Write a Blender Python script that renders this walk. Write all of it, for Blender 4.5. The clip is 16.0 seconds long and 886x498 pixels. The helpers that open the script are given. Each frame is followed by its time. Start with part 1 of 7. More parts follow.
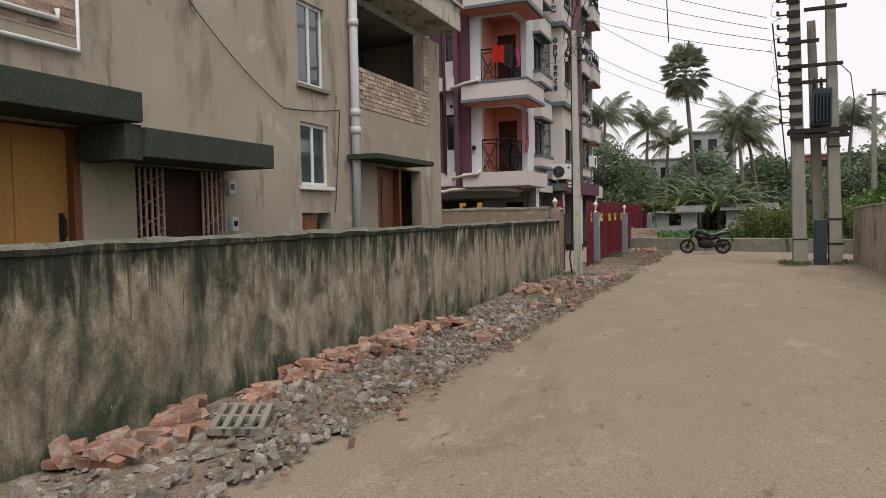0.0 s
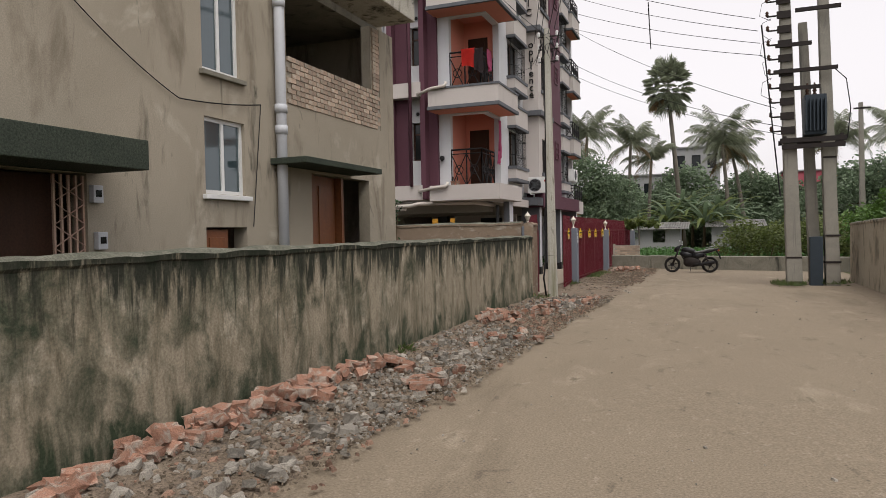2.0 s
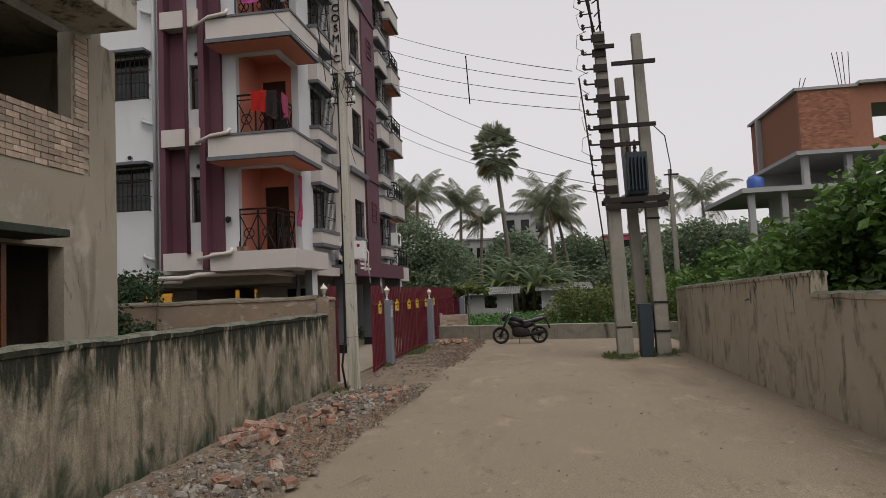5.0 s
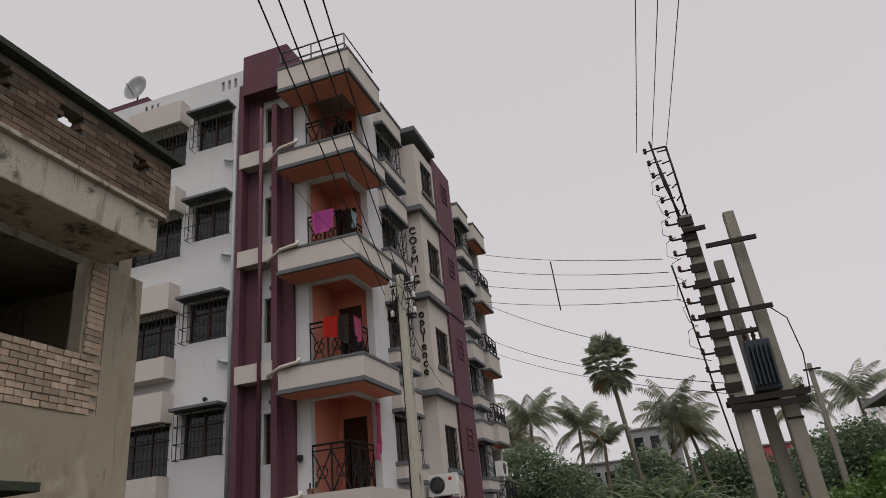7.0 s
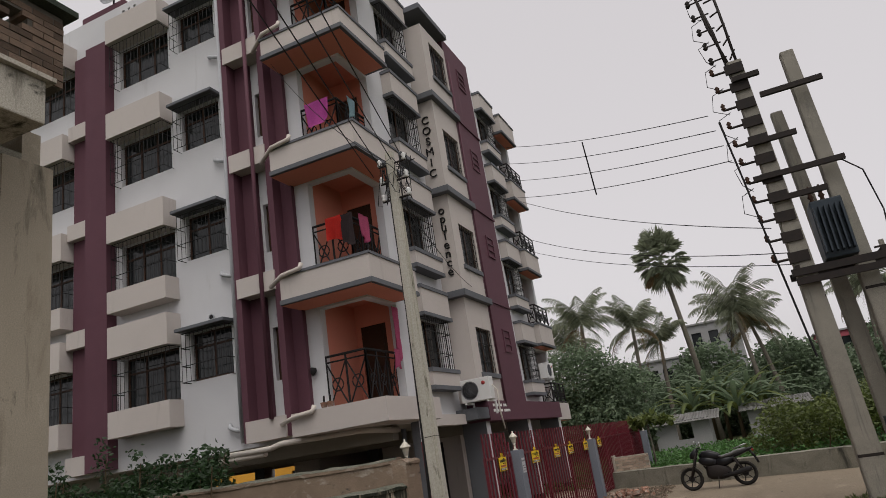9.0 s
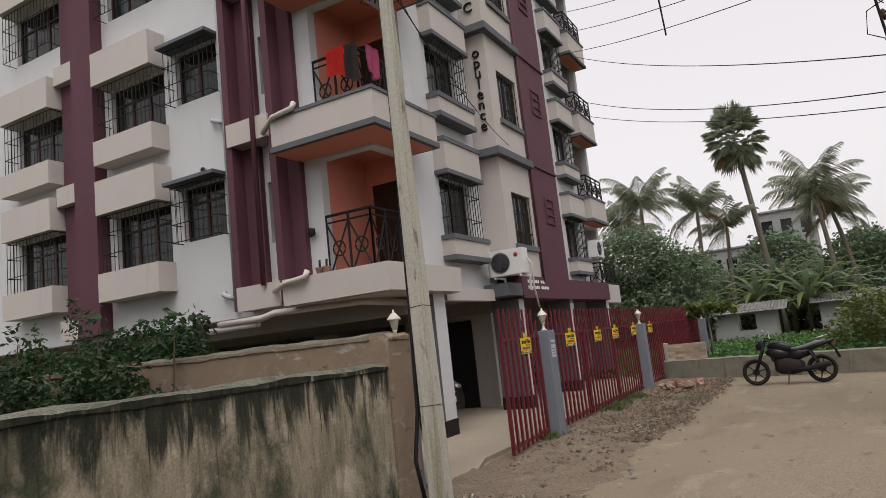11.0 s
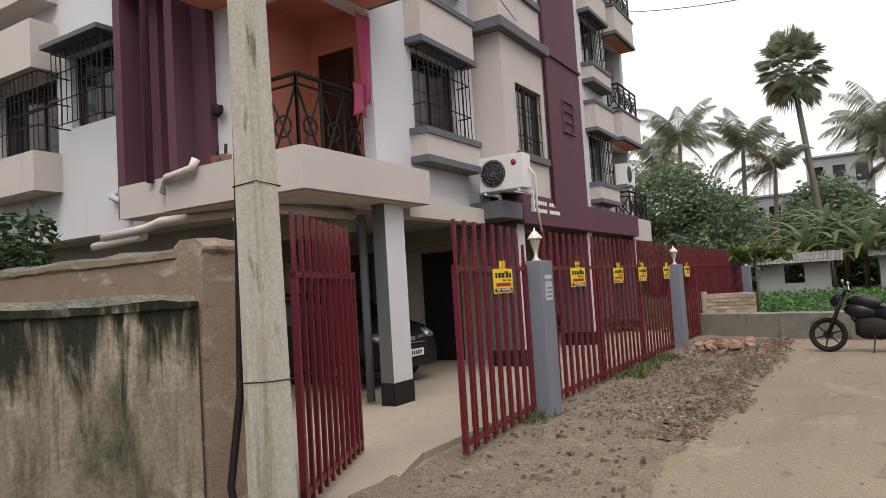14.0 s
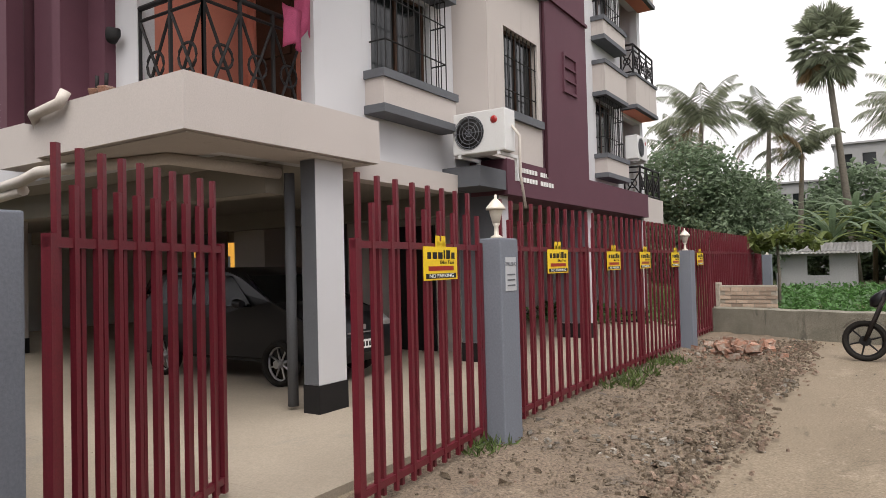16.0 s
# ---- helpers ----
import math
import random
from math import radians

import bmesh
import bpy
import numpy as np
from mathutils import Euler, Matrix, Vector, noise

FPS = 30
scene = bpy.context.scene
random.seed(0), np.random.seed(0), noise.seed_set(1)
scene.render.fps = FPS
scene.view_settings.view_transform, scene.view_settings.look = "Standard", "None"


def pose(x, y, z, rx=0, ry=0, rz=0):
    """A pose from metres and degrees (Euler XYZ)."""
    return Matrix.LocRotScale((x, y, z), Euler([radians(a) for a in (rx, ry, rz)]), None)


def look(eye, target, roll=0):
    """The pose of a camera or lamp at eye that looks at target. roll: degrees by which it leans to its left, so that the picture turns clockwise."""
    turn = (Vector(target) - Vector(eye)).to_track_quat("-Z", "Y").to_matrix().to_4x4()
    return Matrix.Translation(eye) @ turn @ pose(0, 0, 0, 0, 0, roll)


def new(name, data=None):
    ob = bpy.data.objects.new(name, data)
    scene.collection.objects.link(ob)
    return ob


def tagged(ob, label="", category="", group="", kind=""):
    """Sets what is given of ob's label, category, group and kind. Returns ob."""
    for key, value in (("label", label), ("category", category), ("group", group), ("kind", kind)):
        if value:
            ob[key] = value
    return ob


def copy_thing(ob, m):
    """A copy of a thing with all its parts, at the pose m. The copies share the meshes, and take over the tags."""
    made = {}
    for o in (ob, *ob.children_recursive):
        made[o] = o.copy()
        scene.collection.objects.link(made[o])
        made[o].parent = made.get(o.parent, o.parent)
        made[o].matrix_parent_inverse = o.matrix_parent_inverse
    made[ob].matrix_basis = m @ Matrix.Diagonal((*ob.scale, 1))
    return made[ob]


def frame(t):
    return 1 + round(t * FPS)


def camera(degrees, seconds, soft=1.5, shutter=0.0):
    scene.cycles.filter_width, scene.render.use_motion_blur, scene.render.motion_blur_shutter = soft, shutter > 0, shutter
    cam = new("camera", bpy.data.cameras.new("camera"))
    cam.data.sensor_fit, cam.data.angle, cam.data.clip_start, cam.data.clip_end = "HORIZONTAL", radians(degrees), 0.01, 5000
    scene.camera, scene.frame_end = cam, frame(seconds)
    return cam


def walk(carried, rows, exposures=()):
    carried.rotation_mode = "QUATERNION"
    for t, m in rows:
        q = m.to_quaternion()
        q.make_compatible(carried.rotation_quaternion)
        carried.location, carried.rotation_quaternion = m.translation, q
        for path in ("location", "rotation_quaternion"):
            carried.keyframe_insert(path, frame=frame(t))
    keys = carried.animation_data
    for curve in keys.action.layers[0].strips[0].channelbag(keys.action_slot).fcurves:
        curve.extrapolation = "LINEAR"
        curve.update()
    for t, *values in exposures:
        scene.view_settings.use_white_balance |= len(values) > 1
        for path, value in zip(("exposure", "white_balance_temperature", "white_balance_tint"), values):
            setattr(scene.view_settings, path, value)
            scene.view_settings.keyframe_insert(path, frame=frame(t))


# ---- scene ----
cam = camera(66.0, 16.0, 0.85)
PATH = [
    (0, (0.245, -4.409, 1.672), (-0.527, -2.567, 1.577), -1.1),
    (0.5, (0.206, -3.966, 1.672), (-0.629, -2.15, 1.603), -1.2),
    (1, (0.163, -3.462, 1.633), (-0.613, -1.62, 1.567), -0.3),
    (1.5, (0.127, -2.983, 1.617), (-0.535, -1.096, 1.555), -0.9),
    (2, (0.108, -2.477, 1.639), (-0.625, -0.617, 1.593), -1.1),
    (2.5, (0.114, -2.04, 1.656), (-0.604, -0.174, 1.613), -1.3),
    (3, (0.114, -1.493, 1.655), (-0.511, 0.405, 1.585), -3.4),
    (5.3, (0.33, 1.166, 1.838), (0.081, 3.136, 2.077), -2.8),
    (5.5, (0.41, 1.375, 1.828), (0.156, 3.322, 2.211), -3.7),
    (6, (0.6, 1.861, 1.851), (0.151, 3.725, 2.422), -6.4),
    (6.5, (0.597, 2.234, 1.852), (0.09, 4.013, 2.611), -5.7),
    (7, (0.72, 2.703, 1.855), (0.192, 4.465, 2.641), -6.0),
    (7.5, (0.767, 3.21, 1.829), (0.164, 4.97, 2.562), -5.3),
    (8, (0.76, 3.803, 1.831), (0.205, 5.613, 2.477), -5.2),
    (8.5, (0.787, 4.327, 1.832), (0.155, 6.128, 2.429), -7.8),
    (10.8, (0.299, 7.374, 1.653), (-0.664, 9.085, 2.03), -6.4),
    (11, (0.257, 7.617, 1.662), (-0.682, 9.361, 1.94), -6.3),
    (11.5, (0.11, 8.332, 1.591), (-0.692, 10.164, 1.574), -4.8),
    (12, (-0.057, 8.9, 1.584), (-0.892, 10.704, 1.368), -3.3),
    (12.5, (-0.155, 9.396, 1.508), (-1.142, 11.134, 1.551), -4.2),
    (13, (-0.318, 10.184, 1.518), (-1.238, 11.958, 1.611), -4.6),
    (13.5, (-0.573, 10.75, 1.52), (-1.565, 12.484, 1.612), -3.6),
    (14, (-0.772, 11.33, 1.484), (-1.803, 13.04, 1.599), -3.6),
    (14.5, (-0.888, 11.874, 1.499), (-2.005, 13.532, 1.563), -2.8),
    (15, (-1.132, 12.374, 1.511), (-2.281, 14.01, 1.572), -2.7),
    (15.5, (-1.165, 12.817, 1.471), (-2.268, 14.484, 1.542), -3.9),
    (16, (-1.099, 13.25, 1.5), (-2.172, 14.937, 1.55), -1.4),
]
EXPOSURES = [(0, 0.44), (3, 0.42), (5.3, -0.04), (6.2, -0.15), (8.7, -0.08), (10.8, 0.25), (12.5, 0.62), (14.0, 0.7), (16.0, 0.92)]
walk(cam, [(t, look(eye, target, roll)) for t, eye, target, roll in PATH], EXPOSURES)

# ---- world and light ----
world = bpy.data.worlds.new("sky")
scene.world = world
world.use_nodes = True
wn = world.node_tree.nodes
wl = world.node_tree.links
wbg = wn["Background"]
sky = wn.new("ShaderNodeTexSky")
sky.sky_type, sky.sun_disc = "NISHITA", False
sky.sun_elevation, sky.sun_rotation = radians(60), radians(145)
sky.air_density, sky.dust_density = 1.0, 4.0
hsv = wn.new("ShaderNodeHueSaturation")
hsv.inputs["Saturation"].default_value = 0.12
haze = wn.new("ShaderNodeMix")
haze.data_type = "RGBA"
haze.inputs["Factor"].default_value = 0.6
haze.inputs["B"].default_value = (8.0, 7.55, 7.75, 1)
wl.new(sky.outputs[0], hsv.inputs["Color"])
wl.new(hsv.outputs[0], haze.inputs["A"])
wl.new(haze.outputs["Result"], wbg.inputs["Color"])
wbg.inputs["Strength"].default_value = 0.116
sun_data = bpy.data.lights.new("sun", "SUN")
sun_data.energy, sun_data.angle, sun_data.color = 1.5, radians(50), (1, 0.95, 0.88)
sun = new("sun", sun_data)
sun.matrix_world = look((10, -14, 30), (0, 0, 0))


# ---- materials ----
def material(name, base, other=None, rough=0.85, scale=3.0, amount=0.5, grain=60.0, grain_amount=0.18, bump=0.15,
             stretch=(1, 1, 1), stain=None, stain_range=(0.5, 0.7), stain_scale=1.0, stain_stretch=(1, 1, 1), metal=0.0,
             per_object=0.0, island=0.0, coat=0.0, thin=0.0):
    m = bpy.data.materials.new(name)
    m.use_nodes = True
    n, l = m.node_tree.nodes, m.node_tree.links
    b = n["Principled BSDF"]
    b.inputs["Roughness"].default_value = rough
    b.inputs["Metallic"].default_value = metal
    if rough >= 0.55:
        b.inputs["Specular IOR Level"].default_value = 0.2
    b.inputs["Coat Weight"].default_value = coat
    tc = n.new("ShaderNodeTexCoord")

    def field(sc, st, detail=6):
        mp = n.new("ShaderNodeMapping")
        mp.inputs["Scale"].default_value = st
        l.new(tc.outputs["Object"], mp.inputs["Vector"])
        t = n.new("ShaderNodeTexNoise")
        t.inputs["Scale"].default_value = sc
        t.inputs["Detail"].default_value = detail
        t.inputs["Roughness"].default_value = 0.65
        t.inputs["Distortion"].default_value = 0.5 if sc < 4 else 0.0
        l.new(mp.outputs[0], t.inputs["Vector"])
        return t.outputs["Fac"]

    def ramp(src, a, c):
        r = n.new("ShaderNodeMapRange")
        r.inputs["From Min"].default_value, r.inputs["From Max"].default_value = a, c
        l.new(src, r.inputs["Value"])
        return r.outputs["Result"]

    def run_down(src, level, slope, axis="Z"):
        """Water stains: more of them the nearer they are to the wet edge at this level."""
        sep = n.new("ShaderNodeSeparateXYZ")
        l.new(tc.outputs["Object"], sep.inputs[0])
        z = n.new("ShaderNodeMath")
        z.operation, z.inputs[1].default_value = "SUBTRACT", level
        l.new(sep.outputs[axis], z.inputs[0])
        k = n.new("ShaderNodeMath")
        k.operation, k.inputs[1].default_value = "MULTIPLY_ADD", slope
        l.new(z.outputs[0], k.inputs[0])
        l.new(src, k.inputs[2])
        return k.outputs[0]

    def blend(f, a, c, mode="MIX"):
        x = n.new("ShaderNodeMix")
        x.data_type, x.blend_type = "RGBA", mode
        for key, v in (("Factor", f), ("A", a), ("B", c)):
            if isinstance(v, (int, float)):
                x.inputs[key].default_value = v
            elif isinstance(v, tuple):
                x.inputs[key].default_value = (*v, 1)
            else:
                l.new(v, x.inputs[key])
        return x.outputs["Result"]

    if other is None:
        other = tuple(c * 0.7 for c in base)
    big = field(scale, stretch)
    f = ramp(big, 0.5 - amount * 0.4, 0.5 + amount * 0.4)
    col = blend(f, base, other)
    if stain:
        for k, (colour, rng, sc, st, *run) in enumerate(stain):
            src = field(sc, st, 8)
            if run:
                src = run_down(src, *run)
            s = ramp(src, *rng)
            col = blend(s, col, colour)
    fine = field(grain, (1, 1, 1), 3)
    g = n.new("ShaderNodeMapRange")
    g.inputs["To Min"].default_value, g.inputs["To Max"].default_value = 1 - grain_amount * 2, 1 + grain_amount
    g.inputs["From Min"].default_value, g.inputs["From Max"].default_value = 0.25, 0.75
    l.new(fine, g.inputs["Value"])
    col = blend(1.0, col, g.outputs["Result"], "MULTIPLY")
    if per_object or island:
        if per_object:
            src = n.new("ShaderNodeObjectInfo").outputs["Random"]
        else:
            src = n.new("ShaderNodeNewGeometry").outputs["Random Per Island"]
        v = per_object or island
        r = n.new("ShaderNodeMapRange")
        r.inputs["To Min"].default_value, r.inputs["To Max"].default_value = 1 - v, 1 + v * 0.6
        l.new(src, r.inputs["Value"])
        col = blend(1.0, col, r.outputs["Result"], "MULTIPLY")
    l.new(col, b.inputs["Base Color"])
    if thin:
        tr = n.new("ShaderNodeBsdfTranslucent")
        l.new(col, tr.inputs["Color"])
        mx = n.new("ShaderNodeMixShader")
        mx.inputs["Fac"].default_value = thin
        l.new(b.outputs[0], mx.inputs[1])
        l.new(tr.outputs[0], mx.inputs[2])
        l.new(mx.outputs[0], n["Material Output"].inputs["Surface"])
    if bump:
        add = n.new("ShaderNodeMath")
        add.operation = "ADD"
        l.new(big, add.inputs[0])
        l.new(fine, add.inputs[1])
        bp = n.new("ShaderNodeBump")
        bp.inputs["Strength"].default_value = bump
        bp.inputs["Distance"].default_value = 0.02
        l.new(add.outputs[0], bp.inputs["Height"])
        l.new(bp.outputs[0], b.inputs["Normal"])
    return m


def glassy(name, colour, rough=0.05, alpha=1.0):
    m = bpy.data.materials.new(name)
    m.use_nodes = True
    b = m.node_tree.nodes["Principled BSDF"]
    b.inputs["Base Color"].default_value = (*colour, 1)
    b.inputs["Roughness"].default_value = rough
    b.inputs["Specular IOR Level"].default_value = 0.7
    b.inputs["Metallic"].default_value = 1.0 - alpha
    b.inputs["Coat Weight"].default_value = 0.6
    b.inputs["Coat Roughness"].default_value = 0.03
    return m


M_MOSS = material("mossy_plaster", (0.37, 0.32, 0.24), (0.24, 0.21, 0.155), 0.95, 2.6, 0.9, 45, 0.2, 0.1,
                  stain=[((0.47, 0.42, 0.33), (0.54, 0.68), 2.4, (1, 1, 1)),
                         ((0.15, 0.13, 0.09), (0.46, 0.66), 1.2, (4.5, 4.5, 0.9)),
                         ((0.06, 0.065, 0.042), (0.50, 0.66), 1.7, (1.2, 1.2, 0.8)),
                         ((0.04, 0.052, 0.032), (0.47, 0.72), 2.4, (1, 1, 0.7), 3.0, -0.018, "Y"),
                         ((0.038, 0.052, 0.03), (0.53, 0.70), 2.2, (1.4, 1.4, 0.7), 0.36, -0.42),
                         ((0.030, 0.032, 0.023), (0.50, 0.64), 1.5, (4.5, 4.5, 0.7), 1.12, 0.40),
                         ((0.04, 0.042, 0.03), (0.55, 0.64), 1.0, (14, 14, 0.8), 1.2, 0.2),
                         ((0.018, 0.022, 0.014), (0.50, 0.60), 4.0, (2, 2, 0.6), 1.43, 0.8),
                         ((0.52, 0.49, 0.42), (0.705, 0.725), 5.0, (1, 1, 0.8))])
M_MOSSR = material("damp_tan_plaster", (0.47, 0.41, 0.315), (0.34, 0.30, 0.225), 0.95, 0.9, 0.9, 110, 0.22, 0.12,
                   stain=[((0.05, 0.052, 0.036), (0.56, 0.70), 0.6, (1, 1, 1)), ((0.14, 0.125, 0.09), (0.54, 0.70), 1.9, (1.5, 1.5, 0.7)),
                          ((0.04, 0.042, 0.03), (0.55, 0.66), 4.0, (1.8, 1.8, 0.4), 1.6, 0.3)])
M_MOSSCAP = material("mossy_coping", (0.24, 0.23, 0.19), (0.05, 0.06, 0.04), 0.95, 5, 0.8, 50, 0.3, 0.6)
M_PLASTER = material("grey_cement_plaster", (0.37, 0.325, 0.258), (0.285, 0.25, 0.195), 0.92, 0.9, 0.9, 70, 0.12, 0.2,
                     stain=[((0.19, 0.16, 0.12), (0.54, 0.70), 1.1, (1.6, 1.6, 0.5)),
                            ((0.50, 0.45, 0.37), (0.58, 0.72), 0.8, (1, 1, 1)),
                            ((0.10, 0.09, 0.07), (0.58, 0.72), 1.6, (2.0, 2.0, 0.35)), ((0.05, 0.055, 0.04), (0.64, 0.74), 2.6, (1.2, 1.2, 0.6))])
M_DARKCEM = material("black_weathered_cement", (0.03, 0.04, 0.03), (0.06, 0.07, 0.054), 0.95, 3, 0.8, 50, 0.3, 0.4)
M_SLAB = material("weathered_concrete", (0.30, 0.28, 0.23), (0.13, 0.125, 0.10), 0.93, 2.2, 0.9, 60, 0.2, 0.35,
                  stain=[((0.05, 0.05, 0.04), (0.56, 0.70), 1.6, (2, 2, 0.5))])
M_LIME = material("lime_streaked_concrete", (0.50, 0.47, 0.41), (0.34, 0.32, 0.27), 0.93, 2.2, 0.9, 60, 0.2, 0.35,
                  stain=[((0.10, 0.095, 0.075), (0.52, 0.66), 1.4, (3, 3, 0.6)), ((0.035, 0.035, 0.028), (0.56, 0.66), 2.2, (1, 1, 1))])
M_WHITE = material("white_painted_wall", (0.58, 0.58, 0.595), (0.52, 0.52, 0.54), 0.8, 0.7, 0.8, 80, 0.05, 0.06,
                   stain=[((0.42, 0.41, 0.41), (0.60, 0.80), 0.9, (3, 3, 0.35))])
M_BEIGE = material("beige_painted_plaster", (0.50, 0.455, 0.43), (0.455, 0.415, 0.39), 0.8, 0.8, 0.8, 80, 0.05, 0.06,
                   stain=[((0.34, 0.305, 0.28), (0.60, 0.80), 1.0, (3, 3, 0.4))])
M_PURPLE = material("maroon_painted_plaster", (0.115, 0.048, 0.066), (0.09, 0.038, 0.053), 0.7, 0.9, 0.8, 80, 0.06, 0.05,
                    stain=[((0.14, 0.08, 0.095), (0.62, 0.80), 1.2, (3, 3, 0.4))])
M_ORANGE = material("salmon_painted_plaster", (0.62, 0.235, 0.165), (0.56, 0.21, 0.15), 0.75, 1.0, 0.8, 80, 0.05, 0.05)
M_GREY = material("dark_grey_paint", (0.13, 0.135, 0.15), (0.10, 0.105, 0.115), 0.75, 1.5, 0.8, 80, 0.08, 0.08)
M_PILLAR = material("blue_grey_painted_pillar", (0.185, 0.20, 0.235), (0.15, 0.165, 0.195), 0.7, 1.2, 0.8, 60, 0.08, 0.1,
                    stain=[((0.07, 0.07, 0.07), (0.62, 0.75), 2.0, (1, 1, 1))])
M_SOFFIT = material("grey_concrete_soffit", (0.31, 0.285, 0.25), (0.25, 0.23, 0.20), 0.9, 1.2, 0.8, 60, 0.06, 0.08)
M_BRICKW = material("pale_brick", (0.52, 0.40, 0.31), (0.38, 0.28, 0.21), 0.92, 7, 0.9, 90, 0.2, 0.3, per_object=0.35,
                    stain=[((0.50, 0.44, 0.36), (0.52, 0.66), 5, (1, 1, 1))])
M_BRICKI = material("pale_brick_joined", (0.40, 0.29, 0.22), (0.30, 0.20, 0.15), 0.92, 7, 0.9, 90, 0.2, 0.3, island=0.35,
                    stain=[((0.48, 0.42, 0.34), (0.52, 0.66), 5, (1, 1, 1))])
# weathered parapet brick; on the inner partition its dark tone replaces room shade
M_BRICKD = material("weathered_and_room_shade_brick", (0.20, 0.135, 0.10), (0.11, 0.085, 0.065), 0.95, 7, 0.9, 90, 0.25, 0.3, island=0.45)
M_BRICKR = material("broken_red_brick", (0.37, 0.20, 0.14), (0.28, 0.155, 0.11), 0.92, 12, 0.9, 110, 0.25, 0.5, per_object=0.4,
                    stain=[((0.40, 0.345, 0.29), (0.47, 0.62), 8, (1, 1, 1))])
M_MORTAR = material("lime_mortar", (0.40, 0.36, 0.30), (0.30, 0.27, 0.22), 0.95, 6, 0.8, 90, 0.2, 0.3)
M_MORTARD = material("dark_mortar", (0.14, 0.13, 0.11), (0.08, 0.075, 0.065), 0.95, 6, 0.8, 90, 0.2, 0.3)
M_CONC = material("utility_pole_concrete", (0.30, 0.28, 0.24), (0.19, 0.18, 0.155), 0.9, 2.5, 0.9, 80, 0.15, 0.25,
                  stain=[((0.10, 0.10, 0.095), (0.58, 0.74), 1.8, (3, 3, 0.3))])
M_POLEY = material("mossy_pole_concrete", (0.48, 0.46, 0.41), (0.36, 0.345, 0.29), 0.9, 2.0, 0.8, 40, 0.12, 0.06, stretch=(5, 5, 0.3),
                   stain=[((0.23, 0.22, 0.14), (0.48, 0.64), 1.1, (5, 5, 0.22)), ((0.15, 0.14, 0.11), (0.60, 0.68), 5, (2, 2, 0.4))])
M_STEEL = material("rusty_dark_steel", (0.018, 0.017, 0.018), (0.035, 0.026, 0.022), 0.7, 8, 0.8, 90, 0.2, 0.1, metal=0.1)
M_BLACK = material("black_iron_paint", (0.012, 0.012, 0.013), (0.02, 0.018, 0.018), 0.6, 8, 0.8, 90, 0.15, 0.05)
M_GATE = material("maroon_gate_paint", (0.135, 0.012, 0.022), (0.095, 0.010, 0.018), 0.42, 6, 0.8, 90, 0.10, 0.05,
                  stain=[((0.09, 0.04, 0.03), (0.64, 0.78), 5, (1, 1, 1))])
M_PIPE = material("grey_pvc_pipe", (0.46, 0.47, 0.50), (0.40, 0.41, 0.43), 0.5, 2, 0.8, 60, 0.06, 0.03,
                  stain=[((0.25, 0.25, 0.24), (0.6, 0.75), 2.0, (1, 1, 0.4))])
M_PIPEB = material("beige_pvc_pipe", (0.56, 0.51, 0.46), (0.48, 0.43, 0.39), 0.5, 2, 0.8, 60, 0.06, 0.03)
M_WOODY = material("yellow_varnished_wood", (0.42, 0.22, 0.055), (0.34, 0.17, 0.04), 0.45, 3, 0.8, 40, 0.15, 0.08, stretch=(4, 4, 0.3))
M_WOODB = material("brown_varnished_wood", (0.20, 0.068, 0.022), (0.13, 0.045, 0.016), 0.5, 3, 0.8, 40, 0.15, 0.08, stretch=(4, 4, 0.3))
M_WOODD = material("dark_wood", (0.06, 0.028, 0.016), (0.04, 0.02, 0.012), 0.55, 3, 0.8, 40, 0.15, 0.08, stretch=(4, 4, 0.3))
M_FRAME = material("white_window_frame", (0.66, 0.66, 0.66), (0.58, 0.58, 0.57), 0.5, 3, 0.8, 60, 0.05, 0.02)
M_GLASS = glassy("window_glass", (0.05, 0.075, 0.085), 0.05, 0.75)
M_DARKGLASS = glassy("dark_window_glass", (0.010, 0.013, 0.014), 0.12)
M_DARKGLASS.node_tree.nodes["Principled BSDF"].inputs["Coat Weight"].default_value = 0.0
M_DARKGLASS.node_tree.nodes["Principled BSDF"].inputs["Specular IOR Level"].default_value = 0.4
# room walls: indoor dimness painted in as a near-black base
M_ROOM = material("shade_dark_room_wall", (0.09, 0.09, 0.085), (0.07, 0.07, 0.065), 0.9, 1, 0.8, 60, 0.05, 0.05)
M_PARK = material("parking_concrete", (0.35, 0.30, 0.24), (0.28, 0.24, 0.19), 0.85, 0.8, 0.9, 60, 0.1, 0.1,
                  stain=[((0.24, 0.22, 0.19), (0.58, 0.75), 0.9, (1, 1, 1))])
M_ORANGEBAR = material("pinkish_steel_paint", (0.50, 0.34, 0.27), (0.40, 0.27, 0.21), 0.6, 5, 0.8, 80, 0.12, 0.05)
M_TANK = material("grey_blue_steel", (0.040, 0.052, 0.065), (0.03, 0.04, 0.05), 0.55, 4, 0.8, 80, 0.12, 0.05, metal=0.1)
M_ROUGH = material("rough_brown_plaster", (0.33, 0.25, 0.185), (0.21, 0.155, 0.115), 0.95, 2.5, 0.9, 110, 0.25, 0.25,
                   stain=[((0.42, 0.37, 0.31), (0.56, 0.68), 3.0, (1, 1, 2)), ((0.10, 0.085, 0.07), (0.60, 0.70), 4.0, (1, 1, 2))])
M_CREAM = material("cream_lamp_glass", (0.62, 0.58, 0.50), (0.54, 0.50, 0.43), 0.4, 4, 0.5, 60, 0.05, 0.02)


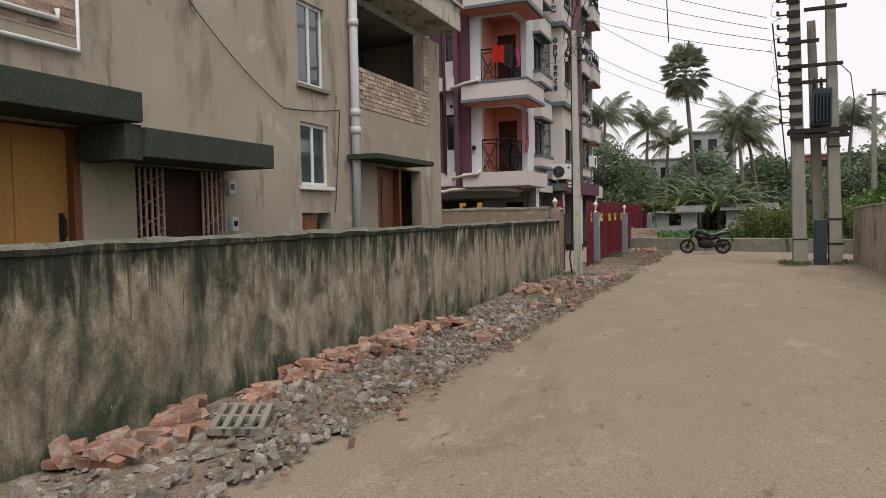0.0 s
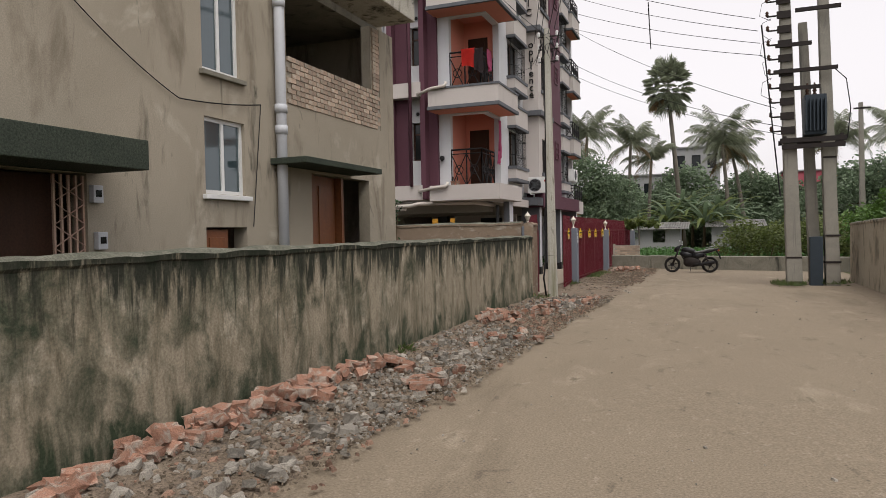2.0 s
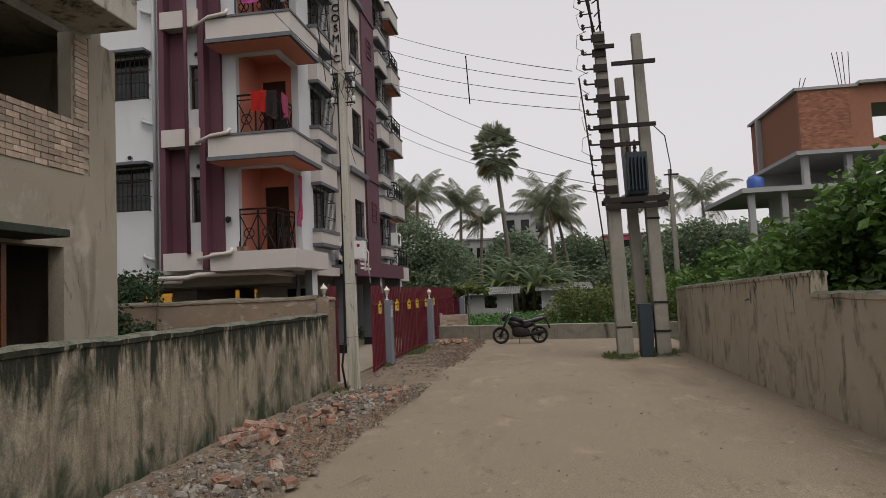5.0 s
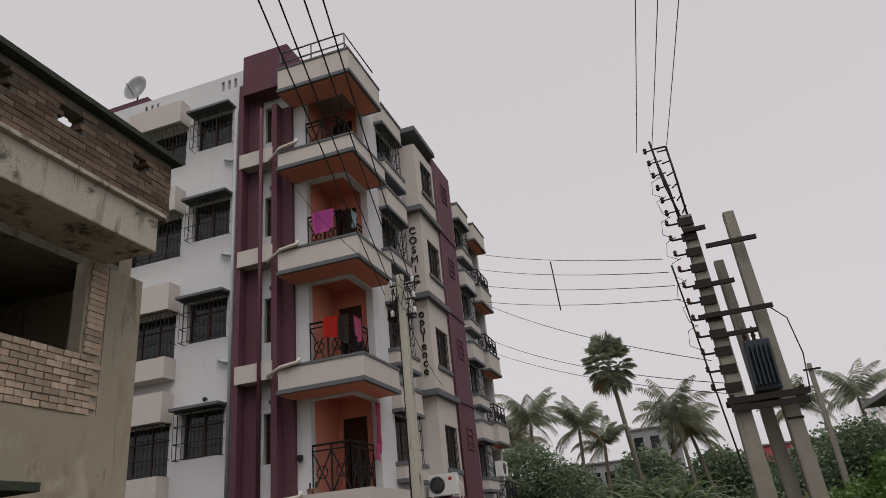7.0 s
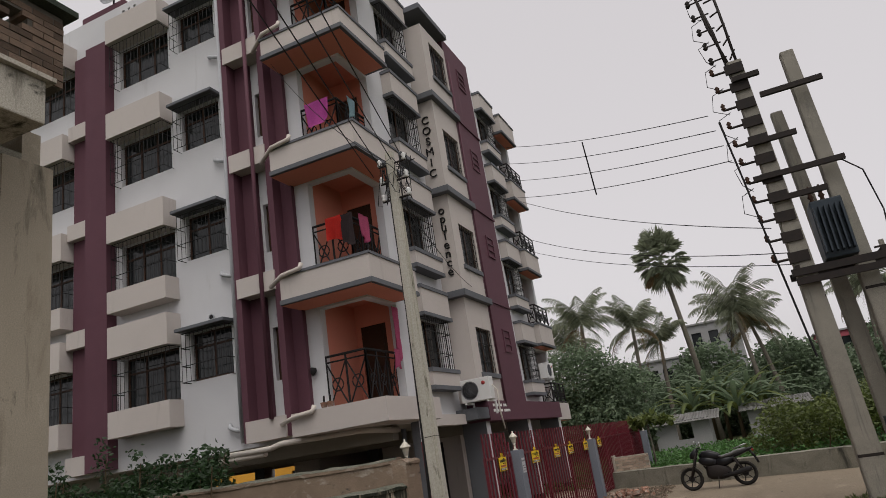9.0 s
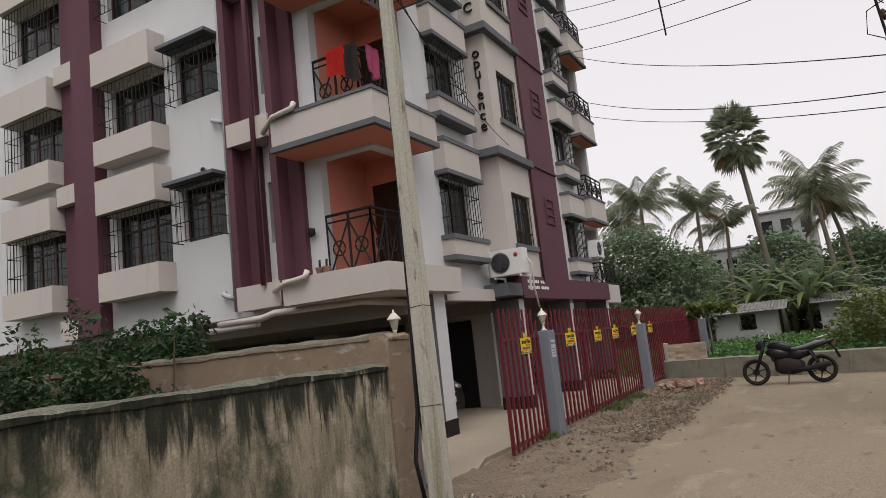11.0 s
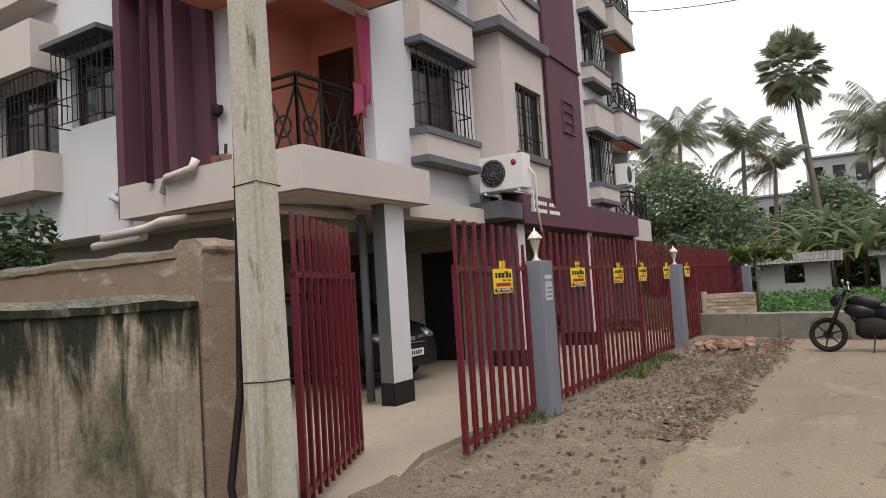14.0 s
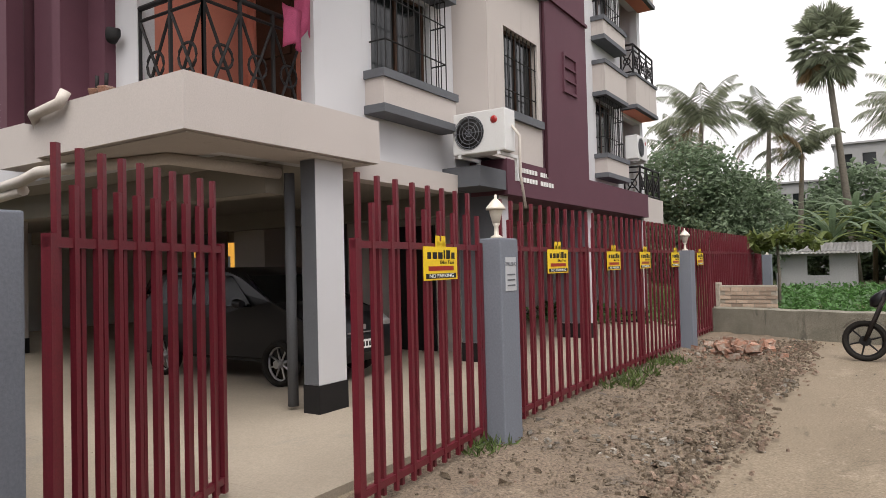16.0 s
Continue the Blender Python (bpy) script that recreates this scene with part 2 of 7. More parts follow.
# ---- mesh helpers ----
def bx(bm, x0, y0, z0, x1, y1, z1, bevel=0.0):
    """A box between two corners, added to bm."""
    x0, x1 = min(x0, x1), max(x0, x1)
    y0, y1 = min(y0, y1), max(y0, y1)
    z0, z1 = min(z0, z1), max(z0, z1)
    v = [bm.verts.new(p) for p in ((x0, y0, z0), (x1, y0, z0), (x1, y1, z0), (x0, y1, z0), (x0, y0, z1), (x1, y0, z1), (x1, y1, z1), (x0, y1, z1))]
    fs = [bm.faces.new([v[i] for i in q]) for q in ((3, 2, 1, 0), (4, 5, 6, 7), (0, 1, 5, 4), (1, 2, 6, 5), (2, 3, 7, 6), (3, 0, 4, 7))]
    if bevel:
        es = list({e for f in fs for e in f.edges})
        bmesh.ops.bevel(bm, geom=es, offset=bevel, segments=2, affect="EDGES", profile=0.6)
    return fs


def tube(bm, path, r, n=8, r2=None):
    """A round tube along a list of points, capped; r2 tapers to the far end."""
    pts = [Vector(p) for p in path]
    rings = []
    up = Vector((0, 0, 1))
    for i, p in enumerate(pts):
        d = (pts[min(i + 1, len(pts) - 1)] - pts[max(i - 1, 0)]).normalized()
        side = d.cross(up if abs(d.z) < 0.95 else Vector((1, 0, 0))).normalized()
        other = side.cross(d)
        rr = r if r2 is None else r + (r2 - r) * i / (len(pts) - 1)
        rings.append([bm.verts.new(p + (side * math.cos(a) + other * math.sin(a)) * rr) for a in [2 * math.pi * k / n for k in range(n)]])
    for a, c in zip(rings, rings[1:]):
        for k in range(n):
            f = bm.faces.new((a[k], a[(k + 1) % n], c[(k + 1) % n], c[k]))
            f.smooth = n > 5
    bm.faces.new(rings[0][::-1])
    bm.faces.new(rings[-1])


def lathe(bm, profile, x, y, n=16):
    """A turned body: profile of (radius, z) round the upright axis at x, y."""
    rings = [[bm.verts.new((x + r * math.cos(2 * math.pi * k / n), y + r * math.sin(2 * math.pi * k / n), z)) for k in range(n)] for r, z in profile]
    for a, c in zip(rings, rings[1:]):
        for k in range(n):
            f = bm.faces.new((a[k], a[(k + 1) % n], c[(k + 1) % n], c[k]))
            f.smooth = True
    bm.faces.new(rings[0][::-1])
    bm.faces.new(rings[-1])


def finish(name, bm, mat, fix=True):
    if fix:
        bmesh.ops.recalc_face_normals(bm, faces=bm.faces)
    me = bpy.data.meshes.new(name)
    bm.to_mesh(me)
    bm.free()
    me.materials.append(mat)
    return new(name, me)


def part(name, bm, mat, parent, label=""):
    ob = finish(name, bm, mat)
    ob.parent = parent
    return tagged(ob, label)


def block(name, mat, parent, *bounds, bevel=0.0, label=""):
    bm = bmesh.new()
    bx(bm, *bounds, bevel=bevel)
    return part(name, bm, mat, parent, label)


def thing(name, label, category, at=(0, 0, 0), group="", kind=""):
    e = new(name)
    e.location = at
    e.empty_display_size = 0.2
    return tagged(e, label, category, group, kind)


def pierced(bm, axis, c0, c1, u0, u1, z0, z1, holes):
    """A wall slab from c0 to c1 across, u0 to u1 along and z0 to z1 up, with openings (ua, ub, za, zb) right through it, as one skin."""
    c0, c1 = min(c0, c1), max(c0, c1)
    us = sorted({u0, u1, *[h for q in holes for h in q[:2] if u0 < h < u1]})
    zs = sorted({z0, z1, *[h for q in holes for h in q[2:] if z0 < h < z1]})
    nu, nz = len(us) - 1, len(zs) - 1
    solid = [[not any(h[0] < (us[i] + us[i + 1]) / 2 < h[1] and h[2] < (zs[j] + zs[j + 1]) / 2 < h[3] for h in holes) for j in range(nz)] for i in range(nu)]
    made = {}

    def v(i, j, s):
        if (i, j, s) not in made:
            c = c1 if s else c0
            made[i, j, s] = bm.verts.new((c, us[i], zs[j]) if axis == "x" else (us[i], c, zs[j]))
        return made[i, j, s]

    for i in range(nu):
        for j in range(nz):
            if not solid[i][j]:
                continue
            for s in (0, 1):
                bm.faces.new((v(i, j, s), v(i + 1, j, s), v(i + 1, j + 1, s), v(i, j + 1, s)))
            for di, dj, (a, b) in ((-1, 0, ((i, j), (i, j + 1))), (1, 0, ((i + 1, j), (i + 1, j + 1))), (0, -1, ((i, j), (i + 1, j))), (0, 1, ((i, j + 1), (i + 1, j + 1)))):
                p, q = i + di, j + dj
                if not (0 <= p < nu and 0 <= q < nz and solid[p][q]):
                    bm.faces.new((v(*a, 0), v(*b, 0), v(*b, 1), v(*a, 1)))


def structure(name, bm, mat, label="", category=""):
    return tagged(finish(name, bm, mat), label, category, kind="structure")

# ---- ground ----
M_GROUND = material("dusty_ground", (0.272, 0.222, 0.163), (0.215, 0.174, 0.127), 0.95, 0.35, 0.9, 55, 0.22, 0.35,
                    stain=[((0.165, 0.132, 0.095), (0.55, 0.70), 0.6, (1, 0.35, 1)), ((0.32, 0.267, 0.20), (0.57, 0.70), 1.3, (1, 0.5, 1)),
                           ((0.16, 0.13, 0.095), (0.60, 0.68), 3.4, (1, 0.5, 1)), ((0.30, 0.25, 0.19), (0.60, 0.68), 7.0, (1, 0.6, 1)),
                           ((0.10, 0.083, 0.066), (0.66, 0.70), 11.0, (1, 1, 1)), ((0.085, 0.07, 0.058), (0.71, 0.74), 30.0, (1, 0.8, 1))])
M_VERGE = material("rubble_soil", (0.25, 0.195, 0.145), (0.165, 0.13, 0.10), 0.97, 2.0, 0.9, 50, 0.35, 0.8,
                   stain=[((0.12, 0.105, 0.09), (0.58, 0.70), 2.5, (1, 1, 1)), ((0.29, 0.235, 0.175), (0.56, 0.68), 3.0, (1, 1, 1))])
M_EARTH = material("weedy_earth", (0.10, 0.10, 0.05), (0.06, 0.085, 0.03), 0.97, 0.8, 0.9, 30, 0.3, 0.5)


def ground_height(x, y):
    h = 0.015 * noise.noise((x * 0.5, y * 0.35, 0)) + 0.006 * noise.noise((x * 2.1, y * 2.1, 3))
    if abs(x) > 30 or y > 45 or y < -25:
        h *= 0.2
    return h


bm = bmesh.new()
xs = [-2500, -400, -100, -40, -24] + [-14 + 0.4 * i for i in range(71)] + [24, 40, 100, 400, 2500]
ys = [-2500, -400, -100, -40, -24] + [-12 + 0.4 * i for i in range(131)] + [50, 70, 100, 400, 2500]
rows_v = [[bm.verts.new((x, y, ground_height(x, y))) for x in xs] for y in ys]
for j in range(len(ys) - 1):
    for i in range(len(xs) - 1):
        bm.faces.new((rows_v[j][i], rows_v[j][i + 1], rows_v[j + 1][i + 1], rows_v[j + 1][i])).smooth = True
ground = structure("ground", bm, M_GROUND, "dusty compacted sand and soil lane surface", "ground")
ground.data.materials.append(M_EARTH)
for f in ground.data.polygons:
    c = f.center
    if c.x < -7 or c.x > 7 or c.y > 28 or (c.x < -4.3 and c.y < 14.4) or c.x > 4.2:
        f.material_index = 1


def strip(name, mat, label, edge, y0, y1, inner, lift, kind_label="ground", step=0.08):
    """A slightly raised uneven sheet from x = inner to a wandering edge."""
    bm = bmesh.new()
    n = int((y1 - y0) / step)
    prev = None
    for j in range(n + 1):
        y = y0 + (y1 - y0) * j / n
        e = edge(y)
        row = []
        for i in range(29):
            f = i / 28
            x = inner + (e - inner) * f
            edge_fall = min(1, (1 - f) * 5)
            z = ground_height(x, y) - 0.012 + edge_fall * (lift + 0.035 * noise.noise((x * 1.7, y * 1.7, 9)) + 0.03 * noise.noise((x * 5, y * 5, 2)) + 0.022 * noise.noise((x * 11, y * 11, 5)))
            row.append(bm.verts.new((x, y, z)))
        if prev:
            for a in range(28):
                bm.faces.new((prev[a], prev[a + 1], row[a + 1], row[a])).smooth = True
        prev = row
    return structure(name, bm, mat, label, kind_label)


def verge_edge(y):
    base = -2.45 + 0.03 * (y - 2) if y < 14 else -2.05 + 0.0 * y
    return base + 0.28 * noise.noise((0, y * 0.8, 4)) + 0.1 * noise.noise((0, y * 3.1, 7))


strip("verge", M_VERGE, "strip of grey rubble soil and grit along the wall", verge_edge, -12, 30.5, -4.02, 0.05)

# ---- boundary walls ----
def coped_wall(name, axis, c0, c1, u0, u1, top, mat, label, cap=True, wave=0.024, base=-0.1):
    """A long plastered wall with a worn, uneven top edge."""
    bm = bmesh.new()
    n = max(2, int((u1 - u0) / 0.12))
    prof = [(c0, base), (c0, -0.09), (c0 - 0.018, -0.075), (c0 - 0.018, None), (c0 + (c1 - c0) * 0.2, 0.03), (c0 + (c1 - c0) * 0.8, 0.03), (c1 + 0.018, None), (c1 + 0.018, -0.075), (c1, -0.09), (c1, base)]
    prev = None
    for j in range(n + 1):
        u = u0 + (u1 - u0) * j / n
        t = top(u) if callable(top) else top
        ring = []
        for k, (c, z) in enumerate(prof):
            w = wave * noise.noise((u * 1.9, k * 3.3, c0)) + 0.5 * wave * noise.noise((u * 7, k * 1.3, 5))
            zz = z if z == base else (t - 0.03 if z is None else t + z if z < 0 else t) + w
            p = (c, u, zz) if axis == "x" else (u, c, zz)
            ring.append(bm.verts.new(p))
        if prev:
            for k in range(len(prof) - 1):
                bm.faces.new((prev[k], prev[k + 1], ring[k + 1], ring[k]))
        else:
            bm.faces.new(ring)
        prev = ring
    bm.faces.new(prev)
    ob = structure(name, bm, mat, label, "wall")
    if cap:
        ob.data.materials.append(M_MOSSCAP)
        for f in ob.data.polygons:
            if f.normal.z > 0.25:
                f.material_index = 1
    return ob


coped_wall("wall_roadside", "x", -4.22, -4.0, -14, 13.93, 1.54, M_MOSS, "plastered boundary wall streaked with black and green moss")
coped_wall("wall_side_plot", "y", 14.50, 14.72, -18, -4.42, 1.90, M_ROUGH, "rough cement-plastered brick wall between two plots", wave=0.03)
coped_wall("wall_pier", "x", -4.2, -3.98, 13.96, 14.40, 1.86, M_ROUGH, "rough plastered pier where two boundary walls meet", cap=False, wave=0.03)
coped_wall("wall_right", "x", 3.9, 4.12, 10.9, 20.6, lambda u: 1.93 - 0.02 * (u - 10.9), M_MOSSR, "stained plastered boundary wall with moss")
coped_wall("wall_right_low", "x", 3.9, 4.12, -14, 10.9, 1.64, M_MOSSR, "stained plastered boundary wall with moss")


def far_low_wall():
    bm = bmesh.new()
    a, c = Vector((-4.1, 27.95, 0)), Vector((9.0, 23.6, 0))
    d = (c - a).normalized()
    nrm = Vector((-d.y, d.x, 0)) * 0.12
    n = 40
    prev = None
    for j in range(n + 1):
        p = a.lerp(c, j / n)
        w = 0.015 * noise.noise((j * 0.7, 1, 2))
        ring = [bm.verts.new(p + o + Vector((0, 0, z))) for o, z in ((-nrm, -0.1), (-nrm, 0.52 + w), (nrm, 0.54 + w), (nrm, -0.1))]
        if prev:
            for k in range(3):
                bm.faces.new((prev[k], prev[k + 1], ring[k + 1], ring[k]))
        else:
            bm.faces.new(ring)
        prev = ring
    bm.faces.new(prev)
    return structure("wall_far_low", bm, M_SLAB, "low rough cement wall across the end of the lane", "wall")


far_low_wall()

# ---- apartment building ----
apt = thing("apartment_building", "five-storey white and maroon apartment block with salmon balconies", "building", (-12, 24, 0))
APT = Matrix.Translation((-12, 24, 0)).inverted()


def apart(name, bm, mat, label="", parent=None):
    """A part of the apartment building, given in world metres."""
    ob = part(name, bm, mat, parent or apt, label)
    ob.matrix_parent_inverse = APT
    return ob


def sub(name, bm, mat, parent, label=""):
    """A piece of a part whose own axes are the world's."""
    return part(name, bm, mat, parent, label)


FX, FY, FAR, BACK = -6.2, 17.45, 31.2, -20.0
LV = [0.0, 3.0, 6.0, 9.0]
ROOF = 14.5
front_windows = []
for k, dz in enumerate(LV):
    front_windows.append((-11.12, -9.88, 4.35 + dz * 1.0, 5.5 + dz))
    front_windows.append((-13.3, -11.5, 4.02 + dz, 5.3 + dz))
    front_windows.append((-17.0, -15.15, 4.02 + dz, 5.3 + dz))
    front_windows.append((-8.72, -8.4, 3.95 + dz, 5.15 + dz))
road_windows = []
for dz in LV:
    road_windows.append((19.75, 21.05, 3.86 + dz, 5.1 + dz))
    road_windows.append((27.65, 28.85, 3.86 + dz, 5.1 + dz))
bal_holes_f = [(-7.42, FX + 0.3, 3.05 + dz, 5.3 + dz) for dz in LV]
bal_holes_r = [(FY - 0.1, 18.75, 3.05 + dz, 5.3 + dz) for dz in LV]
far_holes = [(29.5, 30.95, 3.05 + dz, 5.05 + dz) for dz in LV]
bm = bmesh.new()
pierced(bm, "y", FY, FY + 0.2, BACK, FX, 2.62, ROOF, front_windows + bal_holes_f)
apart("wall", bm, M_WHITE)
bm = bmesh.new()
pierced(bm, "x", FX - 0.2, FX, FY + 0.2, FAR, 2.62, ROOF, road_windows + bal_holes_r + far_holes)
apart("wall", bm, M_WHITE)
bm = bmesh.new()
pierced(bm, "x", BACK, BACK + 0.2, FY + 0.2, FAR, 0, ROOF, [(27.6, 30.9, 1.2, 2.6)])
apart("wall", bm, M_WHITE)
bm = bmesh.new()
pierced(bm, "y", FAR - 0.2, FAR, BACK + 0.2, FX - 0.2, 0, ROOF, [(-19.6, -14.8, 1.2, 2.6), (-14.2, -12.0, 1.2, 2.6)])
apart("wall", bm, M_WHITE)
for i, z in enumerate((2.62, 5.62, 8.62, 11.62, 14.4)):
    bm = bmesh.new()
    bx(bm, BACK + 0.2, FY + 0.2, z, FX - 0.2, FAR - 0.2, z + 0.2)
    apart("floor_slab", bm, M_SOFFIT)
# rooms behind the windows and balconies; indoor shade is in the partition colour
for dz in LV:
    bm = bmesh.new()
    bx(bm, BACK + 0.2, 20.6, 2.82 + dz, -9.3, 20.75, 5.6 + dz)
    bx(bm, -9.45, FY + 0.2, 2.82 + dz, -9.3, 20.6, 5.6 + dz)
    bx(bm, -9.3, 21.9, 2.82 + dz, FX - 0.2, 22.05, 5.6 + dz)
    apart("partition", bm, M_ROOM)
    bm = bmesh.new()
    bx(bm, -7.56, FY + 0.2, 2.82 + dz, -7.42, 18.9, 5.6 + dz)
    pierced(bm, "y", 18.9, 19.05, -7.56, FX - 0.2, 2.82 + dz, 5.6 + dz, [(-7.3, -6.62, 2.82 + dz, 5.0 + dz)])
    bx(bm, -7.42, FY + 0.2, 5.52 + dz, FX - 0.2, 18.9, 5.6 + dz)
    apart("balcony_wall", bm, M_ORANGE, "salmon painted balcony recess")
    bm = bmesh.new()
    bx(bm, -7.3, 18.94, 2.84 + dz, -6.62, 18.99, 5.0 + dz)
    bx(bm, -7.2, 18.915, 3.0 + dz, -6.72, 18.94, 3.9 + dz, 0.008)
    bx(bm, -7.2, 18.915, 4.0 + dz, -6.72, 18.94, 4.85 + dz, 0.008)
    apart("door", bm, M_WOODD, "dark brown panelled balcony door")
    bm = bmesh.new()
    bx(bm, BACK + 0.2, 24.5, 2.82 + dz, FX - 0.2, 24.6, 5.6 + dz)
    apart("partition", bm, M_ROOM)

# corner balconies: the lowest a thin slab, the others boxed parapets with grey bands
for k, dz in enumerate(LV + [12.0]):
    z0, z1 = ((2.62, 3.08), (5.36, 6.02), (8.36, 9.03), (11.37, 11.94), (13.90, 14.72))[k]
    y_end = 19.1 if k == 0 else 18.75
    xo, yo = -5.6, 16.63
    bm = bmesh.new()
    bx(bm, -7.82, yo, z0 + 0.1, xo, FY, z1 - (0.06 if k else 0))
    bx(bm, FX, FY, z0 + 0.1, xo, y_end, z1 - (0.06 if k else 0))
    apart("balcony", bm, M_BEIGE, "beige boxed balcony edge with grey bands")
    bm = bmesh.new()
    lip = 0.025 if k else 0.0
    bx(bm, -7.82 - lip, yo - lip, z0, xo + lip, FY, z0 + 0.1)
    bx(bm, FX, FY, z0, xo + lip, y_end + lip, z0 + 0.1)
    band = apart("balcony_band", bm, M_GREY if k else M_BEIGE)
    if k:
        bm = bmesh.new()
        bx(bm, -7.85, yo - 0.025, z1 - 0.06, xo + 0.025, FY, z1)
        bx(bm, FX, FY, z1 - 0.06, xo + 0.025, y_end + 0.025, z1)
        apart("balcony_band", bm, M_GREY)
    bm = bmesh.new()
    bx(bm, -7.85, yo + 0.06, z0 - 0.012, xo - 0.06, FY + 0.02, z0 - 0.002)
    bx(bm, FX, FY + 0.02, z0 - 0.012, xo - 0.06, y_end - 0.06, z0 - 0.002)
    apart("balcony_soffit", bm, M_ORANGE if k else M_BEIGE)


def railing(x0, y0, x1, y1, z0, z1, bays, label="black iron balcony railing with crossed bars"):
    """A black iron balustrade along one line: handrail, rails, posts, crossed bars and a ring in each bay."""
    a, c = Vector((x0, y0, 0)), Vector((x1, y1, 0))
    d = (c - a)
    up = lambda z: Vector((0, 0, z))
    bm = bmesh.new()
    tube(bm, [a + up(z1), c + up(z1)], 0.028, 6)
    top = apart("railing", bm, M_BLACK, label)

    def piece(name, pts, r):
        bm = bmesh.new()
        tube(bm, pts, r, 5)
        sub(name, bm, M_BLACK, top)

    zt, zb = z1 - 0.13, z0 + 0.06
    piece("rail", [a + up(zb), c + up(zb)], 0.022)
    piece("rail", [a + up(zt), c + up(zt)], 0.018)
    for i in range(bays + 1):
        p = a + d * (i / bays)
        piece("post", [p + up(z0), p + up(z1)], 0.024)
    for i in range(bays):
        p, q = a + d * (i / bays), a + d * ((i + 1) / bays)
        piece("cross_bar", [p + up(zb), q + up(zt)], 0.017)
        piece("cross_bar", [p + up(zt), q + up(zb)], 0.017)
        m = (p + q) / 2 + up((zb + zt) / 2)
        u = d.normalized()
        rr = min((zt - zb), (q - p).length) * 0.27
        piece("ring", [m + u * math.cos(t) * rr + up(math.sin(t) * rr) for t in [2 * math.pi * j / 14 for j in range(15)]], 0.015)


for k, dz in enumerate(LV):
    zb = (3.04, 6.02, 9.03, 11.94)[k]
    railing(-7.42, FY + 0.03, -6.42, FY + 0.03, zb, 4.22 + dz, 2)
    railing(-6.42, FY + 0.03, -6.42, 18.8, zb, 4.22 + dz, 3)

# maroon uprights and beige bands beside the balconies
for xa, xb in ((-9.36, -8.8), (-8.26, -7.8)):
    bm = bmesh.new()
    bx(bm, xa, FY - 0.42, 2.7, xa + 0.16, FY, 14.9 if xa < -9 else 13.9)
    bx(bm, xa + 0.16, FY - 0.12, 2.7, xb, FY, 14.9 if xa < -9 else 13.9)
    apart("upright", bm, M_PURPLE, "maroon painted upright fin")
bm = bmesh.new()
bx(bm, -9.15, FY - 0.55, 14.4, -7.68, FY + 0.9, 15.8)
apart("upright", bm, M_PURPLE, "maroon painted roof turret")
for z in (2.69, 5.88, 9.0, 12.0):
    bm = bmesh.new()
    bx(bm, -9.28, FY - 0.46, z, -8.22, FY - 0.02, z + 0.45)
    apart("band", bm, M_BEIGE)
for xa, xb, out in ((-15.02, -14.36, 0.1), (-14.34, -13.56, 0.3)):
    bm = bmesh.new()
    bx(bm, xa, FY - out, 2.7, xb, FY, 14.6)
    apart("upright", bm, M_PURPLE, "maroon painted upright fin")
for z in (2.69, 5.85, 8.85, 11.85):
    bm = bmesh.new()
    bx(bm, -15.05, FY - 0.28, z, -14.34, FY - 0.02, z + 0.45)
    apart("band", bm, M_BEIGE)
# parapet with slots
bm = bmesh.new()
pierced(bm, "y", FY + 0.001, FY + 0.18, BACK, -9.15, ROOF, 15.85, [(-13.2 + i * 0.22, -13.1 + i * 0.22, 15.3, 15.65) for i in range(3)] + [(-10.3 + i * 0.22, -10.2 + i * 0.22, 15.3, 15.65) for i in range(3)])
bx(bm, BACK, FY + 0.18, ROOF, BACK + 0.18, FAR, 15.4)
bx(bm, BACK + 0.18, FAR - 0.18, ROOF, FX, FAR, 15.4)
bx(bm, FX - 0.18, 19, ROOF, FX, FAR - 0.18, 15.0)
apart("parapet", bm, M_WHITE)


# boxed hoods and sills of the wide windows
for k, dz in enumerate(LV):
    for xa, xb in ((-13.3, -11.5), (-17.0, -15.15)):
        bm = bmesh.new()
        bx(bm, xa - 0.08, FY - 0.45, 5.31 + dz, xb + 0.08, FY, 6.08 + dz)
        apart("window_hood", bm, M_BEIGE)
        if k < 2:
            bm = bmesh.new()
            bx(bm, xa - 0.08, FY - 0.45, 3.38 + dz * 1.02, xb + 0.08, FY, 4.0 + dz)
            apart("window_sill", bm, M_BEIGE)


def grille_front(x0, x1, z0, z1, y, depth):
    """A black window cage standing out from a wall that faces -y."""
    bm = bmesh.new()
    for i in range(int((x1 - x0) / 0.13) + 1):
        x = x0 + (x1 - x0) * i / int((x1 - x0) / 0.13)
        tube(bm, [(x, y - depth, z0), (x, y - depth, z1)], 0.009, 4)
    for z in (z0, z0 + (z1 - z0) * 0.33, z0 + (z1 - z0) * 0.7, z1):
        tube(bm, [(x0, y, z), (x0, y - depth, z), (x1, y - depth, z), (x1, y, z)], 0.011, 4)
    for x in (x0, x1):
        tube(bm, [(x, y - depth / 2, z0), (x, y - depth / 2, z1)], 0.009, 4)
    return bm


def grille_road(y0, y1, z0, z1, x, depth):
    bm = bmesh.new()
    n = int((y1 - y0) / 0.12)
    for i in range(n + 1):
        y = y0 + (y1 - y0) * i / n
        tube(bm, [(x + depth, y, z0), (x + depth, y, z1)], 0.009, 4)
    for z in (z0, z0 + (z1 - z0) * 0.3, z0 + (z1 - z0) * 0.72, z1):
        tube(bm, [(x, y0, z), (x + depth, y0, z), (x + depth, y1, z), (x, y1, z)], 0.011, 4)
    for y in (y0, y1):
        tube(bm, [(x + depth / 2, y, z0), (x + depth / 2, y, z1)], 0.009, 4)
    return bm


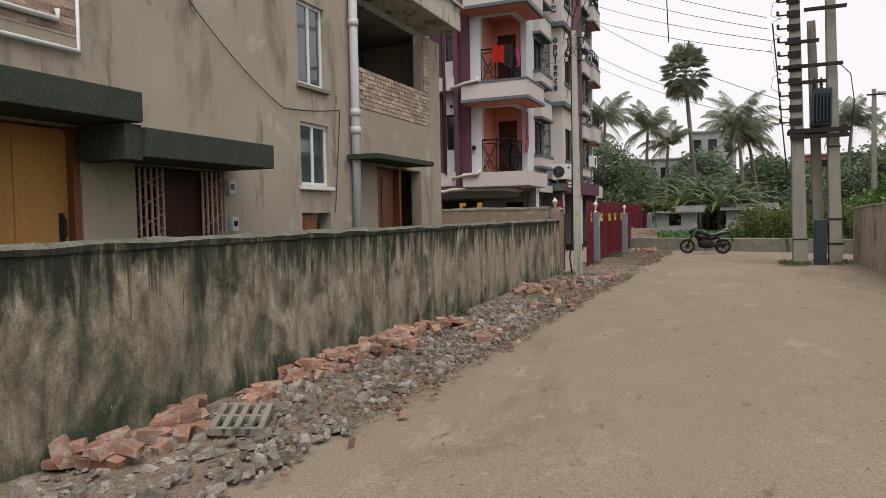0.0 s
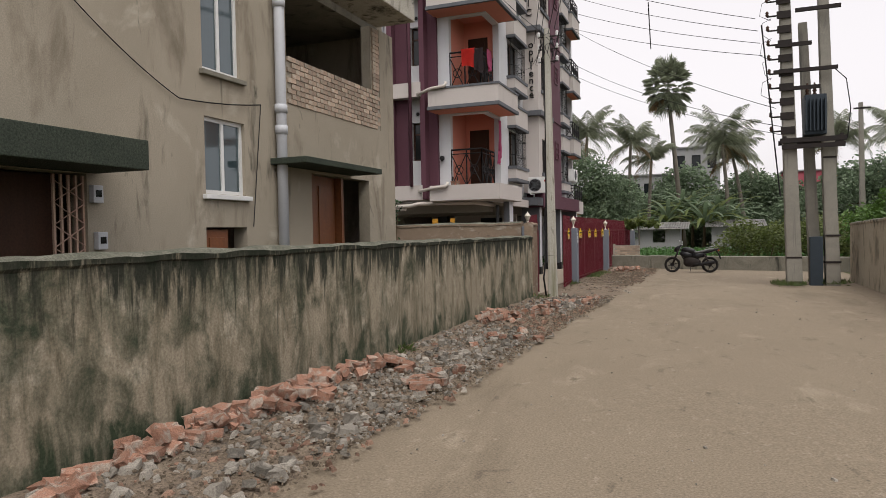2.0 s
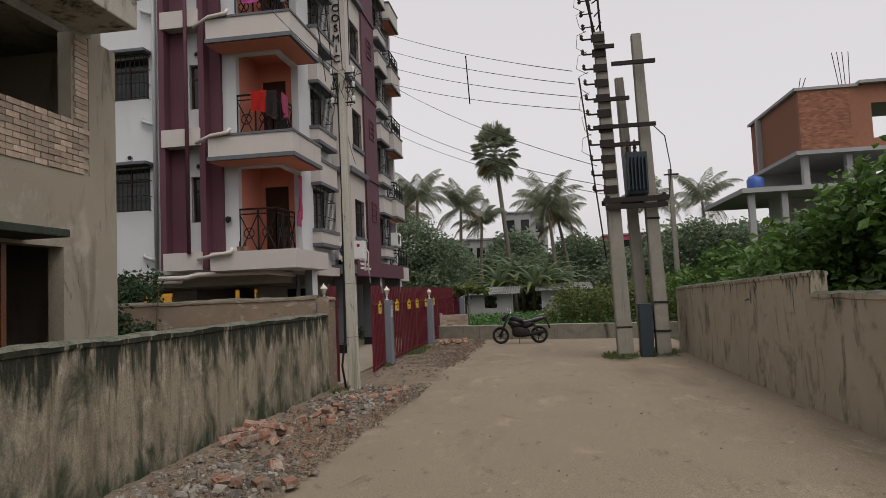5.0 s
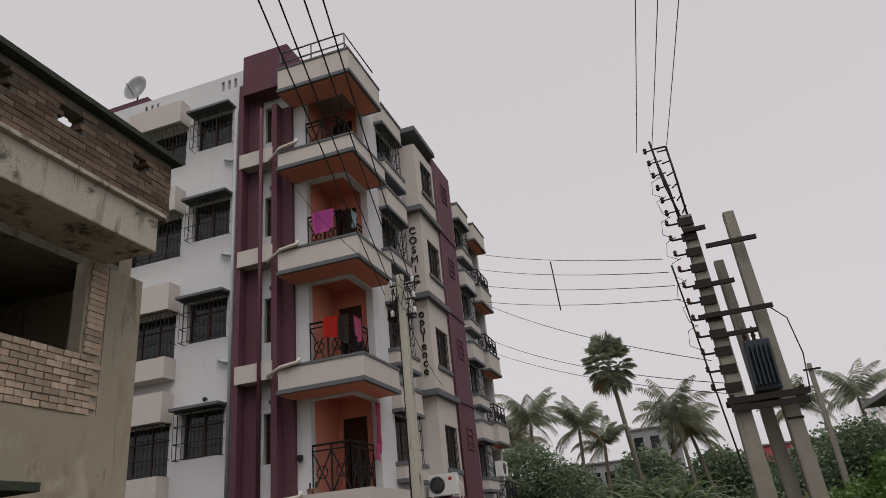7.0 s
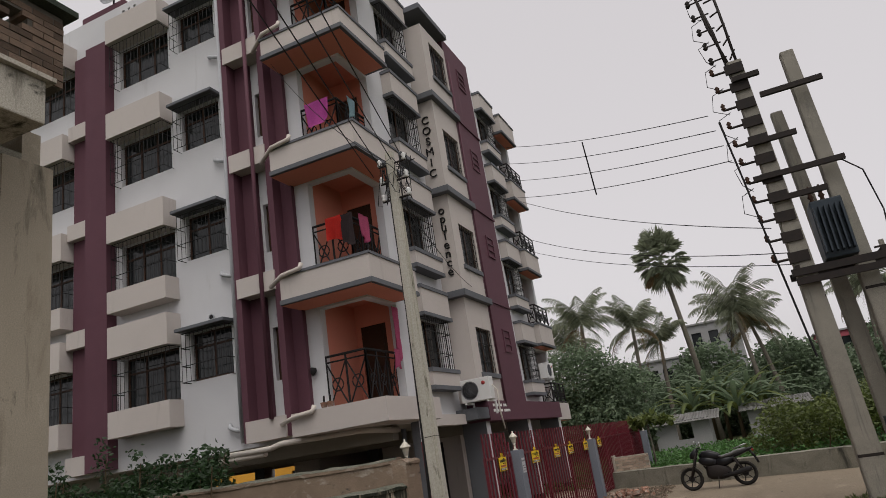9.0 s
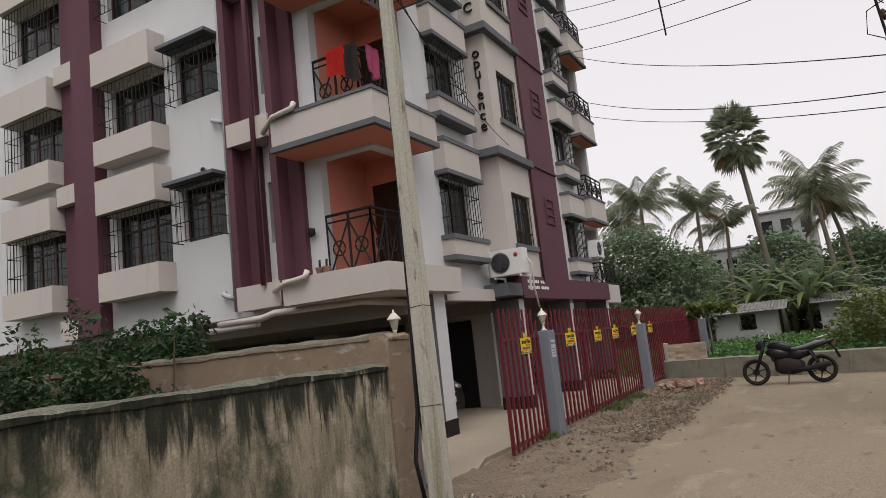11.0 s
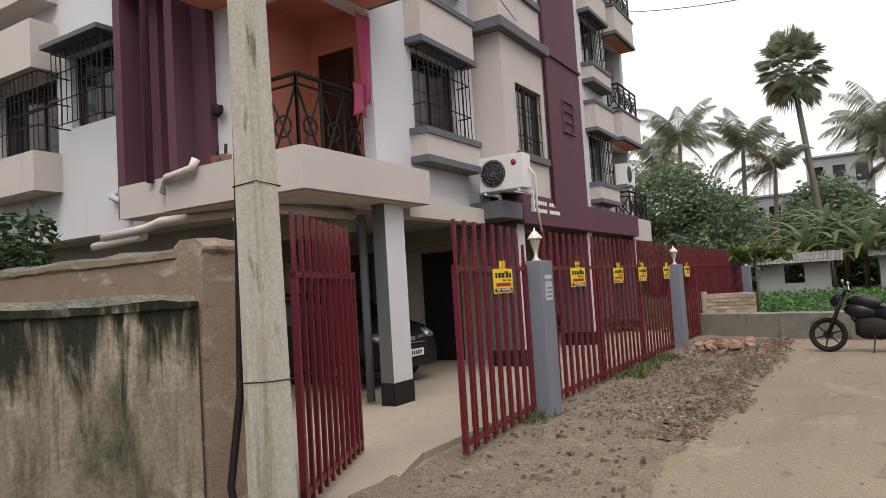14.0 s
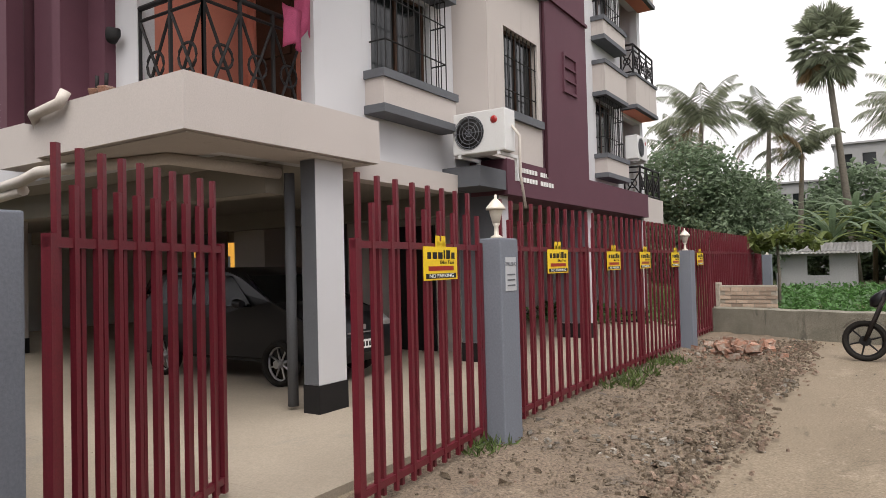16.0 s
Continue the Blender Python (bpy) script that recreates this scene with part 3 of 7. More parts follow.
def panes(u0, u1, z0, z1, n, split=None, t=0.05):
    """Openings of a frame of n lights, with a transom at the share split of its height."""
    rows = [(z0 + t, z1 - t)] if split is None else [(z0 + t, z0 + (z1 - z0) * split), (z0 + (z1 - z0) * split + t, z1 - t)]
    w_ = (u1 - u0 - t) / n
    return [(u0 + t + w_ * i, u0 + w_ * (i + 1), a, c) for i in range(n) for a, c in rows]


def window_front(x0, x1, z0, z1, cage=0.0, awning=False):
    bm = bmesh.new()
    y = FY + 0.12
    pierced(bm, "y", y, y + 0.05, x0, x1, z0, z1, panes(x0, x1, z0, z1, max(1, round((x1 - x0) / 0.55)), 0.68))
    w = apart("window", bm, M_WOODD, "dark framed window behind an iron cage")
    bm = bmesh.new()
    bx(bm, x0 + 0.02, y + 0.02, z0 + 0.02, x1 - 0.02, y + 0.028, z1 - 0.02)
    sub("pane", bm, M_DARKGLASS, w)
    if cage:
        sub("grille", grille_front(x0 - 0.04, x1 + 0.04, z0 - 0.02, z1 - 0.02, FY, cage), M_BLACK, w, "black iron window cage")
    if awning:
        bm = bmesh.new()
        bx(bm, x0 - 0.12, FY - 0.42, z1 + 0.02, x1 + 0.12, FY, z1 + 0.1, 0.01)
        sub("awning", bm, M_GREY, w, "dark grey concrete window shade")


def window_road(y0, y1, z0, z1, x, cage=0.24):
    bm = bmesh.new()
    pierced(bm, "x", x - 0.15, x - 0.10, y0, y1, z0, z1, panes(y0, y1, z0, z1, max(1, round((y1 - y0) / 0.6))))
    w = apart("window", bm, M_WOODD, "dark framed window behind an iron cage")
    bm = bmesh.new()
    bx(bm, x - 0.128, y0 + 0.02, z0 + 0.02, x - 0.122, y1 - 0.02, z1 - 0.02)
    sub("pane", bm, M_DARKGLASS, w)
    if cage:
        sub("grille", grille_road(y0 - 0.03, y1 + 0.03, z0, z1, x, cage), M_BLACK, w, "black iron window cage")


for dz in LV:
    window_front(-11.12, -9.88, 4.35 + dz, 5.5 + dz, 0.28, True)
    window_front(-13.3, -11.5, 4.02 + dz, 5.3 + dz, 0.34)
    window_front(-17.0, -15.15, 4.02 + dz, 5.3 + dz, 0.34)
    window_front(-8.72, -8.4, 3.95 + dz, 5.15 + dz)
    window_road(19.75, 21.05, 3.86 + dz, 5.1 + dz, FX)
    window_road(27.65, 28.85, 3.86 + dz, 5.1 + dz, FX, 0.2)
    for ya, yb in ((19.62, 21.25), (27.5, 29.0)):
        bm = bmesh.new()
        bx(bm, FX, ya, 3.43 + dz, FX + 0.28, yb, 3.75 + dz)
        apart("window_sill", bm, M_BEIGE)
        bm = bmesh.new()
        bx(bm, FX, ya - 0.03, 3.33 + dz, FX + 0.31, yb + 0.03, 3.43 + dz)
        bx(bm, FX, ya - 0.03, 3.75 + dz, FX + 0.31, yb + 0.03, 3.85 + dz)
        apart("window_sill_band", bm, M_GREY)
        bm = bmesh.new()
        bx(bm, FX, ya, 5.2 + dz, FX + 0.28, yb, 5.8 + dz)
        apart("window_hood", bm, M_BEIGE)
        bm = bmesh.new()
        bx(bm, FX, ya - 0.03, 5.11 + dz, FX + 0.31, yb + 0.03, 5.2 + dz)
        bx(bm, FX, ya - 0.03, 5.8 + dz, FX + 0.31, yb + 0.03, 5.89 + dz)
        apart("window_sill_band", bm, M_GREY)

for dz in LV:
    for x, z in ((-8.5, 5.42), (-10.45, 5.78)):
        if x < -9 and dz:
            continue
        bm = bmesh.new()
        tube(bm, [(x + 0.075 * math.cos(a), FY - 0.015, z + dz + 0.075 * math.sin(a)) for a in [2 * math.pi * k / 14 for k in range(15)]], 0.018, 6)
        v = apart("vent", bm, M_PIPE, "round wall vent pipe end")
        bm = bmesh.new()
        bmesh.ops.create_cone(bm, cap_ends=True, segments=14, radius1=0.07, radius2=0.07, depth=0.02, matrix=Matrix.Translation((x, FY - 0.008, z + dz)) @ Matrix.Rotation(math.pi / 2, 4, "X"))
        sub("vent_opening", bm, M_BLACK, v)

# projecting bay with the name letters, and its ledges
BX = -5.62
bm = bmesh.new()
pierced(bm, "x", BX - 0.15, BX, 21.65, 23.45, 3.04, 14.4, [(22.15, 23.32, 3.78 + dz, 5.02 + dz) for dz in LV])
bx(bm, FX, 21.65, 3.04, BX - 0.15, 21.8, 14.4)
apart("bay", bm, M_BEIGE)
for dz in LV:
    window_road(22.15, 23.32, 3.78 + dz, 5.02 + dz, BX, 0.0)
    bm = bmesh.new()
    for i in range(9):
        y = 22.19 + 0.137 * i
        tube(bm, [(BX - 0.03, y, 3.78 + dz), (BX - 0.03, y, 5.02 + dz)], 0.009, 4)
    for z in (4.1, 4.6):
        tube(bm, [(BX - 0.03, 22.16, z + dz), (BX - 0.03, 23.31, z + dz)], 0.01, 4)
    apart("grille", bm, M_BLACK, "black iron window bars")
    bm = bmesh.new()
    bx(bm, FX, 21.42, 5.78 + dz, BX + 0.15, 23.52, 5.96 + dz, 0.012)
    apart("ledge", bm, M_GREY, "dark grey concrete ledge")
    bm = bmesh.new()
    bx(bm, BX, 22.05, 3.66 + dz, BX + 0.06, 23.42, 3.78 + dz)
    apart("window_sill_band", bm, M_GREY)
bm = bmesh.new()
bx(bm, FX, 23.45, 3.04, BX - 0.02, 25.6, 14.9)
apart("panel", bm, M_PURPLE, "maroon painted projecting wall panel")
for z in (5.95, 8.95, 11.95):
    bm = bmesh.new()
    bx(bm, BX - 0.02, 23.53, z, BX + 0.02, 25.63, z + 0.05)
    apart("band", bm, M_PURPLE)
for dz in LV:
    bm = bmesh.new()
    for a in ((24.42, 24.47, 4.5, 5.2), (25.0, 25.05, 4.5, 5.2), (24.47, 25.0, 4.5, 4.55), (24.47, 25.0, 5.15, 5.2), (24.47, 25.0, 4.72, 4.75), (24.47, 25.0, 4.94, 4.97)):
        bx(bm, BX - 0.02, a[0], a[2] + dz, BX + 0.015, a[1], a[3] + dz)
    apart("vent", bm, M_PURPLE, "maroon louvred wall vent")
bm = bmesh.new()
bx(bm, FX, 22.08, 2.52, -5.58, 29.3, 3.04)
apart("beam", bm, M_PURPLE, "maroon beam over the parking bays")
bm = bmesh.new()
bx(bm, FX, 19.1, 2.5, -5.95, 21.3, 2.75)
apart("beam", bm, M_BEIGE)
bm = bmesh.new()
bx(bm, FX, 21.302, 2.58, -5.6, 22.078, 2.86)
apart("beam", bm, M_GREY, "dark grey beam under the bay")

# far balconies
for k in range(5):
    z, x_out = (2.44, 5.15, 8.05, 10.95, 13.85)[k], (-5.72 if k == 0 else -5.8)
    bm = bmesh.new()
    bx(bm, FX, 29.38, z + (0.09 if k else 0), x_out, 31.15, z + (0.78 if k else 0.6), 0.01)
    apart("balcony", bm, M_BEIGE, "beige boxed balcony edge")
    bm = bmesh.new()
    if k:
        bx(bm, FX, 29.34, z, x_out + 0.03, 31.18, z + 0.09)
        bx(bm, FX, 29.34, z + 0.78, x_out + 0.03, 31.18, z + 0.84)
    else:
        bx(bm, FX, 29.34, z - 0.01, x_out - 0.02, 29.378, z + 0.61)
    apart("balcony_band", bm, M_GREY if k else M_PURPLE)
    bm = bmesh.new()
    bx(bm, FX, 29.42, z - 0.024, x_out - 0.06, 31.1, z - 0.014)
    apart("balcony_soffit", bm, M_ORANGE)
    if k < 4:
        zr = z + (0.84 if k else 0.6)
        railing(x_out - 0.08, 29.44, x_out - 0.08, 31.1, zr, zr + 0.72, 3)
        railing(FX + 0.02, 29.46, x_out - 0.08, 29.46, zr, zr + 0.72, 1)
        bm = bmesh.new()
        bx(bm, -7.6, 28.95, 2.82 + k * 3.0, -7.5, 31.0, 5.6 + k * 3.0)
        apart("balcony_wall", bm, M_ORANGE)

# parking level: columns, floor, plinth
bm = bmesh.new()
bx(bm, BACK, 16.4, -0.05, -4.15, FAR, 0.06)
structure("floor_parking", bm, M_PARK, "bare concrete parking floor under the building", "floor")
bm = bmesh.new()
ramp = [bm.verts.new(p) for p in ((-9.0, 16.398, 0.06), (-4.16, 16.398, 0.06), (-3.75, 15.05, 0.012), (-6.2, 14.9, 0.012), (-9.0, 16.398, -0.1), (-4.16, 16.398, -0.1), (-3.75, 15.05, -0.1), (-6.2, 14.9, -0.1))]
for q in ((0, 3, 2, 1), (4, 5, 6, 7), (0, 1, 5, 4), (1, 2, 6, 5), (2, 3, 7, 6), (3, 0, 4, 7)):
    bm.faces.new([ramp[i] for i in q])
structure("floor_ramp", bm, M_PARK, "bare concrete ramp from the lane to the parking floor", "floor")
cols = [(-6.0, 18.3, 0.2, 0.42), (-6.42, 22.1, 0.68, 0.3), (-6.42, 25.7, 0.68, 0.3), (-6.42, 29.3, 0.68, 0.3), (-10.6, 24.2, 0.4, 0.4), (-10.6, 28, 0.4, 0.4), (-15, 19.5, 0.4, 0.4), (-15, 24.2, 0.4, 0.4), (-15, 28, 0.4, 0.4), (-19, 18.4, 0.4, 0.4)]
for x, y, wx, wy in cols:
    bm = bmesh.new()
    bx(bm, x, y, 0.34, x + wx, y + wy, 2.62, 0.008)
    col = apart("column", bm, M_WHITE if x > -7 else M_BEIGE, "square column, white with grey face and black base")
    bm = bmesh.new()
    bx(bm, x - 0.008, y - 0.008, 0.0, x + wx + 0.008, y + wy + 0.008, 0.34)
    sub("column_base", bm, M_BLACK, col, "black painted column base")
    bm = bmesh.new()
    bx(bm, x + 0.004, y - 0.006, 0.345, x + wx - 0.004, y - 0.001, 2.6)
    sub("column_face", bm, M_GREY, col, "dark grey painted column face")
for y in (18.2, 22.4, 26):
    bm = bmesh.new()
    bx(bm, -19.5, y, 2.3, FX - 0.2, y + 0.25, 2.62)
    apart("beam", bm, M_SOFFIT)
bm = bmesh.new()
bx(bm, -9.4, 23.2, 0, -9.2, 31, 2.62)
bx(bm, -9.4, 23.0, 0, -6.9, 23.2, 2.62)
bx(bm, -12.5, 23.0, 0, -11.6, 26.0, 2.62)
apart("wall", bm, M_BEIGE, "dim inner parking wall")
bm = bmesh.new()
bx(bm, -8.3, 22.95, 0.05, -7.45, 22.995, 2.2)
apart("door", bm, M_BLACK, "black door in the inner parking wall")

# ---- unfinished house ----
HX = -5.7
house = thing("house", "unfinished two-storey house in bare cement plaster and brick", "house", (-9, 2, 0))
HM = Matrix.Translation((-9, 2, 0)).inverted()


def hpart(name, bm, mat, label=""):
    ob = part(name, bm, mat, house, label)
    ob.matrix_parent_inverse = HM
    return ob


win_holes = [(4.31, 5.09, 2.19, 3.15), (4.3, 5.03, 3.72, 4.98), (4.3, 5.1, 0.9, 1.77), (-3.4, -2.4, 4.4, 5.6)]
doors = [(-0.95, 0.5, 0.45, 2.62), (1.17, 2.58, 0.45, 2.3), (6.72, 8.65, 0.4, 2.62)]
bm = bmesh.new()
pierced(bm, "x", HX - 0.22, HX, -10, 5.95, 0, 8.2, win_holes + doors[:2])
hpart("wall", bm, M_PLASTER, "bare cement-plastered facade with damp stains")
bm = bmesh.new()
pierced(bm, "x", HX - 0.22, HX, 5.95, 9.74, 0, 5.5, [doors[2], (6.1, 9.16, 3.6, 5.5)])
hpart("wall", bm, M_PLASTER, "bare cement-plastered facade with damp stains")
bm = bmesh.new()
pierced(bm, "y", 9.52, 9.74, -13, HX - 0.22, 0, 6.0, [(-9.5, -8.4, 1.4, 2.6)])
bx(bm, -13, -10, 0, -12.8, 9.52, 6.0)
bx(bm, -12.8, -10, 0, HX - 0.22, -9.8, 8.2)
bx(bm, -9.0, 5.75, 5.5, HX - 0.22, 5.95, 8.2)
hpart("wall", bm, M_PLASTER)
bm = bmesh.new()
bx(bm, -12.8, -9.8, 3.3, HX - 0.22, 9.52, 3.48)
bx(bm, -12.8, -9.8, 5.52, HX - 0.22, 9.52, 5.7)
bx(bm, -12.8, -9.8, 8.2, HX, 5.95, 8.35)
hpart("floor_slab", bm, M_SLAB)
# inner wall in the darker brick, so the unlit interior is painted in
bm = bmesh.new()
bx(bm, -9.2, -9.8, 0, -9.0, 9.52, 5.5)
hpart("partition", bm, M_BRICKD, "inner brick wall, coloured dark for the room's shade")
# projecting concrete slab and its dark brick parapet
bm = bmesh.new()
bx(bm, HX - 0.0, 5.97, 5.5, -4.9, 9.05, 5.98, 0.02)
bx(bm, -5.14, 5.97, 5.98, -4.84, 9.12, 6.03)
bx(bm, HX - 2.0, 8.95, 5.72, -5.0, 9.05, 6.0)
hpart("balcony_slab", bm, M_LIME, "cracked concrete balcony slab with lime streaks")


def bricks(bm, axis, c0, c1, u0, u1, z0, z1, holes=(), bl=0.235, bh=0.068, joint=0.012, proud=0.012):
    """Courses of bricks with recessed joints on both faces of a wall plane, in one mesh."""
    z, row = z0, 0
    while z + bh <= z1 + 1e-6:
        u = u0 - (bl / 2 if row % 2 else 0)
        while u < u1:
            a, c = max(u, u0), min(u + bl, u1)
            if c - a > 0.04 and not any(h[0] - 0.02 < (a + c) / 2 < h[1] + 0.02 and h[2] - 0.03 < z + bh / 2 < h[3] + 0.03 for h in holes):
                p = proud * random.uniform(0.4, 1.5)
                if axis == "x":
                    bx(bm, c0 - p, a + joint / 2, z, c1 + p, c - joint / 2, z + bh)
                else:
                    bx(bm, a + joint / 2, c0 - p, z, c - joint / 2, c1 + p, z + bh)
            u += bl
        z += bh + joint
        row += 1


holes_up = [(7.44, 7.78, 6.5, 6.74), (6.5, 6.85, 6.5, 6.76), (8.58, 8.86, 6.48, 6.7)]
bm = bmesh.new()
pierced(bm, "x", -5.12, -4.94, 5.97, 9.25, 6.0, 6.86, holes_up)
pierced(bm, "y", 9.07, 9.25, HX - 2.0, -5.12, 6.0, 6.86, [(-6.2, -5.8, 6.3, 6.62)])
hpart("parapet", bm, M_MORTARD, "rough dark brick parapet with small openings")
bm = bmesh.new()
bricks(bm, "x", -5.12, -4.94, 5.97, 9.26, 6.01, 6.86, holes_up)
bricks(bm, "y", 9.07, 9.25, HX - 2.0, -5.13, 6.01, 6.86, [(-6.2, -5.8, 6.3, 6.62)])
tagged(hpart("brick", bm, M_BRICKD), kind="stuff")
bm = bmesh.new()
bx(bm, -5.25, 5.97, 6.88, -4.82, 9.35, 6.95)
bx(bm, HX - 2.0, 9.0, 6.88, -5.25, 9.35, 6.95)
hpart("coping", bm, M_DARKCEM)

# infill panel of pale bricks under the upper opening, with its mortar bed
bm = bmesh.new()
bx(bm, HX - 0.18, 6.1, 3.6, HX - 0.012, 9.16, 4.3)
bx(bm, HX - 0.2, 8.82, 4.3, HX - 0.012, 9.16, 5.48)
infill = hpart("infill", bm, M_MORTAR, "pale unplastered brick infill under the upper opening")
brick_mesh = {}


def loose_brick(mat, l, w, h, seed=0, rough=0.0):
    """One brick mesh with slightly broken corners, reused by many bricks."""
    key = (mat.name, round(l, 3), round(w, 3), round(h, 3), seed)
    if key not in brick_mesh:
        rnd = random.Random(seed)
        bm = bmesh.new()
        bx(bm, -l / 2, -w / 2, -h / 2, l / 2, w / 2, h / 2)
        if rough:
            cut = rnd.uniform(0.15, 0.45)
            for v in bm.verts:
                v.co += Vector([rnd.uniform(-1, 1) * rough * s for s in (l, w, h)])
            es = bmesh.ops.subdivide_edges(bm, edges=bm.edges[:], cuts=1)
            for v in bm.verts:
                v.co += Vector([rnd.uniform(-1, 1) * rough * 0.35 * s for s in (l, w, h)])
        bmesh.ops.recalc_face_normals(bm, faces=bm.faces)
        me = bpy.data.meshes.new("brick")
        bm.to_mesh(me)
        bm.free()
        me.materials.append(mat)
        brick_mesh[key] = me
    return brick_mesh[key]


bm = bmesh.new()
bx(bm, HX - 0.01, -2.6, 3.5, HX + 0.006, 0.55, 4.9)
panel = hpart("brick_panel", bm, M_MORTAR, "patch of pale unplastered brick")
bm = bmesh.new()
bricks(bm, "x", HX - 0.01, HX + 0.004, -2.6, 0.55, 3.53, 4.88, (), 0.235, 0.066, 0.012, 0.008)
tagged(hpart("brick", bm, M_BRICKI), kind="stuff")
# canopies
for nm, y0, y1, z0, z1, xo in (("canopy", -4.0, 0.64, 2.64, 2.93, -5.0), ("canopy", 0.66, 2.7, 2.31, 2.6, -5.0), ("canopy", 5.65, 7.98, 2.66, 2.75, -5.1)):
    bm = bmesh.new()
    bx(bm, HX, y0, z0, xo, y1, z1, 0.012)
    hpart(nm, bm, M_DARKCEM, "black weathered cement canopy over a doorway")
bm = bmesh.new()
bx(bm, HX, 0.45, 2.28, -5.05, 0.66, 2.62)
hpart("canopy_bracket", bm, M_DARKCEM)
# doors
bm = bmesh.new()
bx(bm, HX - 0.16, -0.87, 0.45, HX - 0.11, 0.42, 2.6)
d1 = hpart("door", bm, M_WOODY, "yellow varnished double door")
for a, c in ((0.6, 1.2), (1.32, 2.45)):
    for u, v in ((-0.75, -0.28), (-0.14, 0.33)):
        bm = bmesh.new()
        bx(bm, HX - 0.11, u, a, HX - 0.095, v, c, 0.006)
        sub("door_panel", bm, M_WOODY, d1)
for u in (-0.95, 0.42):
    bm = bmesh.new()
    bx(bm, HX - 0.18, u, 0.45, HX - 0.02, u + 0.08, 2.62)
    sub("door_post", bm, M_WOODB, d1)
bm = bmesh.new()
bx(bm, HX - 0.095, 0.3, 1.45, HX - 0.085, 0.36, 1.78)
tube(bm, [(HX - 0.09, 0.33, 1.72), (HX - 0.03, 0.33, 1.72), (HX - 0.03, 0.33, 1.55), (HX - 0.09, 0.33, 1.52)], 0.01, 6)
sub("handle", bm, M_BLACK, d1, "black door handle")
# collapsible lattice gate, half open
gate_l = thing("collapsible_gate", "half-open pinkish steel lattice gate in a house doorway", "gate", (HX, 1.9, 0.5))
GM = Matrix.Translation((HX, 1.9, 0.5)).inverted()
for y0, y1, n in ((1.18, 1.6, 6), (2.24, 2.57, 5)):
    for i in range(n):
        y = y0 + (y1 - y0) * i / (n - 1)
        bm = bmesh.new()
        bx(bm, HX - 0.06, y - 0.011, 0.5, HX - 0.035, y + 0.011, 2.28)
        ob = part("bar", bm, M_ORANGEBAR, gate_l)
        ob.matrix_parent_inverse = GM
    bm = bmesh.new()
    for j in range(7):
        z = 0.7 + j * 0.22
        tube(bm, [(HX - 0.03, y0, z), (HX - 0.03, y1, z + 0.2)], 0.006, 4)
        tube(bm, [(HX - 0.03, y1, z), (HX - 0.03, y0, z + 0.2)], 0.006, 4)
    ob = part("lattice", bm, M_ORANGEBAR, gate_l)
    ob.matrix_parent_inverse = GM
bm = bmesh.new()
bx(bm, HX - 0.2, 1.62, 0.45, HX - 0.15, 2.3, 2.28)
hpart("door", bm, M_WOODD, "dark brown inner door")
bm = bmesh.new()
bx(bm, HX - 0.2, 7.0, 0.4, HX - 0.13, 7.62, 2.6)
d2 = hpart("door", bm, M_WOODB, "brown panelled wooden door standing ajar")
for a, c in ((0.6, 1.3), (1.42, 2.45)):
    bm = bmesh.new()
    bx(bm, HX - 0.13, 7.1, a, HX - 0.112, 7.52, c, 0.006)
    sub("door_panel", bm, M_WOODB, d2)
for u in (6.75, 7.66):
    bm = bmesh.new()
    bx(bm, HX - 0.2, u, 0.4, HX - 0.02, u + 0.08, 2.6)
    sub("door_post", bm, M_WOODB, d2)


def house_window(y0, y1, z0, z1, sill=True):
    bm = bmesh.new()
    x = HX - 0.05
    pierced(bm, "x", x - 0.05, x, y0, y1, z0, z1, panes(y0, y1, z0, z1, 2))
    w = hpart("window", bm, M_FRAME, "white framed sliding window with two panes")
    for a, c in ((y0 + 0.04, (y0 + y1) / 2), ((y0 + y1) / 2, y1 - 0.04)):
        bm = bmesh.new()
        bx(bm, x - 0.03, a + 0.002, z0 + 0.04, x - 0.022, c - 0.002, z1 - 0.04)
        sub("pane", bm, M_GLASS, w)
    bm = bmesh.new()
    bx(bm, HX, y0 - 0.06, z0 - 0.07, HX + 0.07, y1 + 0.06, z0 - 0.01, 0.008)
    sub("sill", bm, M_FRAME if sill else M_SLAB, w)


house_window(4.31, 5.09, 2.19, 3.15)
house_window(4.3, 5.03, 3.72, 4.98, False)
house_window(-3.4, -2.4, 4.4, 5.6, False)
bm = bmesh.new()
bx(bm, HX - 0.1, 4.34, 0.9, HX - 0.05, 4.76, 1.74)
bx(bm, HX - 0.05, 4.4, 1.0, HX - 0.035, 4.7, 1.64, 0.005)
hpart("shutter", bm, M_WOODB, "brown wooden window shutter")

# rainwater pipe with collars
down = thing("rainwater_pipe", "grey plastic rainwater pipe fixed to the plastered house", "pipe", (HX + 0.1, 5.8, 0))
bm = bmesh.new()
tube(bm, [(0, 0, 0.05), (0, 0, 8.0)], 0.075, 12)
part("pipe", bm, M_PIPE, down)
for z in (1.2, 3.1, 3.4, 4.9, 6.4):
    bm = bmesh.new()
    tube(bm, [(0, 0, z), (0, 0, z + 0.12)], 0.09, 12)
    bx(bm, -0.1, -0.015, z + 0.04, 0, 0.015, z + 0.08)
    part("collar", bm, M_PIPE, down)
small = thing("water_pipe", "white plastic water pipes running along a house wall", "pipe", (HX, 0, 3))
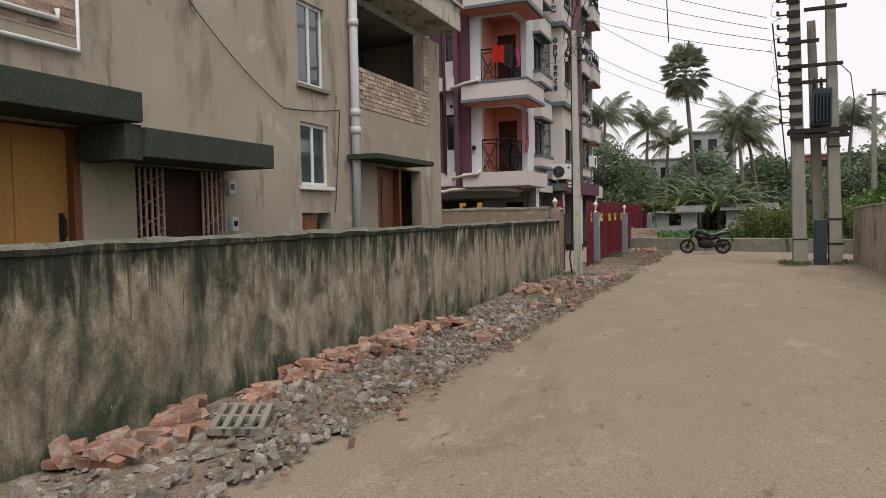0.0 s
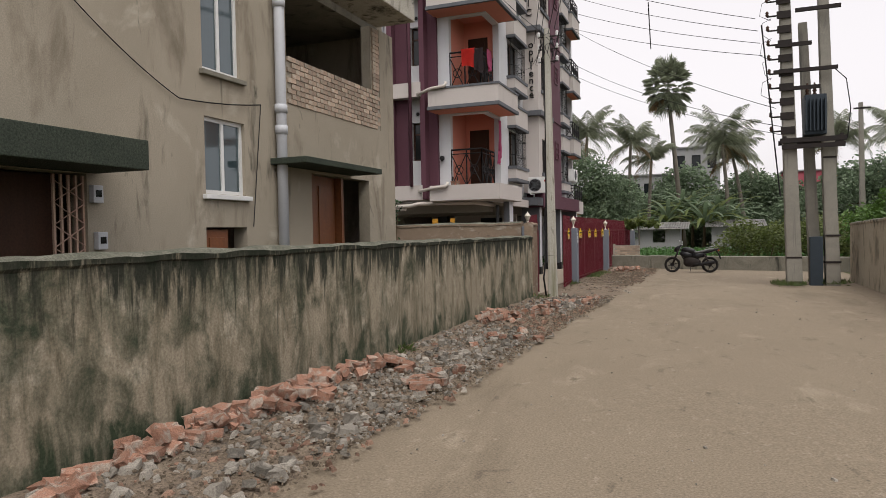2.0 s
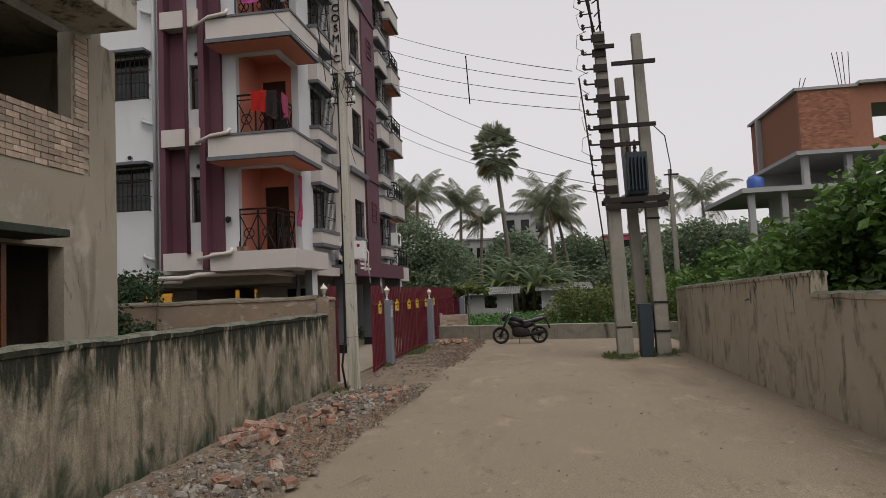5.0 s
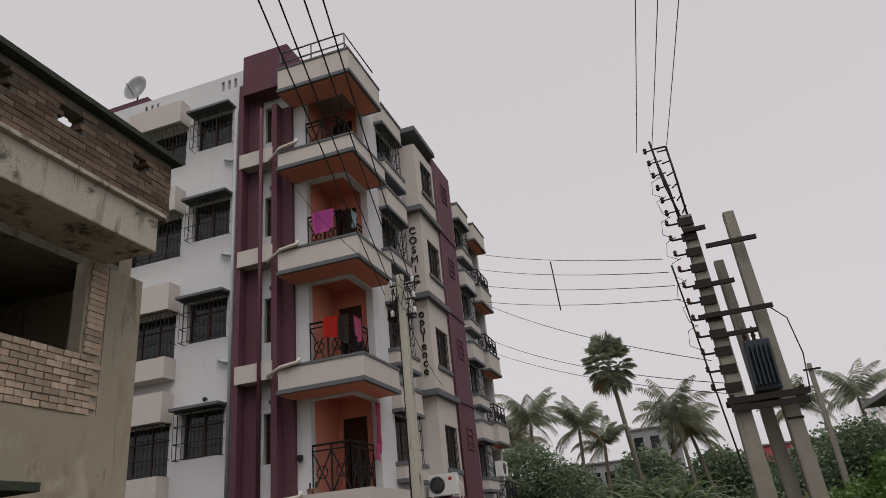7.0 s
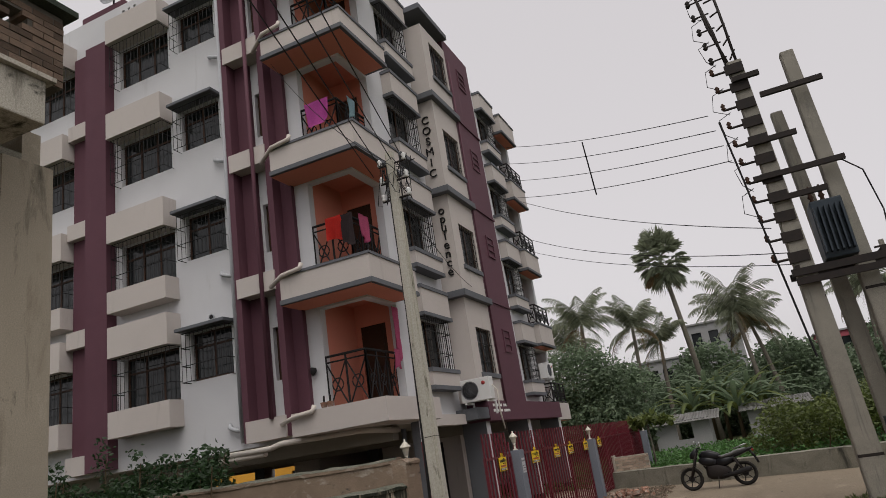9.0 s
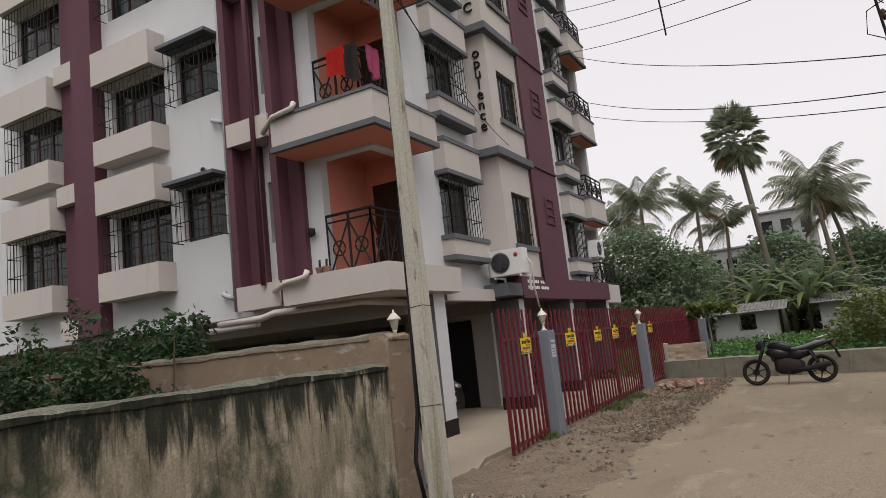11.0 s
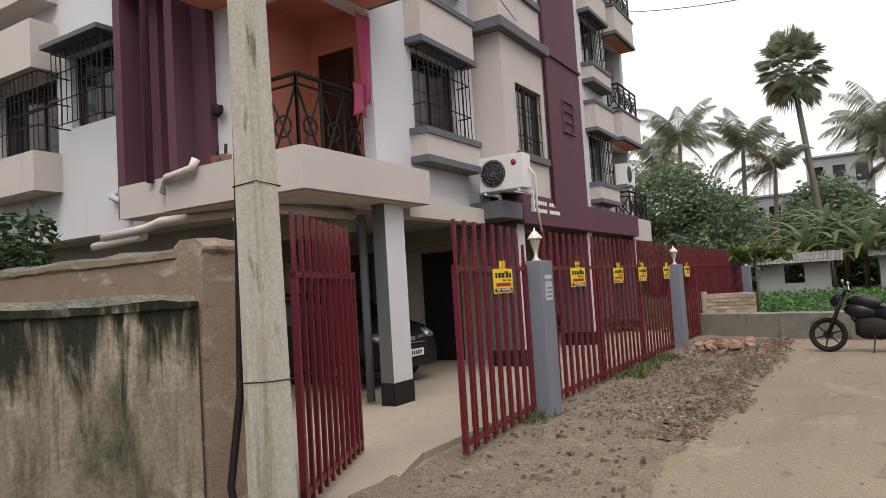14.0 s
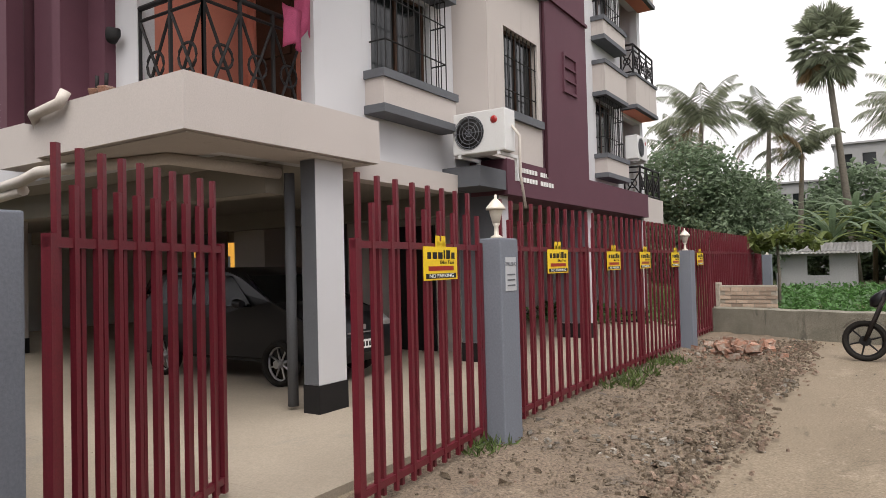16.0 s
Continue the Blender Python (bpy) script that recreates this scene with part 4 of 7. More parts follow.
for pts in ([(0.04, -3.5, 0.36), (0.04, 0.5, 0.36), (0.04, 0.5, 1.6)], [(0.04, -3.5, 0.62), (0.04, 0.28, 0.62), (0.04, 0.28, 0.72)]):
    bm = bmesh.new()
    tube(bm, pts, 0.028, 8)
    part("pipe", bm, M_FRAME, small)
for y, z in ((2.66, 2.1), (2.7, 1.63)):
    box_e = thing("meter_box", "small grey electricity meter box on a plastered wall", "meter box", (HX, y, z), "electric boxes")
    bm = bmesh.new()
    bx(bm, 0, -0.06, -0.09, 0.07, 0.06, 0.09, 0.01)
    part("case", bm, M_PIPE, box_e)
    bm = bmesh.new()
    bx(bm, 0.07, -0.035, -0.03, 0.074, 0.035, 0.04)
    part("dial", bm, M_DARKGLASS, box_e)


# ---- wires ----
def wire(name, a, c, sag, r=0.008, label="black overhead electric cable", n=16, group="overhead cables"):
    a, c = Vector(a), Vector(c)
    bm = bmesh.new()
    tube(bm, [a.lerp(c, i / n) - Vector((0, 0, sag * 4 * (i / n) * (1 - i / n))) for i in range(n + 1)], r, 4)
    return tagged(finish(name, bm, M_BLACK), label, "cable", group)


wire("facade_cable", (HX + 0.03, 1.0, 5.2), (HX + 0.03, 3.86, 3.28), 0.22, 0.008, "thin black cable sagging across a house facade", group="house cables")
wire("facade_cable", (HX + 0.03, 3.86, 3.28), (HX + 0.03, 5.42, 3.46), 0.03, 0.008, "thin black cable sagging across a house facade", group="house cables")
wire("facade_cable", (HX + 0.03, 5.42, 3.46), (HX + 0.03, 5.2, 1.78), 0.0, 0.008, "thin black cable hanging down a house facade", group="house cables")

# ---- roadside pole ----
def taper_pole(bm, x, y, h, w0, d0, w1, d1, lean=(0, 0)):
    c = [bm.verts.new((x + sx * w / 2 + lx, y + sy * d / 2 + ly, z)) for z, w, d, lx, ly in ((-0.2, w0, d0, 0, 0), (h, w1, d1, lean[0], lean[1])) for sx, sy in ((-1, -1), (1, -1), (1, 1), (-1, 1))]
    for q in ((3, 2, 1, 0), (4, 5, 6, 7), (0, 1, 5, 4), (1, 2, 6, 5), (2, 3, 7, 6), (3, 0, 4, 7)):
        bm.faces.new([c[i] for i in q])
    es = [e for e in bm.edges if abs(e.verts[0].co.z - e.verts[1].co.z) > 1]
    bmesh.ops.bevel(bm, geom=es, offset=0.018, segments=2, affect="EDGES")


pole = thing("electric_pole", "slim mossy concrete electric pole with cables at its foot", "pole", (-3.52, 13.97, 0))
bm = bmesh.new()
taper_pole(bm, 0.02, 0, 6.55, 0.205, 0.205, 0.12, 0.12, (-0.06, 0.0))
part("shaft", bm, M_POLEY, pole)
bm = bmesh.new()
tube(bm, [(-0.13, -0.06, 0.0), (-0.19, -0.1, 0.5), (-0.13, -0.06, 1.0), (-0.12, -0.02, 2.2), (-0.11, 0, 4), (-0.12, 0, 6.3)], 0.022, 6)
part("cable", bm, M_BLACK, pole, "black cable strapped to the pole")
for z in (1.05, 2.1):
    bm = bmesh.new()
    w = 0.104 - 0.0065 * z
    cx = 0.02 - 0.009 * z
    tube(bm, [(cx - w, -w, z), (cx + w, -w, z + 0.01), (cx + w, w, z), (cx - w, w, z - 0.01), (cx - w, -w, z)], 0.003, 4)
    part("strap", bm, M_STEEL, pole)
for z in (5.75, 6.05, 6.35):
    bm = bmesh.new()
    tube(bm, [(-0.26, 0, z), (0.22, 0, z)], 0.018, 5)
    part("bracket", bm, M_STEEL, pole)
    for dx in (-0.24, 0.2):
        bm = bmesh.new()
        lathe(bm, [(0.02, z + 0.0), (0.045, z + 0.03), (0.025, z + 0.06), (0.045, z + 0.09), (0.015, z + 0.13)], dx, 0, 8)
        part("insulator", bm, M_FRAME, pole)
bm = bmesh.new()
rnd = random.Random(5)
for k in range(7):
    p = Vector((rnd.uniform(-0.1, 0.1), rnd.uniform(-0.1, 0.1), 6.1))
    ctrl = [p + Vector((math.cos(t + k) * rnd.uniform(0.1, 0.32), math.sin(t + k) * 0.2, rnd.uniform(-0.45, 0.35))) for t in [j * 0.7 for j in range(8)]]
    tube(bm, ctrl, 0.007, 4)
part("cable_tangle", bm, M_BLACK, pole, "tangle of loose black cables")

# ---- transformer structure on three concrete poles ----
trans = thing("transformer_structure", "pole-mounted transformer on three tall concrete poles", "transformer", (2.2, 18.9, 0))
TP = ((0.06, 0.0, 8.5, -0.22, 0.40), (0.66, 0.55, 7.4, -0.3, 0.32), (1.02, 0.1, 8.4, -0.22, 0.36))
for x, y, h, lean, w in TP:
    bm = bmesh.new()
    taper_pole(bm, x, y, h, w, w, w * 0.68, w * 0.68, (lean, 0))
    part("pole", bm, M_CONC, trans, "tall square concrete pole")
bm = bmesh.new()
bx(bm, -0.3, -0.3, 3.95, 1.32, -0.22, 4.08)
bx(bm, -0.3, 0.24, 3.95, 1.32, 0.32, 4.08)
bx(bm, -0.22, -0.3, 4.08, -0.14, 0.75, 4.14)
bx(bm, 1.16, -0.3, 4.08, 1.24, 0.75, 4.14)
bx(bm, -0.26, -0.32, 3.78, 1.28, -0.24, 3.9)
part("platform", bm, M_STEEL, trans, "dark steel channel platform")
bm = bmesh.new()
bx(bm, 0.32, -0.2, 4.15, 0.86, 0.4, 5.25, 0.03)
body = part("tank", bm, M_TANK, trans, "grey-blue transformer tank with fins")
for i in range(6):
    bm = bmesh.new()
    bx(bm, 0.335 + i * 0.09, -0.36, 4.25, 0.365 + i * 0.09, -0.2, 5.1)
    ob = part("fin", bm, M_TANK, body)
for x in (0.42, 0.6, 0.78):
    bm = bmesh.new()
    lathe(bm, [(0.03, 5.25), (0.06, 5.3), (0.03, 5.35), (0.06, 5.4), (0.03, 5.45), (0.05, 5.5), (0.015, 5.62)], x, 0.1, 8)
    part("bushing", bm, M_WOODD, body)
for z, x0, x1 in ((5.4, -0.3, 0.7), (5.88, -0.45, 1.12), (6.6, -0.4, 0.5), (7.52, 0.1, 1.2), (8.0, -0.3, 0.2)):
    bm = bmesh.new()
    bx(bm, x0, -0.27, z, x1, -0.19, z + 0.1)
    part("crossarm", bm, M_STEEL, trans)
for z in (4.3, 4.7, 5.1, 5.5, 5.9, 6.3, 6.7, 7.1, 7.5, 7.9, 8.3):
    bm = bmesh.new()
    dx = 0.02 - 0.22 * z / 8.5
    tube(bm, [(dx - 0.42, -0.16, z), (dx - 0.05, -0.16, z)], 0.026, 5)
    bx(bm, dx - 0.18, -0.2, z - 0.09, dx + 0.17, -0.15, z + 0.11)
    part("bracket", bm, M_STEEL, trans)
    bm = bmesh.new()
    lathe(bm, [(0.025, z), (0.05, z + 0.04), (0.03, z + 0.07), (0.05, z + 0.1), (0.015, z + 0.15)], dx - 0.42, -0.16, 8)
    part("insulator", bm, M_WOODD, trans)
bm = bmesh.new()
top = [(-0.2, 0, 8.2), (-0.44, 0, 9.5), (-0.54, 0, 10.75)]
tube(bm, top, 0.03, 6)
tube(bm, [(-0.09, 0, 8.2), (-0.13, 0, 9.5), (-0.18, 0, 10.5)], 0.03, 6)
tube(bm, [(-0.28, 0, 8.2), (-0.36, 0, 9.3), (-0.48, 0, 10.1)], 0.03, 6)
for i in range(6):
    f = i / 5
    tube(bm, [(-0.20 - 0.22 * f, 0, 8.6 + 1.8 * f), (-0.07 - 0.08 * f, 0, 8.8 + 1.6 * f)], 0.02, 5)
tube(bm, [(-0.53, 0, 10.5), (-0.18, 0, 10.5)], 0.025, 5)
part("mast", bm, M_STEEL, trans, "black steel lattice mast on the pole top")
for k in range(6):
    z = 8.7 + k * 0.36
    bm = bmesh.new()
    tube(bm, [(-0.24 - 0.03 * k, 0, z), (-0.55 - 0.03 * k, 0, z - 0.02)], 0.018, 5)
    lathe(bm, [(0.03, z - 0.08), (0.055, z - 0.04), (0.03, z), (0.055, z + 0.04), (0.02, z + 0.08)], -0.55 - 0.03 * k, 0, 8)
    part("insulator", bm, M_STEEL, trans)
rnd = random.Random(8)
bm = bmesh.new()
for k in range(9):
    z = 5.2 + k * 0.55
    tube(bm, [(-0.5, -0.1, z), (-0.75 + rnd.uniform(-0.05, 0.1), -0.15, z + 0.15), (-0.72, -0.1, z + 0.5), (-0.48, -0.05, z + 0.62)], 0.008, 4)
tube(bm, [(-0.74, -0.15, 7.3), (-0.62, -0.2, 6), (-0.48, -0.2, 4.4), (-0.3, -0.2, 2.5)], 0.02, 5)
tube(bm, [(1.02, -0.15, 5.95), (1.32, -0.2, 5.6), (1.42, -0.2, 4.8), (1.34, -0.2, 4.0)], 0.014, 5)
part("cable_loop", bm, M_BLACK, trans, "looped black jumper cables")
for x, y, z in ((0.04, 0.0, 0.75), (1.0, 0.1, 0.62), (1.0, 0.1, 1.35), (-0.03, 0, 3.5), (0.94, 0.1, 3.5)):
    bm = bmesh.new()
    w = 0.205 - 0.012 * z
    bx(bm, x - w, y - w, z, x + w, y + w, z + 0.05)
    part("clamp", bm, M_STEEL, trans)
bm = bmesh.new()
bx(bm, 0.44, -0.1, -0.02, 0.76, 0.2, 1.35, 0.01)
part("cabinet", bm, M_TANK, trans, "grey steel switch box at the pole foot")

# overhead cables between poles and buildings
for k in range(4):
    wire("overhead_cable", (1.3 + 0.06 * k, 18.75, 7.5 - 0.35 * k), (-5.82, 29.7, 13.3 - 0.74 * k), 0.15, 0.009)
wire("overhead_cable", (1.8, 18.75, 4.95), (-5.82, 30.3, 11.1), 0.25, 0.009)
wire("overhead_cable", (1.98, 18.75, 4.42), (-5.82, 30.7, 9.55), 0.3, 0.009)
wire("overhead_cable", (1.95, 18.75, 4.2), (-5.82, 30.5, 9.0), 0.25, 0.008)
wire("cable_spacer", (-1.98, 23.85, 9.98), (-1.9, 23.75, 8.25), 0.0, 0.02, "rigid black spacer rod between cables", 2)
for dx in (-0.4, 0.0, 0.35):
    wire("overhead_cable", (1.7 + dx, 18.9, 10.6 - 0.2 * abs(dx)), (3.6 + dx, -14, 10.2), 0.5, 0.009)
for k, dx in enumerate((-0.25, -0.1, 0.1, 0.25)):
    wire("overhead_cable", (-3.62 + dx, 13.92, 6.2 + 0.1 * k), (4.2 + dx, -14, 7.0), 0.35, 0.008)
wire("service_cable", (-3.62, 13.92, 6.3), (-6.0, 21.0, 7.4), 0.3, 0.008)
wire("service_cable", (-3.62, 13.92, 6.1), (-6.0, 24.0, 6.4), 0.3, 0.008)
wire("service_cable", (-3.62, 13.92, 6.4), (-7.9, 17.0, 11.6), 0.3, 0.008)

# ---- gate, pillars and fence ----
def lettering(text, size, mat, parent, m, name="lettering", label=""):
    """A line of raised letters as one mesh, centred, placed by the matrix m under its parent."""
    cu = bpy.data.curves.new("letter", "FONT")
    cu.body, cu.size, cu.extrude, cu.align_x = text, size, 0.001, "CENTER"
    tmp = new("tmp", cu)
    me = bpy.data.meshes.new_from_object(tmp.evaluated_get(bpy.context.evaluated_depsgraph_get()))
    bpy.data.objects.remove(tmp)
    me.materials.append(mat)
    ob = new(name, me)
    ob.parent = parent
    ob.matrix_basis = m
    if label:
        ob["label"] = label


bar_mesh = {}


def bar(parent, x, y, z0, z1, m_inv):
    key = (round(z0, 2), round(z1, 2))
    if key not in bar_mesh:
        bm = bmesh.new()
        bx(bm, -0.0145, -0.0145, z0, 0.0145, 0.0145, z1)
        me = bpy.data.meshes.new("bar")
        bm.to_mesh(me)
        bm.free()
        me.materials.append(M_GATE)
        bar_mesh[key] = me
    ob = new("bar", bar_mesh[key])
    ob.location = (x, y, 0)
    ob.parent = parent
    return ob


def fence_panel(name, label, category, x0, y0, length, angle, count, group=""):
    """A panel of upright maroon bars of stepped heights on two flat rails, running from a hinge point."""
    t = thing(name, label, category, (x0, y0, 0), group)
    t.rotation_euler = (0, 0, angle)
    for z in (0.14, 1.62):
        bm = bmesh.new()
        bx(bm, -0.02, 0, z, 0.02, length, z + 0.045)
        part("rail", bm, M_GATE, t)
    for y in (0.0, length - 0.045):
        bm = bmesh.new()
        bx(bm, -0.024, y, 0.08, 0.024, y + 0.045, 1.68)
        part("stile", bm, M_GATE, t)
    heights = (2.08, 1.9)
    for i in range(count):
        bar(t, 0.014 if i % 2 else -0.014, 0.08 + (length - 0.16) * i / (count - 1), 0.08, heights[i % 2], None)
    return t


gate_leaf = fence_panel("gate_leaf", "maroon steel gate leaf with stepped bars standing open", "gate", -4.06, 14.78, 1.58, radians(24), 19, "driveway gate")
fence_panel("gate_leaf", "maroon steel gate leaf with stepped bars, closed", "gate", -3.71, 16.36, 1.82, radians(5), 16, "driveway gate")
for y0, ln in ((18.55, 2.1), (20.68, 2.1), (22.8, 2.05)):
    fence_panel("fence_panel", "maroon steel fence panel with stepped upright bars", "fence", -3.9, y0, ln, 0, 19, "roadside fence")
for y0 in (25.25, 27.65, 30.05, 32.45):
    fence_panel("fence_panel", "maroon steel fence panel with stepped upright bars", "fence", -3.95, y0, 2.38, 0, 21, "roadside fence")


def gate_lamp(x, y, z):
    t = thing("gate_lamp", "small cream lantern on a grey gate pillar", "lamp", (x, y, z), "pillar lamps")
    t.scale = (0.85, 0.85, 0.85)
    bm = bmesh.new()
    lathe(bm, [(0.06, 0), (0.06, 0.02), (0.025, 0.04), (0.022, 0.12), (0.04, 0.15)], 0, 0, 10)
    part("stem", bm, M_CREAM, t)
    bm = bmesh.new()
    lathe(bm, [(0.04, 0.15), (0.075, 0.27), (0.08, 0.3)], 0, 0, 6)
    part("lantern", bm, M_CREAM, t)
    bm = bmesh.new()
    lathe(bm, [(0.105, 0.29), (0.10, 0.31), (0.04, 0.38), (0.015, 0.40), (0.012, 0.44)], 0, 0, 8)
    part("cap", bm, M_CREAM, t)


for px, y, h in ((-4.3, 14.42, 1.78), (-3.84, 18.2, 1.72), (-3.84, 24.9, 1.66), (-3.84, 34.9, 1.6)):
    p = thing("gate_pillar", "square blue-grey painted gate pillar", "pillar", (px, y, 0), "gate pillars")
    bm = bmesh.new()
    bx(bm, -0.09, 0, -0.1, 0.15, 0.32, h, 0.012)
    part("shaft", bm, M_PILLAR, p)
    if y == 18.2:
        bm = bmesh.new()
        bx(bm, 0.15, 0.07, 1.28, 0.156, 0.26, 1.56)
        pl = part("name_plate", bm, M_PIPE, p, "grey engraved name plate")
        lettering("OPULENCE", 0.044, M_GREY, pl, pose(0.158, 0.165, 1.49, 90, 0, 90))
        for i in range(3):
            bm = bmesh.new()
            bx(bm, 0.157, 0.095, 1.32 + i * 0.045, 0.159, 0.235, 1.332 + i * 0.045)
            sub("text_line", bm, M_GREY, pl)
    gate_lamp(px + 0.03, y + 0.16, h)

# ---- foliage helpers ----
def leafmat(name, a, c):
    return material(name, a, c, 0.5, 0.6, 0.9, 20, 0.15, 0.0, island=0.45, thin=0.4)


M_LEAFD = leafmat("dark_tree_leaves", (0.04, 0.085, 0.03), (0.028, 0.06, 0.022))
# far foliage: distance haze is put into the base colour as a paler green
M_LEAFF = leafmat("haze_pale_tree_leaves", (0.19, 0.25, 0.15), (0.12, 0.175, 0.10))
M_LEAFB = leafmat("bright_vine_leaves", (0.12, 0.22, 0.045), (0.07, 0.14, 0.03))
M_LEAFY = leafmat("yellowish_shrub_leaves", (0.16, 0.19, 0.05), (0.10, 0.14, 0.04))
M_LEAFW = leafmat("weed_leaves", (0.10, 0.22, 0.06), (0.065, 0.155, 0.04))
# palm greens greyed and lightened to stand in for haze
M_PALM = leafmat("haze_pale_palm_leaflets", (0.26, 0.28, 0.19), (0.18, 0.205, 0.135))
M_PALMF = leafmat("haze_pale_fan_leaves", (0.27, 0.30, 0.20), (0.20, 0.23, 0.15))
M_DRYP = leafmat("dry_palm_leaves", (0.20, 0.14, 0.06), (0.15, 0.10, 0.05))
M_GRASS = leafmat("grass_blades", (0.09, 0.15, 0.035), (0.12, 0.14, 0.05))
M_TRUNK = material("grey_palm_bark", (0.20, 0.18, 0.15), (0.13, 0.115, 0.095), 0.95, 4, 0.8, 50, 0.2, 0.4, stretch=(1, 1, 4))
M_STEM = material("brown_stems", (0.14, 0.10, 0.06), (0.09, 0.07, 0.045), 0.95, 4, 0.8, 50, 0.2, 0.2)


def leaves_mesh(name, pts, size, mat, parent, seed=1, droop=0.25, aspect=0.55, label="", stuff=False):
    """Thousands of small folded leaves at the given points, in one mesh."""
    rs = np.random.RandomState(seed)
    p = np.asarray(pts, float)
    n = len(p)
    d = rs.normal(size=(n, 3))
    d[:, 2] = d[:, 2] * 0.55 - droop
    d /= np.linalg.norm(d, axis=1)[:, None]
    s = np.cross(d, rs.normal(size=(n, 3)))
    s /= np.linalg.norm(s, axis=1)[:, None]
    up = np.cross(s, d)
    L = size * rs.uniform(0.6, 1.3, n)[:, None]
    v = np.stack([p, p + d * L * 0.5 + s * L * aspect * 0.5 + up * L * 0.08, p + d * L, p + d * L * 0.5 - s * L * aspect * 0.5 + up * L * 0.08], 1).reshape(-1, 3)
    f = [(4 * i + a, 4 * i + b, 4 * i + c) for i in range(n) for a, b, c in ((0, 1, 2), (0, 2, 3))]
    me = bpy.data.meshes.new(name)
    me.from_pydata(v.tolist(), [], f)
    me.materials.append(mat)
    ob = new(name, me)
    if parent:
        ob.parent = parent
    if label:
        ob["label"] = label
    if stuff:
        ob["kind"] = "stuff"
    return ob


def clump_points(rs, lobes, count, shell=0.55):
    """Points in a lumpy crown: lobes of (x, y, z, radius, flatness)."""
    out = []
    w = np.array([l[3] ** 2 for l in lobes])
    pick = rs.choice(len(lobes), count, p=w / w.sum())
    for i in pick:
        x, y, z, r, fl = lobes[i]
        q = rs.normal(size=3)
        q /= np.linalg.norm(q)
        rad = r * (shell + (1 - shell) * rs.rand() ** 0.6) * (1 + 0.22 * rs.randn() * 0.6)
        out.append((x + q[0] * rad, y + q[1] * rad, z + q[2] * rad * fl))
    return out


def tree(name, label, x, y, h, lobes, count, leaf, mat, seed, trunk_r=0.16, category="tree"):
    t = thing(name, label, category, (x, y, 0), "trees beyond the lane")
    rs = np.random.RandomState(seed)
    bm = bmesh.new()
    top = Vector((rs.uniform(-0.3, 0.3), rs.uniform(-0.3, 0.3), h * 0.55))
    tube(bm, [(0, 0, -0.2), (0.05, 0.02, h * 0.25), top], trunk_r, 8, trunk_r * 0.6)
    for l in lobes:
        e = Vector((l[0], l[1], l[2]))
        tube(bm, [top * 0.8, top.lerp(e, 0.5) + Vector((0, 0, 0.2)), e], trunk_r * 0.45, 5, 0.02)
    part("trunk", bm, M_STEM, t)
    leaves_mesh("crown", clump_points(rs, lobes, count), leaf, mat, t, seed)
    return t


def coconut(x, y, h, lean, seed, span=2.6, fronds=24, mat=None):
    t = thing("coconut_palm", "tall coconut palm with feathery drooping fronds", "palm tree", (x, y, 0), "palms beyond the lane")
    rnd = random.Random(seed)
    bm = bmesh.new()
    top = Vector((lean[0], lean[1], h))
    pts = [Vector((lean[0] * (i / 10) ** 1.6, lean[1] * (i / 10) ** 1.6, h * i / 10)) for i in range(11)]
    tube(bm, pts, 0.17, 8, 0.11)
    part("trunk", bm, M_TRUNK, t)
    for k in range(fronds):
        az = k * 2.399 + rnd.uniform(-0.2, 0.2)
        el = radians(rnd.choice((82, 68, 52, 36, 16, -10)) + rnd.uniform(-8, 8))
        ln = span * rnd.uniform(0.8, 1.15)
        hd = Vector((math.cos(az), math.sin(az), 0))
        spine = []
        p = top.copy()
        a = el
        for j in range(13):
            spine.append(p.copy())
            p = p + (hd * math.cos(a) + Vector((0, 0, math.sin(a)))) * (ln / 12)
            a -= radians(2.4 + 2.6 * math.cos(el) + j * 0.7)
        verts, faces = [], []
        side = Vector((-hd.y, hd.x, 0))
        for j in range(1, 13):
            for s_ in (0, 0.33, 0.66):
                if j == 12 and s_:
                    continue
                q = spine[j].lerp(spine[min(j + 1, 12)], s_)
                dr = (spine[j] - spine[j - 1]).normalized()
                wl_ = (0.72 * math.sin(math.pi * min(1, (j + s_) / 12.5) ** 0.75) + 0.14) * span / 2.6
                for sg in (-1, 1):
                    tip = q + (side * sg * 0.72 + dr * 0.5 + Vector((0, 0, -0.85 + rnd.uniform(-0.2, 0.15)))).normalized() * wl_ * rnd.uniform(0.85, 1.1)
                    b = len(verts)
                    verts += [q - dr * 0.02, q + dr * 0.02, (q + tip) / 2 + dr * 0.03 + Vector((0, 0, 0.03)), tip]
                    faces += [(b, b + 1, b + 2), (b, b + 2, b + 3)]
        me = bpy.data.meshes.new("frond")
        b0 = len(verts)
        for j in range(13):
            w = 0.03 * (1 - j / 14)
            verts += [spine[j] + side * w, spine[j] - side * w]
        for j in range(12):
            faces.append((b0 + 2 * j, b0 + 2 * j + 2, b0 + 2 * j + 3, b0 + 2 * j + 1))
        me.from_pydata([tuple(v) for v in verts], [], faces)
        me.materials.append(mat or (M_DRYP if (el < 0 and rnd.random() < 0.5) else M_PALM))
        ob = new("frond", me)
        ob.parent = t
    return t


